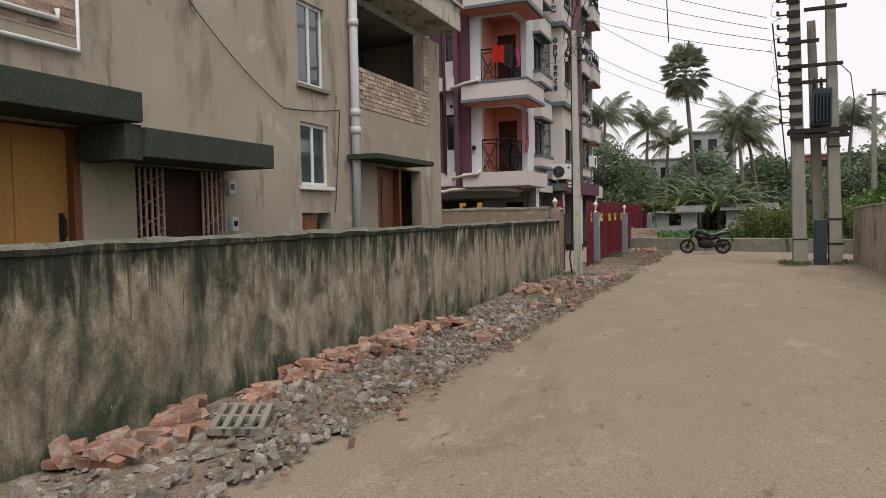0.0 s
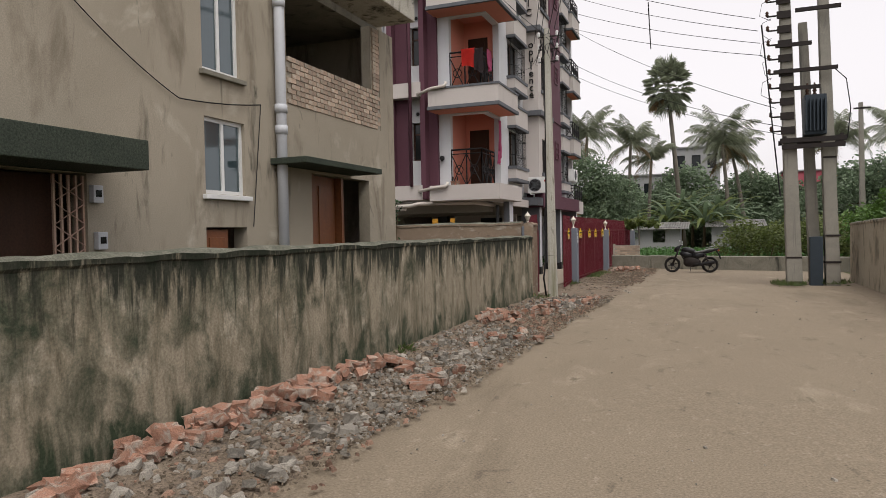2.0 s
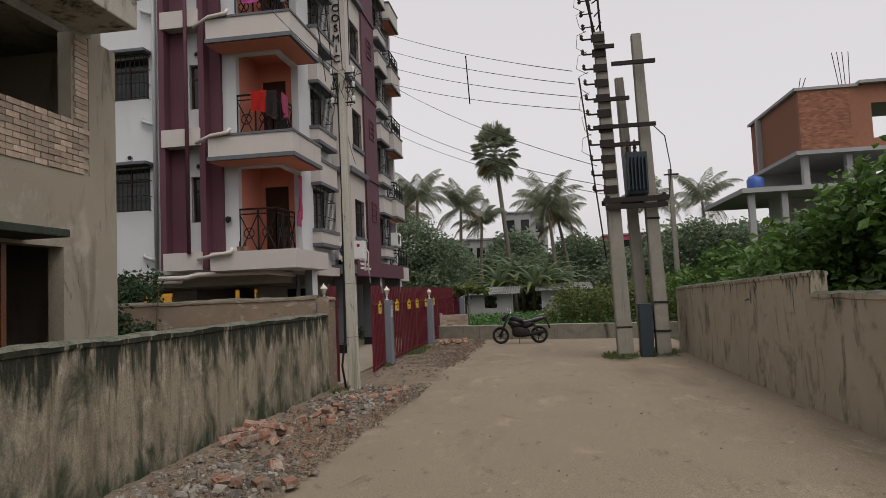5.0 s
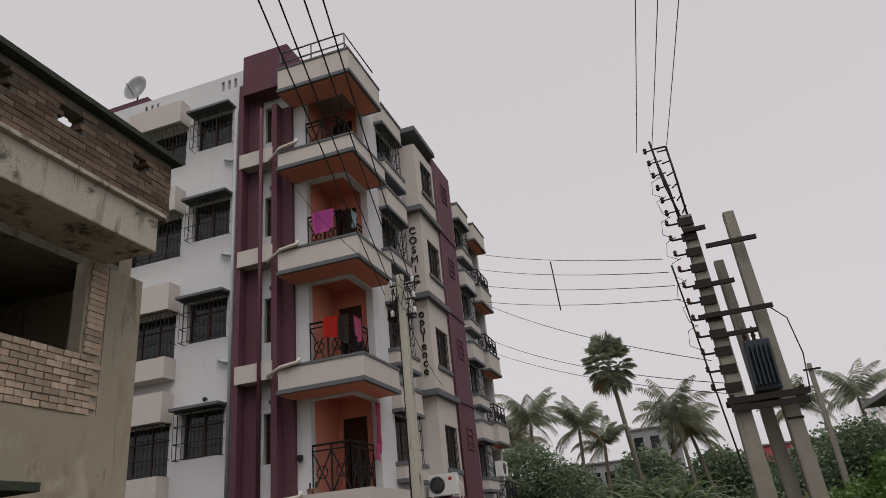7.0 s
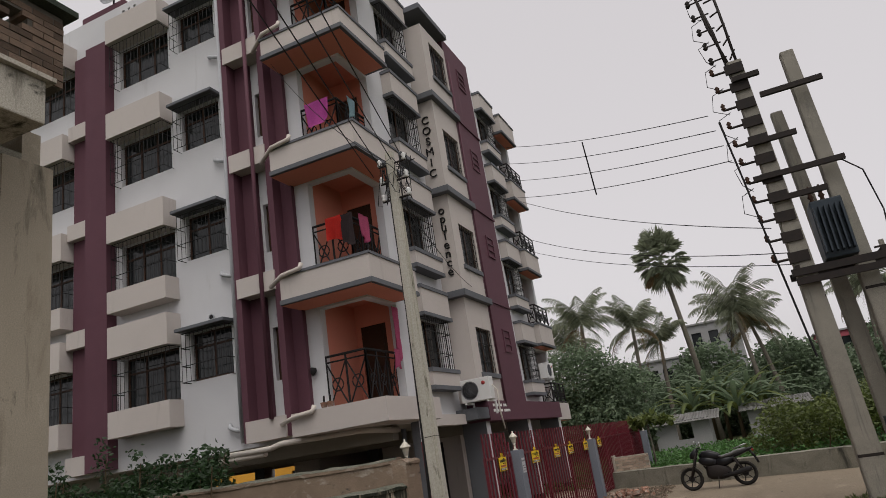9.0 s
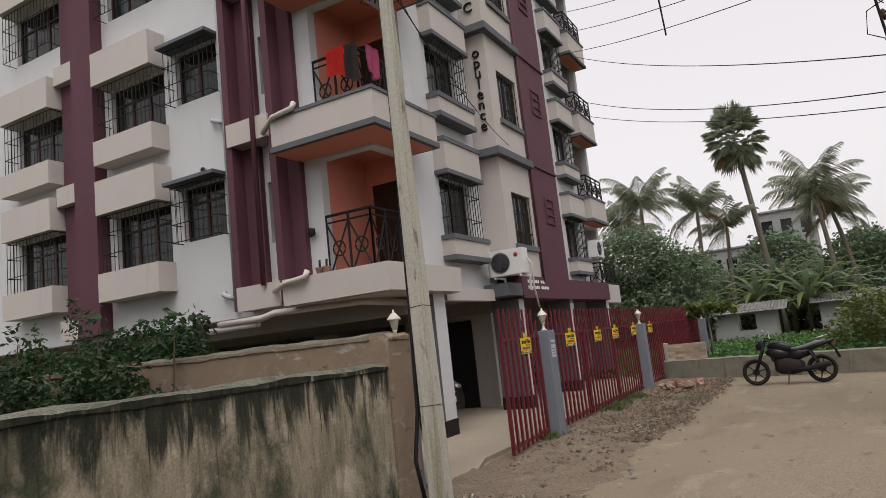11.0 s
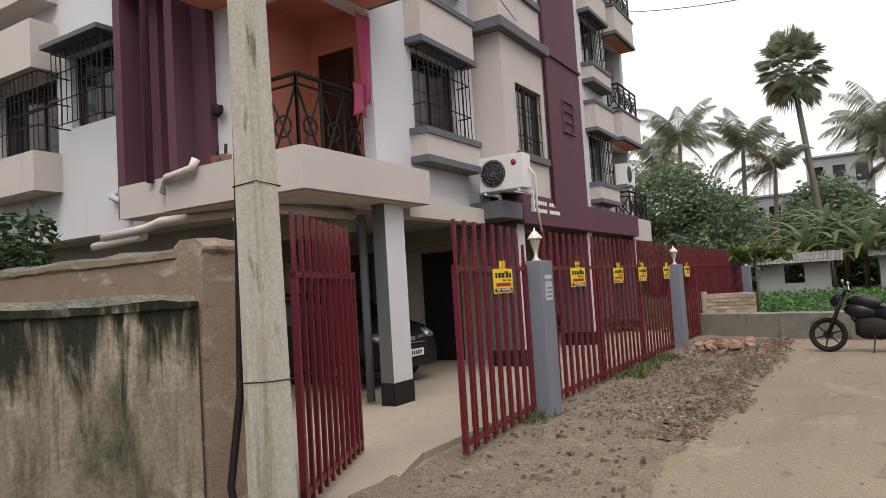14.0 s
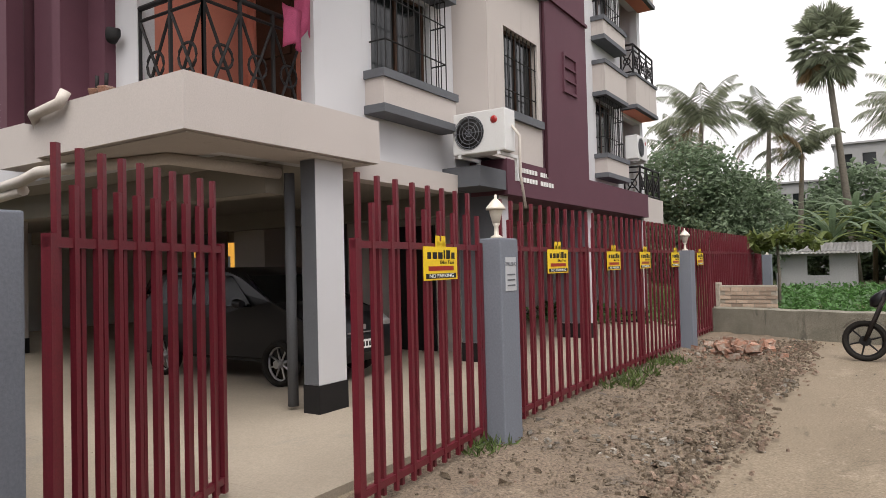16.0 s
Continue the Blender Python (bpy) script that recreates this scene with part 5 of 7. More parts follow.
def fan_palm(x, y, h, lean, seed):
    t = thing("fan_palm", "tall slender palmyra palm with a round crown of fan leaves", "palm tree", (x, y, 0), "palms beyond the lane")
    rnd = random.Random(seed)
    top = Vector((lean[0], lean[1], h))
    bm = bmesh.new()
    tube(bm, [Vector((lean[0] * f, lean[1] * f, h * f)) for f in [i / 8 for i in range(9)]], 0.22, 8, 0.15)
    part("trunk", bm, M_TRUNK, t)
    for k in range(64):
        az = k * 2.399
        el = radians(85 - 150 * (k / 64) ** 0.85 + rnd.uniform(-8, 8))
        hd = (Vector((math.cos(az) * math.cos(el), math.sin(az) * math.cos(el), math.sin(el))))
        stem = rnd.uniform(1.0, 1.4)
        hd = Vector((hd.x * 0.98, hd.y * 0.98, hd.z * 1.35))
        c = top + hd * stem + Vector((0, 0, 0.3))
        side = hd.cross(Vector((0, 0, 1))).normalized()
        nrm = side.cross(hd)
        verts, faces = [tuple(top), tuple(top + side * 0.04), tuple(c)], [(0, 1, 2)]
        for j in range(19):
            a = radians(-105 + 210 * j / 18)
            d = hd * math.cos(a) + side * math.sin(a)
            ln = rnd.uniform(0.85, 1.1) * (1.0 if abs(a) < 1.3 else 0.8)
            q = hd * math.cos(a + 0.07) + side * math.sin(a + 0.07)
            b = len(verts)
            verts += [tuple(c), tuple(c + d * ln * 0.6 + nrm * 0.05), tuple(c + d * ln - Vector((0, 0, 0.22))), tuple(c + q * ln * 0.6 - nrm * 0.05)]
            faces += [(b, b + 1, b + 2), (b, b + 2, b + 3)]
        me = bpy.data.meshes.new("leaf")
        me.from_pydata(verts, [], faces)
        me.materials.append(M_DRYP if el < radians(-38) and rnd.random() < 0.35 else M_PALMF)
        ob = new("leaf", me)
        ob.parent = t
    return t


# distant palms and trees, their leaf colours paled for haze
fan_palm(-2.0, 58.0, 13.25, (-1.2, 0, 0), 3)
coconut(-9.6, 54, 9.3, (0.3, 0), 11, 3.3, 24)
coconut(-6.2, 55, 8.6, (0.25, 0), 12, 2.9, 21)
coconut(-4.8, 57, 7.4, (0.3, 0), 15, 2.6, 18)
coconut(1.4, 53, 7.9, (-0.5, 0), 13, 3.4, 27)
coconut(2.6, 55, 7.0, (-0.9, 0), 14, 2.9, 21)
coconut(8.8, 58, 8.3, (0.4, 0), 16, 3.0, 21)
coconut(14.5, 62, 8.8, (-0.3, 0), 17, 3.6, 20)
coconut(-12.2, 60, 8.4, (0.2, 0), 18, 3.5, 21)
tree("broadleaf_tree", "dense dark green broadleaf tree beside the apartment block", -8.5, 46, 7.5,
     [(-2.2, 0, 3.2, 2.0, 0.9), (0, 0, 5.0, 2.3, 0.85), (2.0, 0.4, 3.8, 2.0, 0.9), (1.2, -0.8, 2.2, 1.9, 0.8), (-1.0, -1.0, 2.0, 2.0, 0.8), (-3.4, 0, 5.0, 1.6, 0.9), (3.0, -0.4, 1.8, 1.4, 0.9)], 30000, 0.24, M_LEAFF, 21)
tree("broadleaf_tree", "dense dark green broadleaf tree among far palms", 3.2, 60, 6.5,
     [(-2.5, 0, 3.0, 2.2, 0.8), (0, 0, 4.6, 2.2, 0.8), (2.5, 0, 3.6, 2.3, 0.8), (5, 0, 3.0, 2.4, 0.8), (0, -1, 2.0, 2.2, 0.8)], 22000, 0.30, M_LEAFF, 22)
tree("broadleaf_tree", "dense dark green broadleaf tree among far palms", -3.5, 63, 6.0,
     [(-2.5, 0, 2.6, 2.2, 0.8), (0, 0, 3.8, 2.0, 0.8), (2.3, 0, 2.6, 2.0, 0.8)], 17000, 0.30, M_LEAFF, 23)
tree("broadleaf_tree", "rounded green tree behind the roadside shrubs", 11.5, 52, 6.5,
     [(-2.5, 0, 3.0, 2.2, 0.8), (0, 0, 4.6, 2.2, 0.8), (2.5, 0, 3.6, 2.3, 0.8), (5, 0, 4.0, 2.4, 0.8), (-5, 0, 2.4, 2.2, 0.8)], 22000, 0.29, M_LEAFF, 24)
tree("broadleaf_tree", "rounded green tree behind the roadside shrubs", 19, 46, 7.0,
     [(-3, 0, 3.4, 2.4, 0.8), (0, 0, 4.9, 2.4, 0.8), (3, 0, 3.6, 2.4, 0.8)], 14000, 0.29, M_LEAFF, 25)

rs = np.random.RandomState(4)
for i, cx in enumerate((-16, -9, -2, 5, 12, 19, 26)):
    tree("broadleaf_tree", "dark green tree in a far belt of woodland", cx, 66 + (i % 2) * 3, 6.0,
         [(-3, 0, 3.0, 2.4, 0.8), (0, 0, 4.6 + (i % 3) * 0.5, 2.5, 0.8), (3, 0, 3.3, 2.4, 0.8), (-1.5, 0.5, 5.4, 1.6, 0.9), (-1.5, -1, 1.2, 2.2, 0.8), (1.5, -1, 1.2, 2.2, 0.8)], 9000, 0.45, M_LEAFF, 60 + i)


def shrub_row(name, label, lobes, count, leaf, mat, seed, at, category="shrub"):
    t = thing(name, label, category, at)
    r_ = np.random.RandomState(seed)
    bm = bmesh.new()
    for l in lobes:
        tube(bm, [(l[0] * 0.9, l[1] * 0.9, -0.05), (l[0], l[1], l[2] * 0.5), (l[0] + 0.1, l[1], l[2])], 0.03, 5, 0.01)
    tagged(part("stems", bm, M_STEM, t), kind="stuff")
    leaves_mesh("foliage", clump_points(r_, lobes, count, 0.35), leaf, mat, t, seed)
    return t


lob = [(rs.uniform(0.2, 9), rs.uniform(-1.5, 3.5), rs.uniform(0.5, 1.7), rs.uniform(0.6, 1.0), 0.9) for _ in range(26)]
shrub_row("shrub", "yellow-green wild shrubs behind a low wall", lob, 26000, 0.15, M_LEAFY, 31, (0.8, 31, 0))
lob = [(rs.uniform(2, 10), rs.uniform(-3, 3), rs.uniform(0.8, 2.3), rs.uniform(0.6, 1.1), 0.9) for _ in range(22)]
shrub_row("shrub", "tall tangled green shrubs beyond the utility poles", lob, 22000, 0.17, M_LEAFB, 32, (3.4, 27, 0))
# creeper-covered hedge behind the right-hand wall
lob = []
for i in range(75):
    y = rs.uniform(2, 21)
    hgt = 2.5 + 1.6 * max(0, min(1, (15.5 - y) / 5)) + rs.uniform(-0.3, 0.3)
    lob.append((rs.uniform(0.55, 2.2), y, rs.uniform(1.2, hgt - 0.35), rs.uniform(0.5, 0.85), 0.95))
shrub_row("creeper_hedge", "thick broad-leaved creeper smothering the trees behind a wall", lob, 44000, 0.2, M_LEAFB, 33, (4.25, 0, 0), "hedge")
lob = [(rs.uniform(1.0, 6.0), rs.uniform(4, 14), rs.uniform(2.6, 4.6), rs.uniform(0.6, 1.0), 0.95) for i in range(26)]
shrub_row("creeper_hedge", "thick broad-leaved creeper climbing over a tall tree", lob, 22000, 0.22, M_LEAFB, 34, (5.6, 1, 0), "hedge")
# weeds on the open plot
pts = [(x, y, 0.05 + 0.5 * rs.rand() ** 1.4 * (0.6 + 0.6 * abs(noise.noise((x * 0.5, y * 0.4, 1))))) for x, y in zip(rs.uniform(-9, 12, 26000), rs.uniform(28.6, 46, 26000))]
w = leaves_mesh("weeds", pts, 0.17, M_LEAFW, None, 35, -0.2)
tagged(w, "low green weeds covering an open plot", "weeds", kind="stuff")
# side-plot creeper behind the low brick wall
lob = [(rs.uniform(-3.6, 0.4), rs.uniform(-0.4, 0.4), rs.uniform(1.2, 2.0), rs.uniform(0.3, 0.55), 0.9) for _ in range(16)] + [(rs.uniform(-3.2, 0.0), 0, 2.45, 0.25, 1.0) for _ in range(5)]
shrub_row("shrub", "leafy wild shrub rising above a rough side wall", lob, 3600, 0.12, M_LEAFD, 36, (-8.6, 15.6, 0))
lob = [(-4.6 + 0.62 * i, 0.15 * (i % 2), 1.75 + 0.32 * math.sin(i * 2.1), 0.5, 0.75) for i in range(9)]
lob += [(-3.9, 0, 2.5, 0.2, 1.9), (-2.7, 0, 2.75, 0.2, 2.2), (-1.6, 0, 2.3, 0.22, 1.5), (-0.3, 0, 2.25, 0.18, 1.7), (-1.1, 0, 2.0, 0.3, 1.0)]
shrub_row("shrub", "dark leafy climbing shrub with upright shoots behind a wall", lob, 6500, 0.11, M_LEAFD, 38, (-8.6, 15.1, 0))

lob = [(-5.6 + 0.42 * i, 0.12 * math.sin(i * 1.7), 1.45 + 0.35 * math.sin(i * 1.3), 0.42, 0.8) for i in range(15)]
lob += [(-5.2 + 0.7 * i, 0.1 * (i % 3), 2.1 + 0.4 * math.sin(i * 2.4), 0.16, 2.2) for i in range(9)]
shrub_row("shrub", "sprawling dark green vine growing over a rough side wall", lob, 5200, 0.12, M_LEAFD, 39, (-8.3, 14.1, 0))


def banana(x, y, h, seed, s=1.0):
    t = thing("banana_plant", "banana plant with long arching torn leaves", "banana plant", (x, y, 0), "banana clump")
    rnd = random.Random(seed)
    bm = bmesh.new()
    tube(bm, [(0, 0, 0), (0.05, 0, h * 0.5)], 0.13, 8, 0.08)
    part("stem", bm, M_STEM, t)
    for k in range(22):
        az = k * 2.399
        hd = Vector((math.cos(az), math.sin(az), 0))
        side = Vector((-hd.y, hd.x, 0))
        p, a = Vector((0.05, 0, h * 0.5)), radians(82 - 2.8 * k)
        verts, faces = [], []
        for j in range(12):
            w = 0.115 * s * math.sin(math.pi * min(1, (j + 0.6) / 12)) ** 0.6
            verts += [tuple(p + side * w - Vector((0, 0, w * 0.35))), tuple(p), tuple(p - side * w - Vector((0, 0, w * 0.35)))]
            p = p + (hd * math.cos(a) + Vector((0, 0, math.sin(a)))) * 0.24 * s
            a -= radians(8.5)
            if j:
                b = 3 * j
                faces += [(b - 3, b - 2, b + 1, b), (b - 2, b - 1, b + 2, b + 1)]
        me = bpy.data.meshes.new("leaf")
        me.from_pydata(verts, [], faces)
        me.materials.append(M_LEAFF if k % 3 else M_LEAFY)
        ob = new("leaf", me)
        ob.parent = t


for x, y, h, sd in ((-2.9, 50, 4.2, 1), (-1.2, 51, 5.2, 2), (0.4, 50.5, 4.6, 3), (-0.4, 49, 3.6, 4), (-2.0, 52, 5.6, 5), (1.3, 52, 4.0, 6)):
    banana(x, y, h, sd, 1.25)
# papaya sapling by the fence
sap = thing("papaya_sapling", "thin young papaya tree with a flat leaf crown", "sapling", (-3.3, 33.0, 0))
bm = bmesh.new()
tube(bm, [(0, 0, 0), (0.03, 0, 1.0), (0, 0, 2.0)], 0.05, 8, 0.03)
part("trunk", bm, M_TRUNK, sap)
leaves_mesh("crown", clump_points(np.random.RandomState(3), [(0, 0, 2.05, 0.55, 0.35), (0.6, 0, 1.95, 0.5, 0.3), (-0.6, 0, 1.95, 0.5, 0.3)], 420, 0.2), 0.3, M_LEAFY, sap, 5)
# grass tufts at the pole feet and along the fence
pts = []
for cx, cy, r, n in ((2.1, 18.7, 0.45, 500), (3.2, 19.4, 0.5, 450), (-3.75, 22.0, 0.28, 160), (-3.7, 21.2, 0.25, 140), (-3.7, 23.2, 0.3, 200), (-3.74, 18.0, 0.16, 90), (-3.82, 6.0, 0.12, 60), (-3.7, 13.6, 0.2, 60)):
    for _ in range(n):
        a, q = rs.uniform(0, 6.28), r * rs.rand() ** 0.5
        pts.append((cx + q * math.cos(a), cy + q * 1.6 * math.sin(a), 0.03))
g = leaves_mesh("grass", pts, 0.13, M_GRASS, None, 37, -1.1, 0.16)
tagged(g, "tufts of grass at pole feet and fence foot", "grass", kind="stuff")

# ---- far buildings ----
M_FARG = material("far_grey_concrete", (0.33, 0.33, 0.33), (0.26, 0.26, 0.26), 0.9, 0.6, 0.8, 20, 0.08, 0.05)
M_FARR = material("far_red_paint", (0.42, 0.10, 0.13), (0.35, 0.09, 0.11), 0.85, 0.6, 0.8, 20, 0.08, 0.05)
M_FARY = material("far_yellow_paint", (0.55, 0.43, 0.22), (0.46, 0.36, 0.19), 0.85, 0.6, 0.8, 20, 0.08, 0.05)
M_REDBR = material("raw_red_brick_far", (0.36, 0.17, 0.11), (0.28, 0.13, 0.09), 0.92, 6, 0.9, 60, 0.25, 0.3, island=0.3)
M_TIN = material("corrugated_tin", (0.42, 0.42, 0.42), (0.30, 0.28, 0.26), 0.6, 1.5, 0.9, 30, 0.15, 0.1, metal=0.3)
M_BLUEP = material("blue_plastic", (0.03, 0.09, 0.35), (0.025, 0.075, 0.28), 0.45, 2, 0.6, 30, 0.05, 0.02)


def far_house(label, x0, y0, x1, y1, h, mat, storeys, cols):
    t = thing("far_house", label, "building", ((x0 + x1) / 2, y0, 0), "far buildings")
    inv = Matrix.Translation(((x0 + x1) / 2, y0, 0)).inverted()
    wins = []
    sh = h / storeys
    for s_ in range(storeys):
        for c in range(cols):
            wx = x0 + (x1 - x0) * (c + 0.5) / cols
            wins.append((wx - 0.45, wx + 0.45, s_ * sh + 0.35 * sh, s_ * sh + 0.78 * sh))
    bm = bmesh.new()
    pierced(bm, "y", y0, y0 + 0.2, x0, x1, 0, h, wins)
    bx(bm, x0, y0 + 0.2, 0, x0 + 0.2, y1, h)
    bx(bm, x1 - 0.2, y0 + 0.2, 0, x1, y1, h)
    bx(bm, x0 + 0.2, y1 - 0.2, 0, x1 - 0.2, y1, h)
    ob = part("wall", bm, mat, t)
    ob.matrix_parent_inverse = inv
    bm = bmesh.new()
    bx(bm, x0 - 0.2, y0 - 0.2, h, x1 + 0.2, y1 + 0.2, h + 0.15)
    ob = part("roof", bm, M_FARG, t)
    ob.matrix_parent_inverse = inv
    for a, c, z0, z1 in wins:
        bm = bmesh.new()
        bx(bm, a + 0.01, y0 + 0.1, z0 + 0.01, c - 0.01, y0 + 0.14, z1 - 0.01)
        ob = part("window", bm, M_DARKGLASS, t)
        ob.matrix_parent_inverse = inv


far_house("grey concrete house behind far palms", -3.7, 75, 1.0, 83, 10.2, M_FARG, 3, 3)
far_house("low grey concrete house behind far palms", -9.5, 74, -4.2, 82, 7.4, M_FARG, 2, 4)
far_house("pink-red painted house behind far shrubs", 7.0, 75, 11.5, 83, 7.2, M_FARR, 3, 3)
far_house("yellow painted house behind far shrubs", 11.8, 72, 17, 80, 6.8, M_FARY, 2, 3)
M_FARO = material("orange_yellow_paint", (0.72, 0.36, 0.05), (0.62, 0.30, 0.045), 0.85, 0.6, 0.8, 20, 0.08, 0.05)
far_house("orange-yellow painted building behind the parking level", -36, 39, -12, 46, 6.0, M_FARO, 2, 9)
hut = thing("hut", "low grey hut with a corrugated tin roof", "hut", (-3.2, 45, 0))
bm = bmesh.new()
pierced(bm, "y", 0, 0.12, -1.5, 1.4, 0, 1.75, [(-0.35, 0.45, 0.75, 1.55)])
bx(bm, -1.5, 0.12, 0, -1.38, 2.2, 1.75)
bx(bm, 1.28, 0.12, 0, 1.4, 2.2, 1.75)
part("wall", bm, M_FARG, hut)
bm = bmesh.new()
prev = None
for i in range(49):
    x = -1.9 + i * 0.08
    z = 0.03 * (i % 2)
    ring = [bm.verts.new((x, -0.5, 1.62 + z)), bm.verts.new((x, 2.4, 2.1 + z))]
    if prev:
        bm.faces.new((prev[0], ring[0], ring[1], prev[1]))
    prev = ring
bmesh.ops.solidify(bm, geom=bm.faces[:], thickness=0.01)
part("roof", bm, M_TIN, hut)
shed = copy_thing(hut, pose(1.6, 47.5, 0.1))
tagged(shed, "low grey hut with a corrugated tin roof, half hidden by bananas")

# unfinished brick house on the right
rb = thing("brick_house", "unfinished red brick house with bare concrete frame", "house", (15, 38, 0))
RB = Matrix.Translation((15, 38, 0)).inverted()


def rbp(name, bm, mat, label=""):
    ob = part(name, bm, mat, rb, label)
    ob.matrix_parent_inverse = RB
    return ob


bm = bmesh.new()
pierced(bm, "y", 38, 38.25, 13.8, 16.3, 8.3, 11.5, [])
pierced(bm, "y", 38.02, 38.22, 16.3, 23, 8.3, 11.6, [(17.3, 21.5, 8.8, 10.6)])
bx(bm, 13.8, 38.25, 8.3, 14.05, 46, 11.5)
rbp("wall", bm, M_REDBR, "bare red brick wall")
bm = bmesh.new()
bricks(bm, "y", 38, 38.25, 13.8, 16.3, 8.32, 11.45, (), 0.24, 0.075, 0.014, 0.012)
tagged(rbp("brick", bm, M_REDBR), kind="stuff")
for bnds in ((13.6, 37.9, 11.5, 16.7, 46, 11.65), (16.7, 37.7, 11.6, 23.2, 46, 11.75), (10.6, 37.5, 6.3, 20, 46, 6.55), (13.4, 37.6, 8.1, 20, 46, 8.3), (15.9, 37.95, 6.55, 16.2, 38.3, 8.1), (13.8, 37.95, 6.55, 14.1, 38.3, 8.1), (11.0, 37.8, 0, 11.3, 38.1, 6.3), (12.6, 37.8, 0, 12.9, 38.1, 6.3), (14.6, 38.5, 0, 14.9, 38.8, 6.3), (13, 41, 0, 20, 41.2, 6.3), (13.5, 44, 6.55, 20, 44.2, 11.5)):
    bm = bmesh.new()
    bx(bm, *bnds)
    rbp("concrete_frame", bm, M_FARG)
for k, x in enumerate((15.9, 16.05, 16.2, 16.4, 13.9, 14.05)):
    bm = bmesh.new()
    tube(bm, [(x, 38.1, 11.5), (x - 0.25 + 0.1 * k, 38.1, 13.4 if k < 4 else 12.2)], 0.02, 4)
    rbp("rebar", bm, M_STEEL)
tank = thing("water_tank", "small blue plastic water tank on a roof slab", "water tank", (11.6, 38.6, 6.55))
bm = bmesh.new()
lathe(bm, [(0.4, 0), (0.42, 0.1), (0.42, 0.55), (0.3, 0.68), (0.12, 0.74), (0.12, 0.8)], 0, 0, 16)
part("body", bm, M_BLUEP, tank)
fp = thing("electric_pole", "plain concrete electric pole far beyond the shrubs", "pole", (8.6, 45, 0))
bm = bmesh.new()
taper_pole(bm, 0, 0, 9.0, 0.34, 0.34, 0.22, 0.22, (-0.1, 0))
part("shaft", bm, M_CONC, fp)
bm = bmesh.new()
bx(bm, -0.5, -0.16, 8.6, 0.4, -0.1, 8.7)
part("crossarm", bm, M_STEEL, fp)

# ---- parked motorcycle ----
M_TYRE = material("tyre_rubber", (0.014, 0.013, 0.012), (0.028, 0.025, 0.022), 0.9, 12, 0.8, 80, 0.15, 0.2)
M_BPAINT = material("black_gloss_paint", (0.010, 0.010, 0.012), (0.012, 0.012, 0.014), 0.28, 4, 0.5, 60, 0.05, 0.0)
M_SEAT = material("grey_worn_vinyl", (0.16, 0.16, 0.16), (0.09, 0.09, 0.09), 0.35, 5, 0.8, 60, 0.1, 0.1)
M_BPAINT.node_tree.nodes["Principled BSDF"].inputs["Specular IOR Level"].default_value = 0.3
M_CHROME = material("dull_alloy", (0.55, 0.55, 0.56), (0.42, 0.42, 0.43), 0.35, 6, 0.8, 60, 0.08, 0.03, metal=0.8)
M_RED = material("red_plastic", (0.35, 0.02, 0.02), (0.28, 0.02, 0.02), 0.3, 4, 0.5, 60, 0.05, 0.0)
M_PLATE = material("number_plate_white", (0.75, 0.75, 0.73), (0.68, 0.68, 0.66), 0.5, 4, 0.5, 60, 0.05, 0.0)


def wheel(parent, x, y, r, wdt, spokes=5, axis="y", rim_mat=None, hub=0.06):
    """A tyre with an alloy spoked rim under it, axle along y."""
    bm = bmesh.new()
    n, prof = 28, [(r - 0.065, -wdt * 0.35), (r - 0.03, -wdt * 0.5), (r, -wdt * 0.28), (r, wdt * 0.28), (r - 0.03, wdt * 0.5), (r - 0.065, wdt * 0.35)]
    rings = [[bm.verts.new((x + q * math.cos(2 * math.pi * k / n), y + o, r + q * math.sin(2 * math.pi * k / n))) for q, o in prof] for k in range(n)]
    for k in range(n):
        a, c = rings[k], rings[(k + 1) % n]
        for j in range(len(prof)):
            bm.faces.new((a[j], a[(j + 1) % len(prof)], c[(j + 1) % len(prof)], c[j])).smooth = True
    ob = part("wheel", bm, M_TYRE, parent, "black rubber tyre")
    bm = bmesh.new()
    rr = r - 0.065
    ring = [(x + (rr - 0.005) * math.cos(t), y, r + (rr - 0.005) * math.sin(t)) for t in [2 * math.pi * k / 24 for k in range(25)]]
    tube(bm, ring, 0.018, 6)
    tube(bm, [(x, y - wdt * 0.5, r), (x, y + wdt * 0.5, r)], hub, 10)
    for k in range(spokes):
        a = 2 * math.pi * k / spokes + 0.3
        tube(bm, [(x, y, r), (x + rr * math.cos(a), y, r + rr * math.sin(a))], 0.016, 5, 0.011)
    part("rim", bm, rim_mat or M_BLACK, ob, "spoked alloy rim")
    return ob


def smooth_body(bm, sections):
    """A rounded body through oval sections (x, centre y, centre z, half width, half height)."""
    rings = []
    for x, cy, cz, hw, hh in sections:
        rings.append([bm.verts.new((x, cy + hw * math.copysign(abs(math.cos(t)) ** 0.75, math.cos(t)), cz + hh * math.copysign(abs(math.sin(t)) ** 0.75, math.sin(t)))) for t in [2 * math.pi * k / 16 for k in range(16)]])
    for a, c in zip(rings, rings[1:]):
        for k in range(16):
            bm.faces.new((a[k], a[(k + 1) % 16], c[(k + 1) % 16], c[k])).smooth = True
    bm.faces.new(rings[0])
    bm.faces.new(rings[-1][::-1])


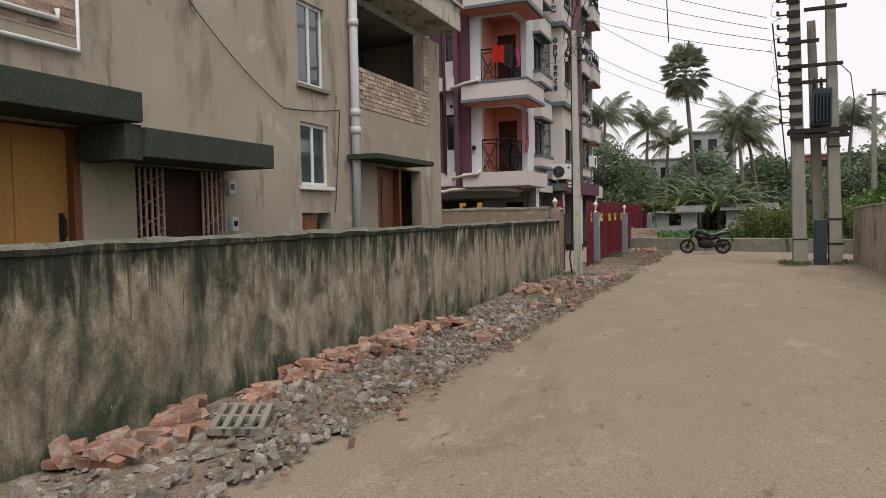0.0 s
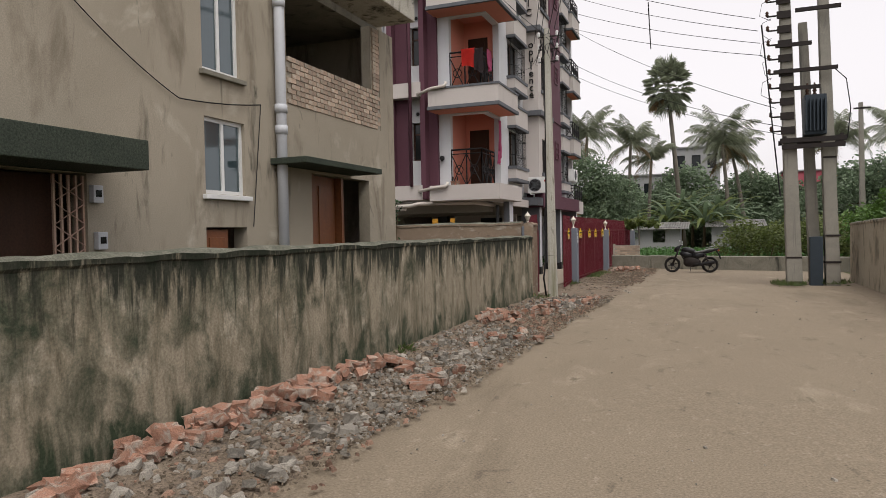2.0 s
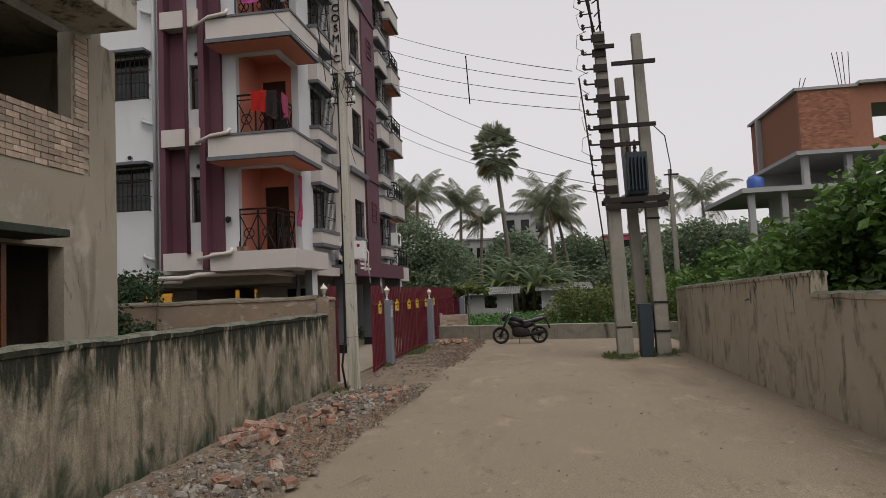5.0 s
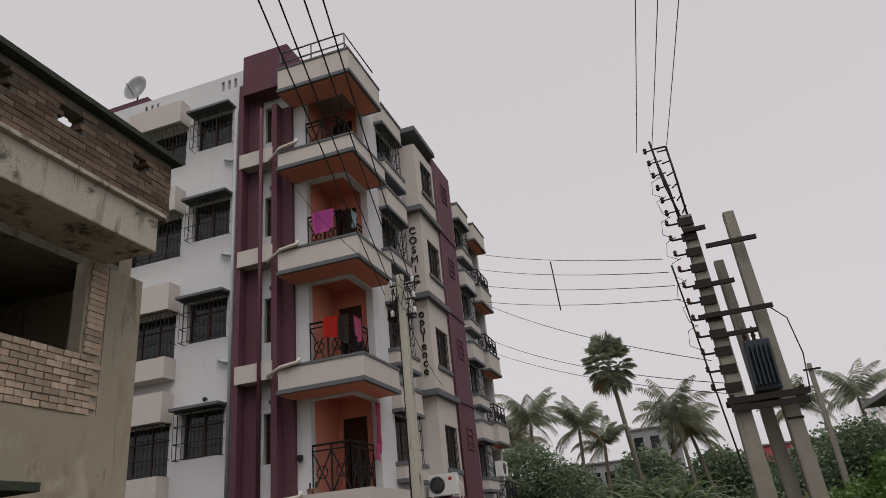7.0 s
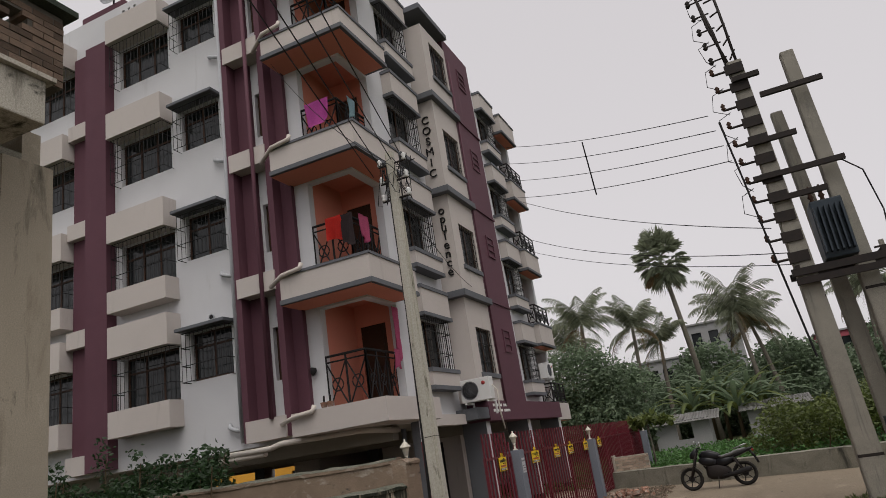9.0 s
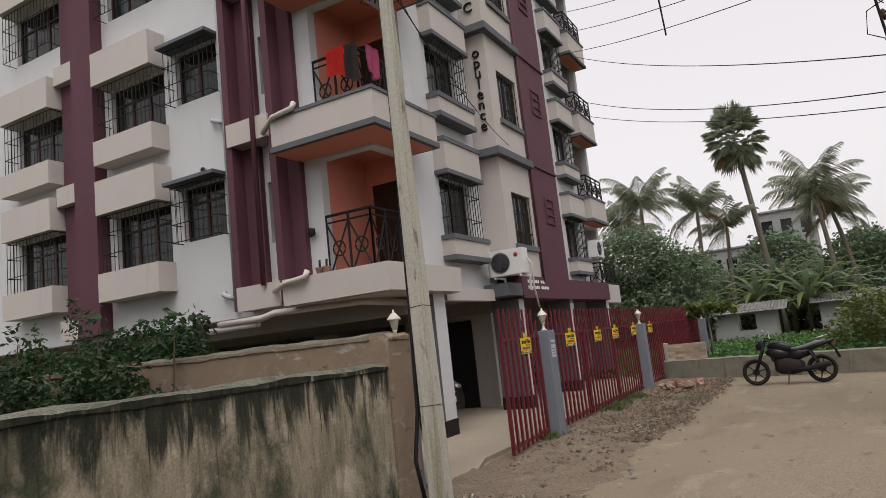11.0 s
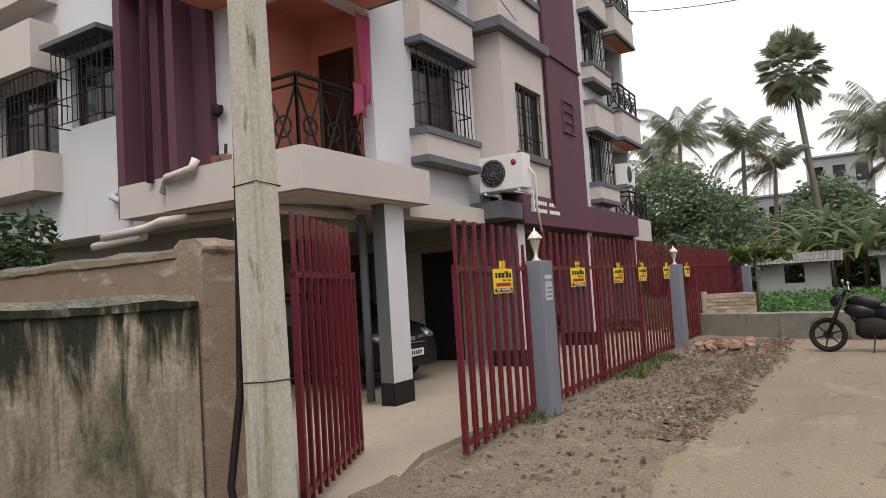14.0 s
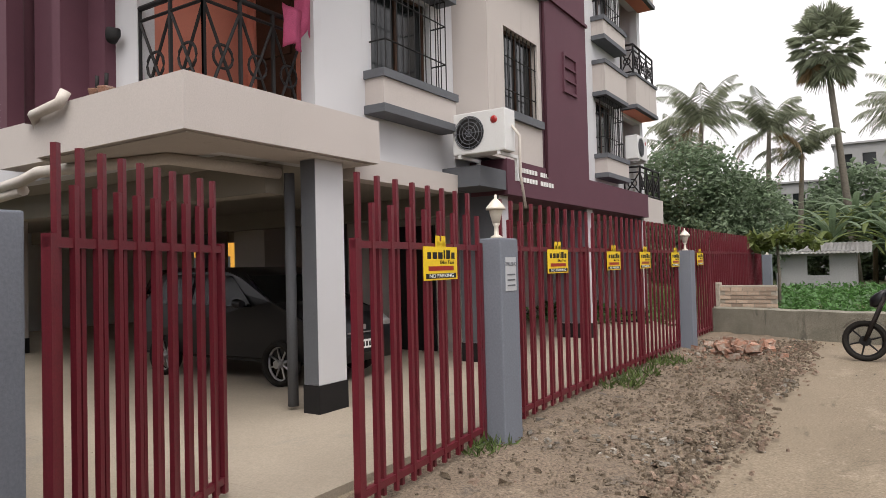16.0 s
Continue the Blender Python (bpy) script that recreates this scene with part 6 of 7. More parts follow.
bike = thing("motorcycle", "black commuter motorcycle parked on its side stand in the lane", "motorcycle", (-0.62, 24.6, 0))
bike.rotation_euler = (radians(-5), 0, radians(-6))
wheel(bike, -0.67, 0, 0.29, 0.085, 6, hub=0.075)
wheel(bike, 0.66, 0, 0.295, 0.11, 6, hub=0.08)
for nm, secs, mt, lb in (
    ("fuel_tank", [(-0.34, 0, 0.82, 0.06, 0.06), (-0.27, 0, 0.835, 0.12, 0.105), (-0.08, 0, 0.825, 0.14, 0.125), (0.08, 0, 0.785, 0.11, 0.09), (0.16, 0, 0.765, 0.07, 0.055)], M_BPAINT, "glossy black fuel tank"),
    ("seat", [(0.08, 0, 0.765, 0.08, 0.035), (0.2, 0, 0.745, 0.12, 0.042), (0.4, 0, 0.775, 0.13, 0.05), (0.62, 0, 0.845, 0.115, 0.05), (0.80, 0, 0.875, 0.07, 0.03)], M_SEAT, "worn grey vinyl seat"),
    ("tail", [(0.3, 0, 0.70, 0.09, 0.05), (0.6, 0, 0.775, 0.1, 0.06), (0.86, 0, 0.85, 0.06, 0.045), (0.98, 0, 0.885, 0.03, 0.02)], M_BPAINT, ""),
    ("engine", [(-0.26, 0, 0.40, 0.08, 0.12), (-0.16, 0, 0.41, 0.13, 0.19), (0.08, 0, 0.39, 0.15, 0.19), (0.24, 0, 0.38, 0.12, 0.15), (0.34, 0, 0.37, 0.06, 0.08)], M_STEEL, "dark engine block"),
    ("cylinder", [(-0.26, 0, 0.56, 0.06, 0.06), (-0.16, 0, 0.55, 0.09, 0.1), (-0.02, 0, 0.52, 0.09, 0.09)], M_STEEL, ""),
    ("side_panel", [(0.0, 0, 0.62, 0.10, 0.10), (0.22, 0, 0.62, 0.13, 0.12), (0.48, 0, 0.67, 0.10, 0.08)], M_BPAINT, ""),
    ("exhaust", [(0.12, -0.15, 0.27, 0.03, 0.03), (0.38, -0.16, 0.30, 0.05, 0.055), (0.78, -0.17, 0.38, 0.058, 0.065), (0.86, -0.17, 0.395, 0.03, 0.03)], M_BLACK, "matt black exhaust silencer"),
    ("tank_shroud", [(-0.40, 0, 0.70, 0.08, 0.05), (-0.3, 0, 0.69, 0.15, 0.12), (-0.12, 0, 0.66, 0.15, 0.13), (0.06, 0, 0.64, 0.1, 0.08)], M_BPAINT, ""),
    ("headlamp", [(-0.60, 0, 0.84, 0.05, 0.06), (-0.54, 0, 0.86, 0.09, 0.10), (-0.45, 0, 0.90, 0.10, 0.115), (-0.39, 0, 0.96, 0.05, 0.06)], M_BPAINT, "black headlamp cowl"),
):
    bm = bmesh.new()
    smooth_body(bm, secs)
    part(nm, bm, mt, bike, lb)
for s_ in (-0.09, 0.09):
    bm = bmesh.new()
    tube(bm, [(-0.67, s_ * 0.8, 0.29), (-0.42, s_ * 0.8, 0.92)], 0.025, 8)
    part("fork", bm, M_STEEL, bike)
    bm = bmesh.new()
    tube(bm, [(0.65, s_ * 1.3, 0.32), (0.48, s_ * 1.4, 0.68)], 0.028, 8)
    part("shock_absorber", bm, M_STEEL, bike)
    bm = bmesh.new()
    tube(bm, [(-0.38, 0, 0.95), (-0.36, s_ * 2, 1.02), (-0.26, s_ * 4, 1.00)], 0.014, 6)
    bar_ = part("handlebar", bm, M_BLACK, bike)
    bm = bmesh.new()
    tube(bm, [(-0.33, s_ * 2.6, 1.02), (-0.36, s_ * 3.3, 1.14)], 0.007, 5)
    smooth_body(bm, [(-0.38, s_ * 3.6, 1.16, 0.02, 0.02), (-0.36, s_ * 3.6, 1.16, 0.065, 0.04), (-0.34, s_ * 3.6, 1.16, 0.05, 0.03)])
    part("mirror", bm, M_CHROME, bike, "small round mirror")
    bm = bmesh.new()
    tube(bm, [(0.1, s_, 0.38), (0.65, s_, 0.295)], 0.02, 6)
    part("swingarm", bm, M_BLACK, bike)
bm = bmesh.new()
for k in range(9):
    a = radians(20 + k * 16)
    c = [bm.verts.new((-0.67 + 0.32 * math.cos(a), o, 0.29 + 0.32 * math.sin(a))) for o in (-0.055, 0.055)]
vs = list(bm.verts)
for k in range(8):
    bm.faces.new((vs[2 * k], vs[2 * k + 1], vs[2 * k + 3], vs[2 * k + 2])).smooth = True
bmesh.ops.solidify(bm, geom=bm.faces[:], thickness=0.012)
part("mudguard", bm, M_BPAINT, bike, "black front mudguard")
bm = bmesh.new()
tube(bm, [(-0.36, 0, 0.86), (-0.30, 0, 0.55), (-0.10, 0, 0.30), (0.2, 0, 0.28), (0.30, 0, 0.7), (-0.36, 0, 0.86)], 0.022, 6)
part("frame", bm, M_BLACK, bike)
bm = bmesh.new()
tube(bm, [(0.02, -0.1, 0.30), (0.0, -0.28, 0.0)], 0.012, 5)
part("side_stand", bm, M_STEEL, bike)
bm = bmesh.new()
bx(bm, 0.93, -0.04, 0.80, 0.98, 0.04, 0.85, 0.01)
part("tail_lamp", bm, M_RED, bike, "red tail lamp")
bm = bmesh.new()
tube(bm, [(0.5, 0.09, 0.90), (0.80, 0.09, 0.98), (0.84, 0, 0.99), (0.80, -0.09, 0.98), (0.5, -0.09, 0.90)], 0.012, 6)
part("grab_rail", bm, M_CHROME, bike)
bm = bmesh.new()
bx(bm, 0.99, -0.07, 0.54, 1.0, 0.07, 0.66)
tube(bm, [(0.86, 0, 0.83), (0.96, 0, 0.7), (1.03, 0, 0.5)], 0.03, 6)
part("rear_guard", bm, M_BLACK, bike)


# ---- parked car ----
def hatchback(name, label, x, y, rz, paint):
    car = thing(name, label, "car", (x, y, 0.06))
    car.rotation_euler = (0, 0, rz)
    W = 0.83
    side = [(-1.80, 0.28), (-1.84, 0.55), (-1.80, 0.86), (-1.66, 1.0), (-1.35, 1.42), (-1.05, 1.50), (0.10, 1.49), (0.42, 1.40), (0.98, 1.00), (1.55, 0.86), (1.78, 0.68), (1.84, 0.50), (1.82, 0.26)]

    def halfw(z, xx):
        base = W if z < 0.95 else W - 0.17 * (z - 0.95) / 0.55
        return base - (0.12 * max(0, abs(xx) - 1.45) / 0.4)

    bm = bmesh.new()
    left = [bm.verts.new((a, -halfw(b, a), b)) for a, b in side]
    right = [bm.verts.new((a, halfw(b, a), b)) for a, b in side]
    n = len(side)
    for k in range(n - 1):
        bm.faces.new((left[k], left[k + 1], right[k + 1], right[k])).smooth = True
    bm.faces.new(left[::-1])
    bm.faces.new(right)
    bm.faces.new((left[0], right[0], right[-1], left[-1]))
    bmesh.ops.bevel(bm, geom=[e for e in bm.edges if not (e.verts[0] in left and e.verts[1] in right) and len(e.link_faces) == 2], offset=0.06, segments=3, affect="EDGES")
    body_ = part("body", bm, paint, car)
    for s_ in (-1, 1):
        for a, c in (((-1.28, 1.0), (-0.55, 1.0)), ((-0.48, 1.0), (0.72, 0.98))):
            bm = bmesh.new()
            top_a, top_c = (-1.12, 1.40) if a[0] < -1 else (-0.46, 1.41), (-0.53, 1.41) if a[0] < -1 else (0.22, 1.38)
            vs = [bm.verts.new((p, s_ * (halfw(q, p) + 0.004), q)) for p, q in (a, c, top_c, top_a)]
            bm.faces.new(vs)
            bmesh.ops.solidify(bm, geom=bm.faces[:], thickness=0.008)
            part("side_window", bm, M_DARKGLASS, car)
        bm = bmesh.new()
        smooth_body(bm, [(0.50, s_ * 0.9, 1.02, 0.03, 0.03), (0.58, s_ * 0.95, 1.03, 0.08, 0.06), (0.66, s_ * 0.93, 1.02, 0.05, 0.04)])
        part("mirror", bm, paint, car)
        bm = bmesh.new()
        smooth_body(bm, [(1.46, s_ * 0.66, 0.78, 0.05, 0.03), (1.62, s_ * 0.64, 0.75, 0.11, 0.07), (1.78, s_ * 0.58, 0.70, 0.09, 0.05)])
        part("headlight", bm, M_CHROME, car, "clear headlight")
        for wx in (-1.15, 1.13):
            ob = wheel(car, wx, s_ * 0.74, 0.28, 0.18, 8, "y", M_CHROME, 0.05)
        bm = bmesh.new()
        bx(bm, -0.50, s_ * (W - 0.002), 0.35, -0.47, s_ * (W + 0.004), 1.0)
        part("door_seam", bm, M_BLACK, car)
    bm = bmesh.new()
    vs = [bm.verts.new(p) for p in ((0.47, -0.62, 1.372), (0.95, -0.72, 1.025), (0.95, 0.72, 1.025), (0.47, 0.62, 1.372))]
    bm.faces.new(vs)
    bmesh.ops.solidify(bm, geom=bm.faces[:], thickness=-0.012)
    part("windscreen", bm, M_DARKGLASS, car)
    bm = bmesh.new()
    bx(bm, 1.78, -0.42, 0.36, 1.845, 0.42, 0.58, 0.02)
    part("grille", bm, M_BLACK, car, "black mesh grille")
    bm = bmesh.new()
    bx(bm, 1.845, -0.25, 0.42, 1.858, 0.25, 0.53)
    part("number_plate", bm, M_PLATE, car, "white number plate")
    bm = bmesh.new()
    for k in range(7):
        bx(bm, 1.8585, -0.21 + k * 0.06, 0.445, 1.860, -0.175 + k * 0.06, 0.505)
    part("plate_marks", bm, M_BLACK, car)
    bm = bmesh.new()
    bx(bm, 1.835, -0.30, 0.62, 1.85, 0.30, 0.635)
    bx(bm, 1.82, -0.06, 0.66, 1.835, 0.06, 0.72)
    part("badge", bm, M_CHROME, car)
    return car


hatchback("car", "dark hatchback car parked under the building", -8.5, 20.05, 0, M_BPAINT)
M_CARR = material("maroon_car_paint", (0.10, 0.012, 0.015), (0.08, 0.01, 0.012), 0.2, 4, 0.5, 60, 0.05, 0.0, coat=0.5)
hatchback("car", "maroon car parked deep under the building", -13.0, 22.8, radians(-10), M_CARR)

# ---- gate signs ----
M_YEL = material("yellow_sign_plastic", (0.80, 0.56, 0.015), (0.72, 0.50, 0.015), 0.5, 5, 0.5, 60, 0.05, 0.0)
for y, s_ in ((17.42, 1.0), (19.75, 1.0), (21.5, 0.95), (22.85, 0.95), (24.55, 0.95), (26.6, 0.95)):
    t = thing("gate_sign", "yellow advertising plate wired to maroon bars", "sign", (-3.775 if y < 18 else -3.85 if y < 25 else -3.9, y, 1.40), "yellow plates on the fence")
    t.scale = (1, 1.3, 0.8)
    if y < 18:
        t.rotation_euler = (0, 0, radians(5))
    bm = bmesh.new()
    bx(bm, 0, -0.2 * s_, 0, 0.006, 0.2 * s_, 0.30 * s_)
    for dy in (-0.035, 0.035):
        bx(bm, 0, dy - 0.022, 0.30 * s_, 0.006, dy + 0.022, 0.40 * s_)
    bx(bm, 0, -0.05, 0.30 * s_, 0.006, 0.05, 0.35 * s_)
    part("plate", bm, M_YEL, t)
    bm = bmesh.new()
    for k, (a, c) in enumerate(((-0.16, -0.12), (-0.1, -0.05), (-0.035, 0.015), (0.03, 0.045), (0.06, 0.11), (0.125, 0.165))):
        bx(bm, 0.006, a * s_, 0.19 * s_, 0.008, c * s_, (0.25 + (0.02 if k in (3, 4) else 0)) * s_)
    part("lettering", bm, M_BLACK, t, "black lettering bars")
    bm = bmesh.new()
    bx(bm, 0.006, -0.15 * s_, 0.085 * s_, 0.008, 0.15 * s_, 0.125 * s_)
    part("stripe", bm, M_RED, t, "red text stripe")
    bm = bmesh.new()
    bx(bm, 0.006, -0.18 * s_, 0.015 * s_, 0.008, 0.18 * s_, 0.06 * s_)
    part("stripe", bm, M_BLACK, t)
    lettering("NO PARKING", 0.048 * s_, M_PLATE, t, pose(0.0095, 0, 0.022 * s_, 90, 0, 90), label="white lettering")
    lettering("Bike Taxi", 0.045 * s_, M_BLACK, t, pose(0.0075, 0.07 * s_, 0.145 * s_, 90, 0, 90), label="black lettering")


# ---- lettering on the building ----
def word(text, x, y, z_top, size, step, turn, mat, parent, name="letter", depth=0.02):
    for i, ch in enumerate(text):
        cu = bpy.data.curves.new("letter", "FONT")
        cu.body, cu.size, cu.extrude, cu.align_x = ch, size, depth, "CENTER"
        tmp = new("tmp", cu)
        me = bpy.data.meshes.new_from_object(tmp.evaluated_get(bpy.context.evaluated_depsgraph_get()))
        bpy.data.objects.remove(tmp)
        me.materials.append(mat)
        ob = new(name, me)
        ob.parent = parent
        ob.matrix_parent_inverse = APT
        ob.matrix_basis = pose(x, y, z_top - step * i, 90, 0, turn)


word("COSMIC", -5.92, 21.625, 11.05, 0.34, 0.335, 0, M_BLACK, apt)
word("opulence", -5.86, 21.625, 8.22, 0.36, 0.255, 0, M_BLACK, apt)
for z, n in ((2.88, 11), (2.74, 13)):
    for i in range(n):
        if i != 7:
            bm = bmesh.new()
            bx(bm, -5.58, 22.4 + i * 0.105, z, -5.57, 22.47 + i * 0.105, z + 0.07)
            apart("address_letter", bm, M_PLATE)


# ---- air conditioners ----
def air_con(x, y, z, rz):
    t = thing("air_conditioner", "white outdoor air-conditioner unit on wall brackets", "air conditioner", (x, y, z), "outdoor air conditioners")
    t.rotation_euler = (0, 0, rz)
    bm = bmesh.new()
    bx(bm, -0.40, 0, 0, 0.40, 0.30, 0.56, 0.015)
    part("case", bm, M_FRAME, t)
    bm = bmesh.new()
    for r in (0.05, 0.1, 0.15, 0.2, 0.225):
        tube(bm, [(-0.14 + r * math.cos(a), -0.008, 0.28 + r * math.sin(a)) for a in [2 * math.pi * k / 20 for k in range(21)]], 0.006, 4)
    for k in range(8):
        a = 2 * math.pi * k / 8
        tube(bm, [(-0.14, -0.008, 0.28), (-0.14 + 0.225 * math.cos(a), -0.008, 0.28 + 0.225 * math.sin(a))], 0.005, 4)
    part("fan_guard", bm, M_GREY, t, "grey round fan guard")
    bm = bmesh.new()
    lathe(bm, [(0.215, -0.002), (0.215, 0.002), (0.001, 0.002)], 0, 0, 20)
    ob = part("fan_opening", bm, M_BLACK, t)
    ob.matrix_basis = pose(-0.14, -0.002, 0.28, 90, 0, 0)
    bm = bmesh.new()
    lathe(bm, [(0.05, -0.002), (0.05, 0.002), (0.001, 0.002)], 0, 0, 16)
    ob = part("badge", bm, M_RED, t, "round red badge")
    ob.matrix_basis = pose(0.24, -0.004, 0.42, 90, 0, 0)
    for dx in (-0.3, 0.3):
        bm = bmesh.new()
        bx(bm, dx - 0.02, 0, -0.05, dx + 0.02, 0.55, -0.005)
        bx(bm, dx - 0.02, 0.5, -0.35, dx + 0.02, 0.55, -0.05)
        part("bracket", bm, M_FRAME, t)
    bm = bmesh.new()
    tube(bm, [(0.40, 0.2, 0.35), (0.50, 0.22, 0.2), (0.46, 0.3, -0.3), (0.48, 0.4, -0.75)], 0.02, 6)
    part("hose", bm, M_PIPEB, t)


air_con(-5.54, 21.18, 3.0, 0)
air_con(-5.8, 29.75, 3.95, radians(90))


# ---- laundry ----
def cloth(name, label, x, y, z, w, h, axis, mat, seed=0):
    bm = bmesh.new()
    nx, nz = 12, 10
    grid = []
    for j in range(nz + 1):
        row = []
        for i in range(nx + 1):
            u, v = i / nx, j / nz
            off = 0.05 * math.sin(u * 9 + seed + v * 1.5) * (0.3 + v) + 0.02 * noise.noise((u * 4, v * 4, seed))
            a = w * (u - 0.5) * (1 - 0.12 * v)
            zz = z - h * v * (1 + 0.08 * math.sin(u * 5 + seed))
            row.append(bm.verts.new((x + a, y - 0.04 + off * 0.7, zz) if axis == "x" else (x + off * 0.7, y + a, zz)))
        grid.append(row)
    for j in range(nz):
        for i in range(nx):
            bm.faces.new((grid[j][i], grid[j][i + 1], grid[j + 1][i + 1], grid[j + 1][i])).smooth = True
    bmesh.ops.solidify(bm, geom=bm.faces[:], thickness=0.006)
    return tagged(finish(name, bm, mat), label, "laundry", "washing on balconies")


M_PINK = material("pink_cloth", (0.62, 0.14, 0.28), (0.52, 0.11, 0.22), 0.9, 6, 0.8, 90, 0.12, 0.2)
M_MAG = material("magenta_cloth", (0.66, 0.13, 0.48), (0.58, 0.11, 0.41), 0.9, 6, 0.8, 90, 0.12, 0.2)
M_REDC = material("red_cloth", (0.72, 0.045, 0.035), (0.6, 0.04, 0.03), 0.9, 6, 0.8, 90, 0.12, 0.2)
M_DARKC = material("dark_cloth", (0.05, 0.04, 0.045), (0.07, 0.05, 0.05), 0.9, 6, 0.8, 90, 0.12, 0.2)
M_TEAL = material("pale_blue_cloth", (0.35, 0.5, 0.55), (0.28, 0.42, 0.48), 0.9, 6, 0.8, 90, 0.12, 0.2)
cloth("hanging_cloth", "pink cotton cloth hanging from a balcony opening", -6.14, 18.52, 5.2, 0.34, 1.25, "y", M_PINK, 1)
cloth("hanging_cloth", "pink checked towel over a balcony railing", -6.12, 18.35, 4.22, 0.3, 0.42, "y", M_PINK, 2)
cloth("hanging_cloth", "bright red cloth draped over a balcony railing", -6.75, 17.36, 7.26, 0.45, 0.55, "x", M_REDC, 3)
cloth("hanging_cloth", "dark garment draped over a balcony railing", -6.42, 17.36, 7.24, 0.3, 0.7, "x", M_DARKC, 4)
cloth("hanging_cloth", "pink and red cloth draped over a balcony railing", -6.2, 17.7, 7.24, 0.4, 0.6, "y", M_PINK, 5)
cloth("hanging_cloth", "magenta towel spread over a balcony railing", -6.88, 17.36, 10.24, 0.66, 0.6, "x", M_MAG, 6)
cloth("hanging_cloth", "pale blue cloth over a balcony railing", -6.18, 17.75, 10.24, 0.4, 0.5, "y", M_TEAL, 7)

# ---- pipes and fittings on the apartment ----
bm = bmesh.new()
tube(bm, [(-9.68, FY - 0.08, 2.75), (-9.68, FY - 0.08, 14.4)], 0.055, 10)
dp = apart("drain_pipe", bm, M_PIPE, "grey plastic drain pipe")
for k, z in enumerate((3.0, 6.6, 9.6, 12.6)):
    bm = bmesh.new()
    tube(bm, [(-9.68, FY - 0.08, z), (-9.85, FY - 0.1, z + 0.05), (-10.0, FY - 0.1, z + 0.12), (-10.08, FY + 0.02, z + 0.2)], 0.05, 8)
    apart("drain_branch", bm, M_PIPE)
bm = bmesh.new()
tube(bm, [(-8.55, 16.95, 3.1), (-8.55, 16.95, 13.8)], 0.05, 10)
apart("drain_pipe", bm, M_PURPLE)
for z in (3.0, 5.98, 9.0, 12.0):
    bm = bmesh.new()
    tube(bm, [(-8.3, FY - 0.5, z - 0.05), (-7.7, 16.56, z), (-7.25, 16.56, z + 0.05), (-7.22, 16.6, z + 0.16)], 0.05, 8)
    apart("drain_branch", bm, M_PIPEB)
bm = bmesh.new()
tube(bm, [(-10.0, 17.2, 2.52), (-8.6, 16.9, 2.5), (-8.3, 16.9, 2.56), (-6.6, 17.2, 2.56), (-6.3, 18.3, 2.5)], 0.06, 8)
tube(bm, [(-10.4, 17.3, 2.42), (-8.8, 17.0, 2.42)], 0.06, 8)
apart("drain_pipe", bm, M_PIPEB, "beige drain pipe under the soffit")
bm = bmesh.new()
tube(bm, [(-6.22, 18.36, 0.1), (-6.22, 18.36, 2.5)], 0.055, 10)
apart("drain_pipe", bm, M_GREY)
bm = bmesh.new()
tube(bm, [(-5.58, 23.49, 2.9), (-5.56, 23.49, 14.0)], 0.03, 6)
apart("cable_duct", bm, M_PURPLE)
for k, (x, z) in enumerate(((-7.15, 3.08), (-7.0, 3.08))):
    t = thing("flower_pot", "small clay pot standing on a balcony edge", "flower pot", (x, 16.85, z), "pots on the balcony edge")
    bm = bmesh.new()
    lathe(bm, [(0.05, 0), (0.075, 0.12), (0.08, 0.13)], 0, 0, 10)
    part("pot", bm, M_BRICKR, t)
    bm = bmesh.new()
    tube(bm, [(0, 0, 0.1), (0.01, 0, 0.26)], 0.02, 6)
    part("stick", bm, M_BLACK, t)
lamp = thing("wall_lamp", "small dark wall lamp beside a balcony", "lamp", (-7.68, FY - 0.02, 3.98))
bm = bmesh.new()
smooth_body(bm, [(-0.07, -0.06, 0, 0.02, 0.05), (0, -0.1, -0.02, 0.07, 0.09), (0.07, -0.06, 0, 0.02, 0.05)])
part("shade", bm, M_BLACK, lamp)
dish = thing("satellite_dish", "round grey satellite dish on a roof parapet", "satellite dish", (-13.7, 17.6, 15.85))
bm = bmesh.new()
prev = None
for r, d in ((0.02, 0.1), (0.2, 0.085), (0.35, 0.04), (0.45, 0.0)):
    ring = [bm.verts.new((r * math.cos(a), -0.15 - 0.0 + d, 0.75 + r * math.sin(a))) for a in [2 * math.pi * k / 20 for k in range(20)]]
    if prev:
        for k in range(20):
            bm.faces.new((prev[k], prev[(k + 1) % 20], ring[(k + 1) % 20], ring[k])).smooth = True
    prev = ring
bmesh.ops.solidify(bm, geom=bm.faces[:], thickness=0.01)
part("reflector", bm, M_PIPE, dish)
bm = bmesh.new()
tube(bm, [(0, 0, 0), (0, 0, 0.7)], 0.03, 6)
tube(bm, [(0, -0.15, 0.4), (0, -0.55, 0.65)], 0.012, 5)
part("mount", bm, M_STEEL, dish)
bm = bmesh.new()
bx(bm, -14.9, 17.5, 14.5, -13.2, 19.5, 16.1)
apart("roof_room", bm, M_PURPLE)
bm = bmesh.new()
for z in (15.0, 15.35):
    tube(bm, [(-7.8, 16.75, z), (-5.75, 16.75, z), (-5.75, 18.7, z)], 0.025, 6)
for x in (-7.8, -6.8, -5.75):
    tube(bm, [(x, 16.75, 14.7), (x, 16.75, 15.35)], 0.02, 6)
apart("roof_railing", bm, M_GREY)
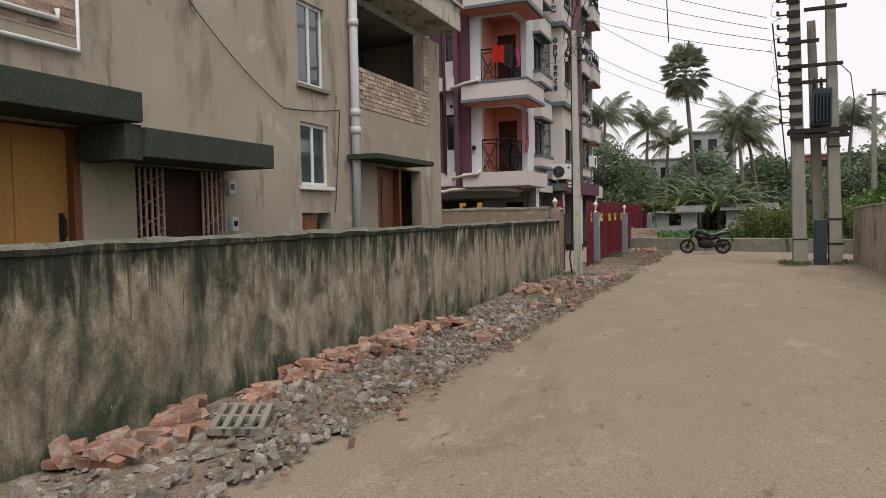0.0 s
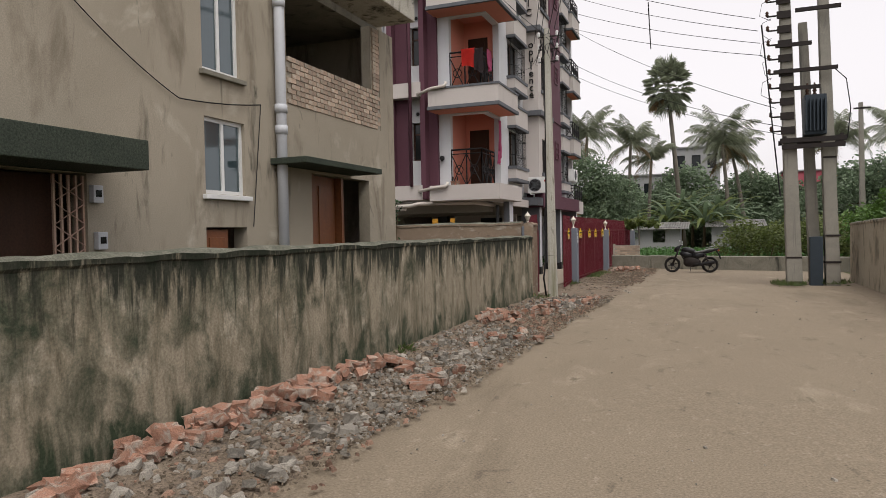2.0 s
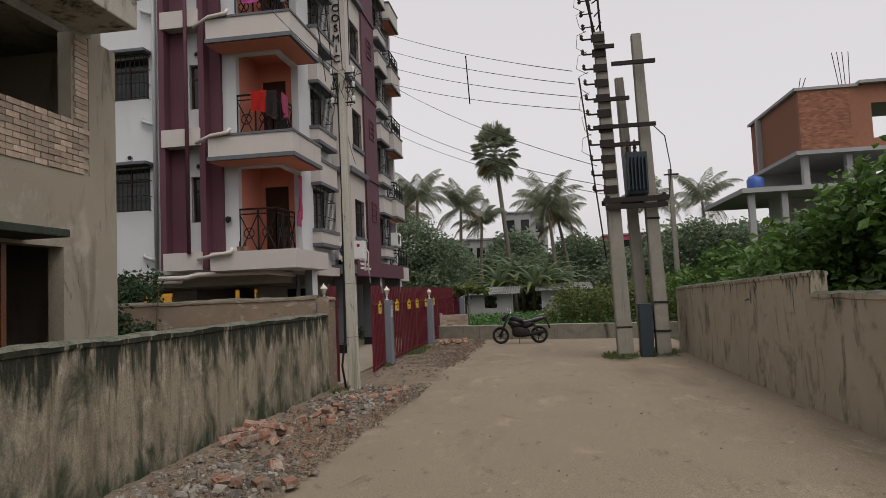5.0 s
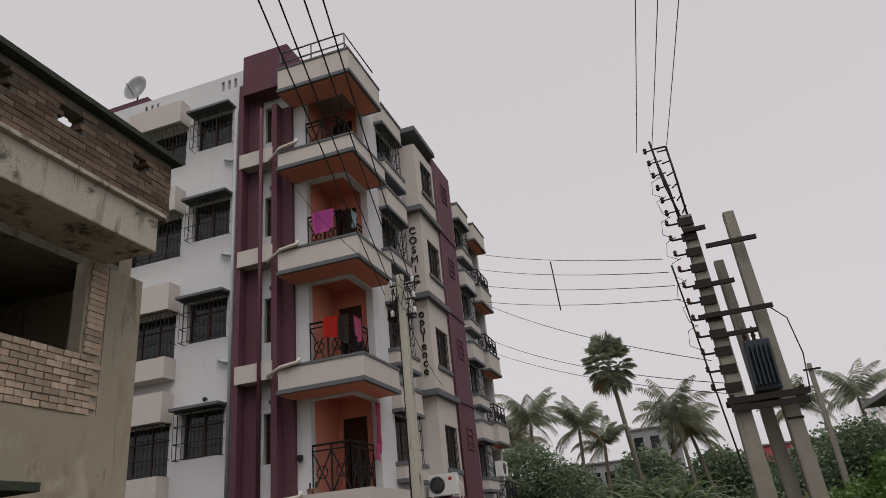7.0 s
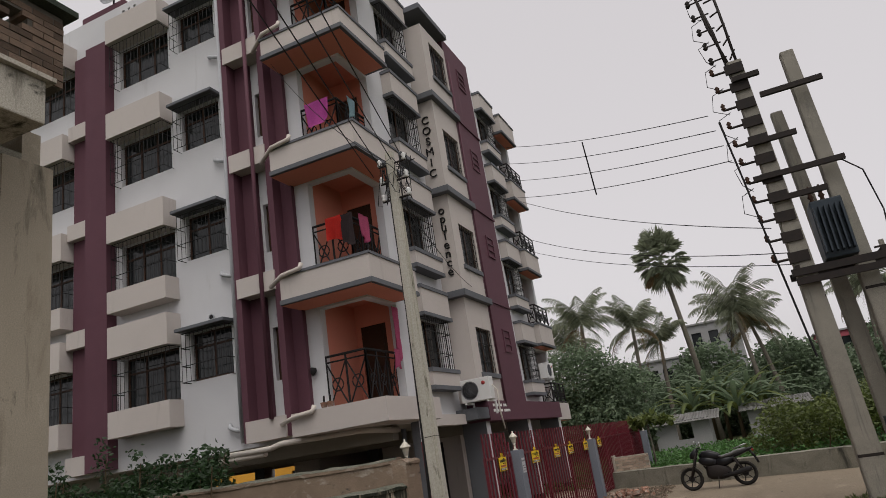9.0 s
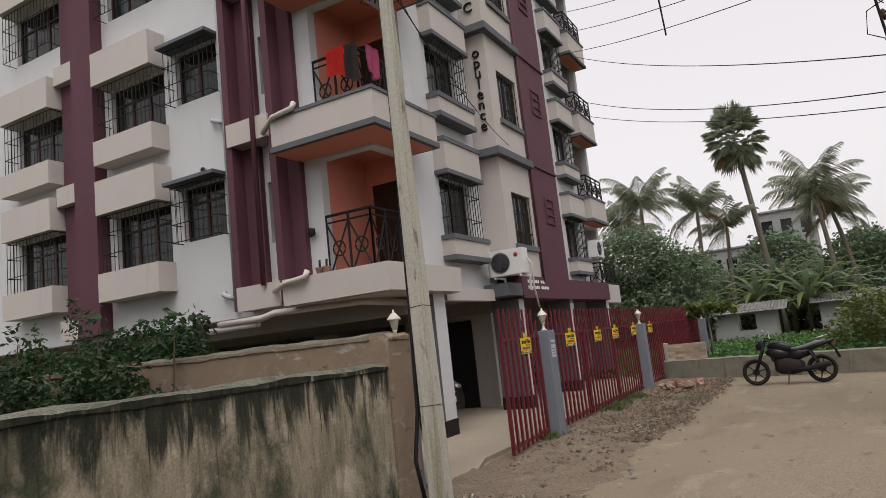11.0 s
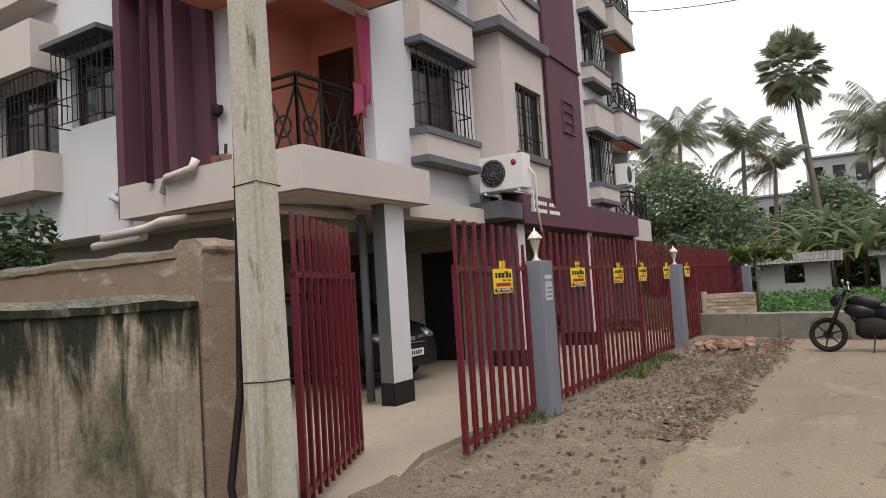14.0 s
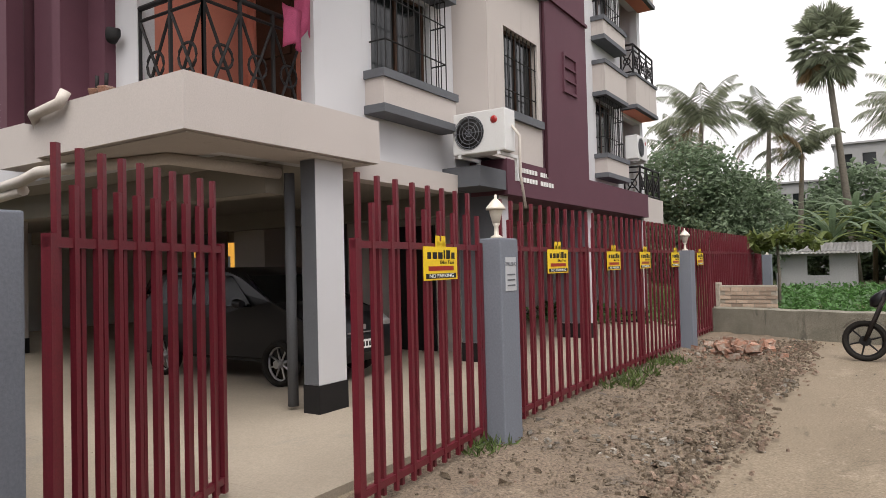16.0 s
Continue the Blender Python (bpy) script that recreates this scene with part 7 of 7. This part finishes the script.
# low brick kerb block at the end of the fence
kb = thing("brick_stub_wall", "short pale brick stub wall with a missing corner", "wall", (-3.4, 28.1, 0))
bm = bmesh.new()
bx(bm, -0.5, 0, -0.05, 0.6, 0.22, 0.96)
bx(bm, -0.62, -0.04, -0.05, -0.44, 0.24, 1.02, 0.02)
core = part("core", bm, M_MORTAR, kb)
for r in range(11):
    for c in range(5):
        a = -0.44 + c * 0.215 + (0.1 if r % 2 else 0)
        if a + 0.2 < 0.66:
            ob = new("brick", loose_brick(M_BRICKW, 0.2, 0.03, 0.07, 3))
            ob.location = (a + 0.1, -0.004, 0.06 + r * 0.083)
            ob.parent = kb

# ---- pale bricks in the house infill ----
for r in range(9):
    z = 3.64 + r * 0.078
    for c in range(14):
        y = 6.12 + c * 0.225 + (0.11 if r % 2 else 0)
        if y + 0.21 < 9.17:
            ob = new("brick", loose_brick(M_BRICKW, 0.03, 0.212, 0.066, (r * 5 + c) % 4, 0.05))
            ob.location = (HX + 0.0 + random.uniform(-0.004, 0.006), y + 0.106, z)
            ob.parent = infill
            ob.matrix_parent_inverse = Matrix.Identity(4)
for r in range(15):
    z = 4.36 + r * 0.076
    ob = new("brick", loose_brick(M_BRICKW, 0.03, 0.27 if r % 2 else 0.24, 0.066, r % 4, 0.05))
    ob.location = (HX + random.uniform(-0.004, 0.006), 8.99, z)
    ob.parent = infill

# ---- rubble: broken bricks and grit along the verge ----
rnd = random.Random(17)
piles = [(-3.8, -1.1, 0.25, 0.35, 18), (-3.72, -0.3, 0.2, 0.35, 18), (-3.75, 0.6, 0.14, 0.3, 7), (-3.8, 1.4, 0.14, 0.35, 16), (-3.74, 2.1, 0.18, 0.4, 26), (-3.72, 2.9, 0.18, 0.45, 28),
         (-3.66, 3.7, 0.2, 0.45, 26), (-3.6, 4.7, 0.2, 0.5, 24), (-2.75, 4.3, 0.25, 0.4, 10), (-3.55, 9.4, 0.28, 0.5, 34), (-2.8, 7.3, 0.35, 0.6, 7), (-3.1, 10.7, 0.3, 0.6, 14), (-3.0, 24.8, 0.45, 0.6, 50), (-2.7, 12.8, 0.45, 0.6, 8)]
for cx, cy, sx, sy, n in piles:
    for k in range(n):
        x, y = cx + rnd.gauss(0, sx * 0.55), cy + rnd.gauss(0, sy * 0.6)
        x = max(x, -3.86)
        l = rnd.choice((0.24, 0.2, 0.14, 0.11, 0.17))
        me = loose_brick(M_BRICKR, l, 0.115, 0.075, rnd.randrange(7), 0.14)
        layer = 0 if k < n * 0.6 else 1 if n > 12 else 0
        flat = rnd.random() < 0.55
        ob = new("brick", me)
        ob.location = (x, y, 0.075 + layer * 0.075 + rnd.uniform(0, 0.012))
        ob.rotation_euler = (rnd.uniform(-0.25, 0.25) if flat else rnd.uniform(0, 3), rnd.uniform(-0.25, 0.25), rnd.uniform(0, 6.28))
        tagged(ob, "broken red brick lying in roadside rubble", "brick", "rubble bricks")
# perforated concrete block among the bricks
gb = thing("vent_block", "grey perforated concrete vent block lying on the ground", "block", (-3.32, -0.1, 0.10))
gb.rotation_euler = (0.08, 0.05, 0.5)
for i in range(5):
    block("rib", M_SLAB, gb, -0.2 + i * 0.09, -0.28, -0.03, -0.155 + i * 0.09, 0.28, 0.03, bevel=0.004)
for yy in (-0.28, -0.02, 0.24):
    block("cross_rib", M_SLAB, gb, -0.154, yy, -0.028, 0.159, yy + 0.04, 0.028)


def stones(name, label, spots, mat, seed, smin, smax):
    """Loose angular stones as one mesh."""
    r_ = np.random.RandomState(seed)
    V, F = [], []
    base = np.array([(-1, -1, -1), (1, -1, -1), (1, 1, -1), (-1, 1, -1), (-0.7, -0.7, 1), (0.8, -0.6, 1), (0.6, 0.8, 1), (-0.8, 0.6, 1)], float)
    quads = ((3, 2, 1, 0), (4, 5, 6, 7), (0, 1, 5, 4), (1, 2, 6, 5), (2, 3, 7, 6), (3, 0, 4, 7))
    for x, y, z in spots:
        s = r_.uniform(smin, smax) * (0.6 + r_.rand() ** 3)
        a = r_.uniform(0, 6.28)
        p = base * (1 + r_.uniform(-0.3, 0.3, (8, 3))) * np.array([s, s * r_.uniform(0.5, 0.9), s * r_.uniform(0.3, 0.6)])
        R = np.array([[math.cos(a), -math.sin(a), 0], [math.sin(a), math.cos(a), 0], [r_.uniform(-0.3, 0.3), r_.uniform(-0.3, 0.3), 1]])
        b = len(V)
        V += (p @ R.T + np.array([x, y, z])).tolist()
        F += [tuple(b + q for q in f) for f in quads]
    me = bpy.data.meshes.new(name)
    me.from_pydata(V, [], F)
    me.materials.append(mat)
    return tagged(new(name, me), label, "rubble", kind="stuff")


M_STONE = material("grey_rubble_stone", (0.33, 0.30, 0.26), (0.22, 0.20, 0.17), 0.95, 9, 0.8, 90, 0.25, 0.4, island=0.5)
M_CHIP = material("red_brick_chips", (0.28, 0.165, 0.12), (0.22, 0.15, 0.11), 0.95, 9, 0.8, 90, 0.25, 0.4, island=0.5)
r_ = np.random.RandomState(9)
sp, sp2 = [], []
for _ in range(8000):
    y = r_.uniform(-8, 27)
    e = verge_edge(y) + 0.1
    x = -3.95 + (e + 3.95) * r_.rand() ** 0.8
    dense = noise.noise((x * 0.9, y * 0.5, 12)) > (-0.05 if y < 14 else 0.08)
    if 14.3 < y < 18.2 and x < -2.9:
        continue
    if dense and (y < 14 or r_.rand() < 0.35):
        sp.append((x, y, 0.05))
for _ in range(1700):
    y = r_.choice((r_.normal(2.5, 2.5), r_.normal(12.0, 1.0), r_.normal(9.3, 1.0), r_.normal(24.8, 0.9), r_.normal(12.3, 0.8)))
    x = -3.9 + 1.7 * r_.rand() ** 0.8
    if 14.3 < y < 18.2 and x < -2.9:
        continue
    sp2.append((x, y, 0.055))
stones("grit", "grey broken stone and mortar grit along the wall", sp, M_STONE, 3, 0.008, 0.034)
stones("brick_chips", "red brick chips strewn along the verge", sp2, M_CHIP, 4, 0.010, 0.034)
ridge = [(-2.3 + 0.13 * r_.randn() + 0.1 * math.sin(y * 1.7), y, 0.05) for y in r_.uniform(17.5, 26.5, 900)]
ridge += [(r_.uniform(-3.7, -2.1), y, 0.045) for y in r_.uniform(15.5, 26, 900)]
M_CLOD = material("brown_soil_clods", (0.21, 0.165, 0.12), (0.15, 0.12, 0.09), 0.97, 9, 0.8, 90, 0.3, 0.4, island=0.45)
stones("clods", "brown soil clods along the verge edge", ridge, M_CLOD, 6, 0.008, 0.032)
M_LITTER = material("dark_litter", (0.09, 0.08, 0.075), (0.14, 0.11, 0.10), 0.7, 9, 0.8, 90, 0.3, 0.2, island=0.6)
stones("litter", "dark scraps of litter among the rubble", [(-3.0 + 0.45 * r_.randn(), 12.4 + 0.7 * r_.randn(), 0.075) for _ in range(110)], M_LITTER, 7, 0.010, 0.034)
wrap = cloth("plastic_wrapper", "crumpled pale yellow plastic wrapper at a pole foot", -3.25, 14.15, 0.12, 0.14, 0.06, "x", M_CREAM, 3)
tagged(wrap, category="litter", group="litter on the verge")
fine = [(-3.9 + (verge_edge(y) + 4.0) * r_.rand() ** 0.7, y, 0.052 + 0.02 * r_.rand()) for y in r_.uniform(0, 26.5, 15000) if not 14.3 < y < 17.4]
M_CLOD2 = material("pinkish_soil_lumps", (0.26, 0.19, 0.145), (0.20, 0.145, 0.11), 0.97, 9, 0.8, 90, 0.3, 0.4, island=0.35)
r3 = np.random.RandomState(41)
lumps = [(-3.85 + 1.35 * r3.rand() ** 0.7, y, 0.06 + 0.02 * r3.rand()) for y in np.concatenate([r3.uniform(-3, 8.5, 750), r3.normal(12.0, 0.9, 220)])]
stones("rubble_stones", "grey and brown broken mortar lumps along the wall", lumps, M_STONE, 42, 0.022, 0.055)
clumps = [(-2.2 + 0.16 * r3.randn() + 0.12 * math.sin(y * 1.7), y, 0.055) for y in r3.uniform(17.5, 26.5, 420)] + [(r3.uniform(-3.5, -2.3), y, 0.045) for y in r3.uniform(15.2, 25, 160)]
stones("soil_lumps", "pinkish brown soil lumps and brick crumbs along the verge", clumps, M_CLOD2, 43, 0.012, 0.032)
stones("fine_grit", "fine brown grit and crumbs over the verge", fine, M_CLOD, 12, 0.004, 0.016)
pb = [(r_.uniform(-2.6, 3.6), r_.uniform(-6, 26), 0.012) for _ in range(420)]
stones("pebbles", "small pebbles scattered over the sandy lane", pb, M_STONE, 5, 0.004, 0.013)
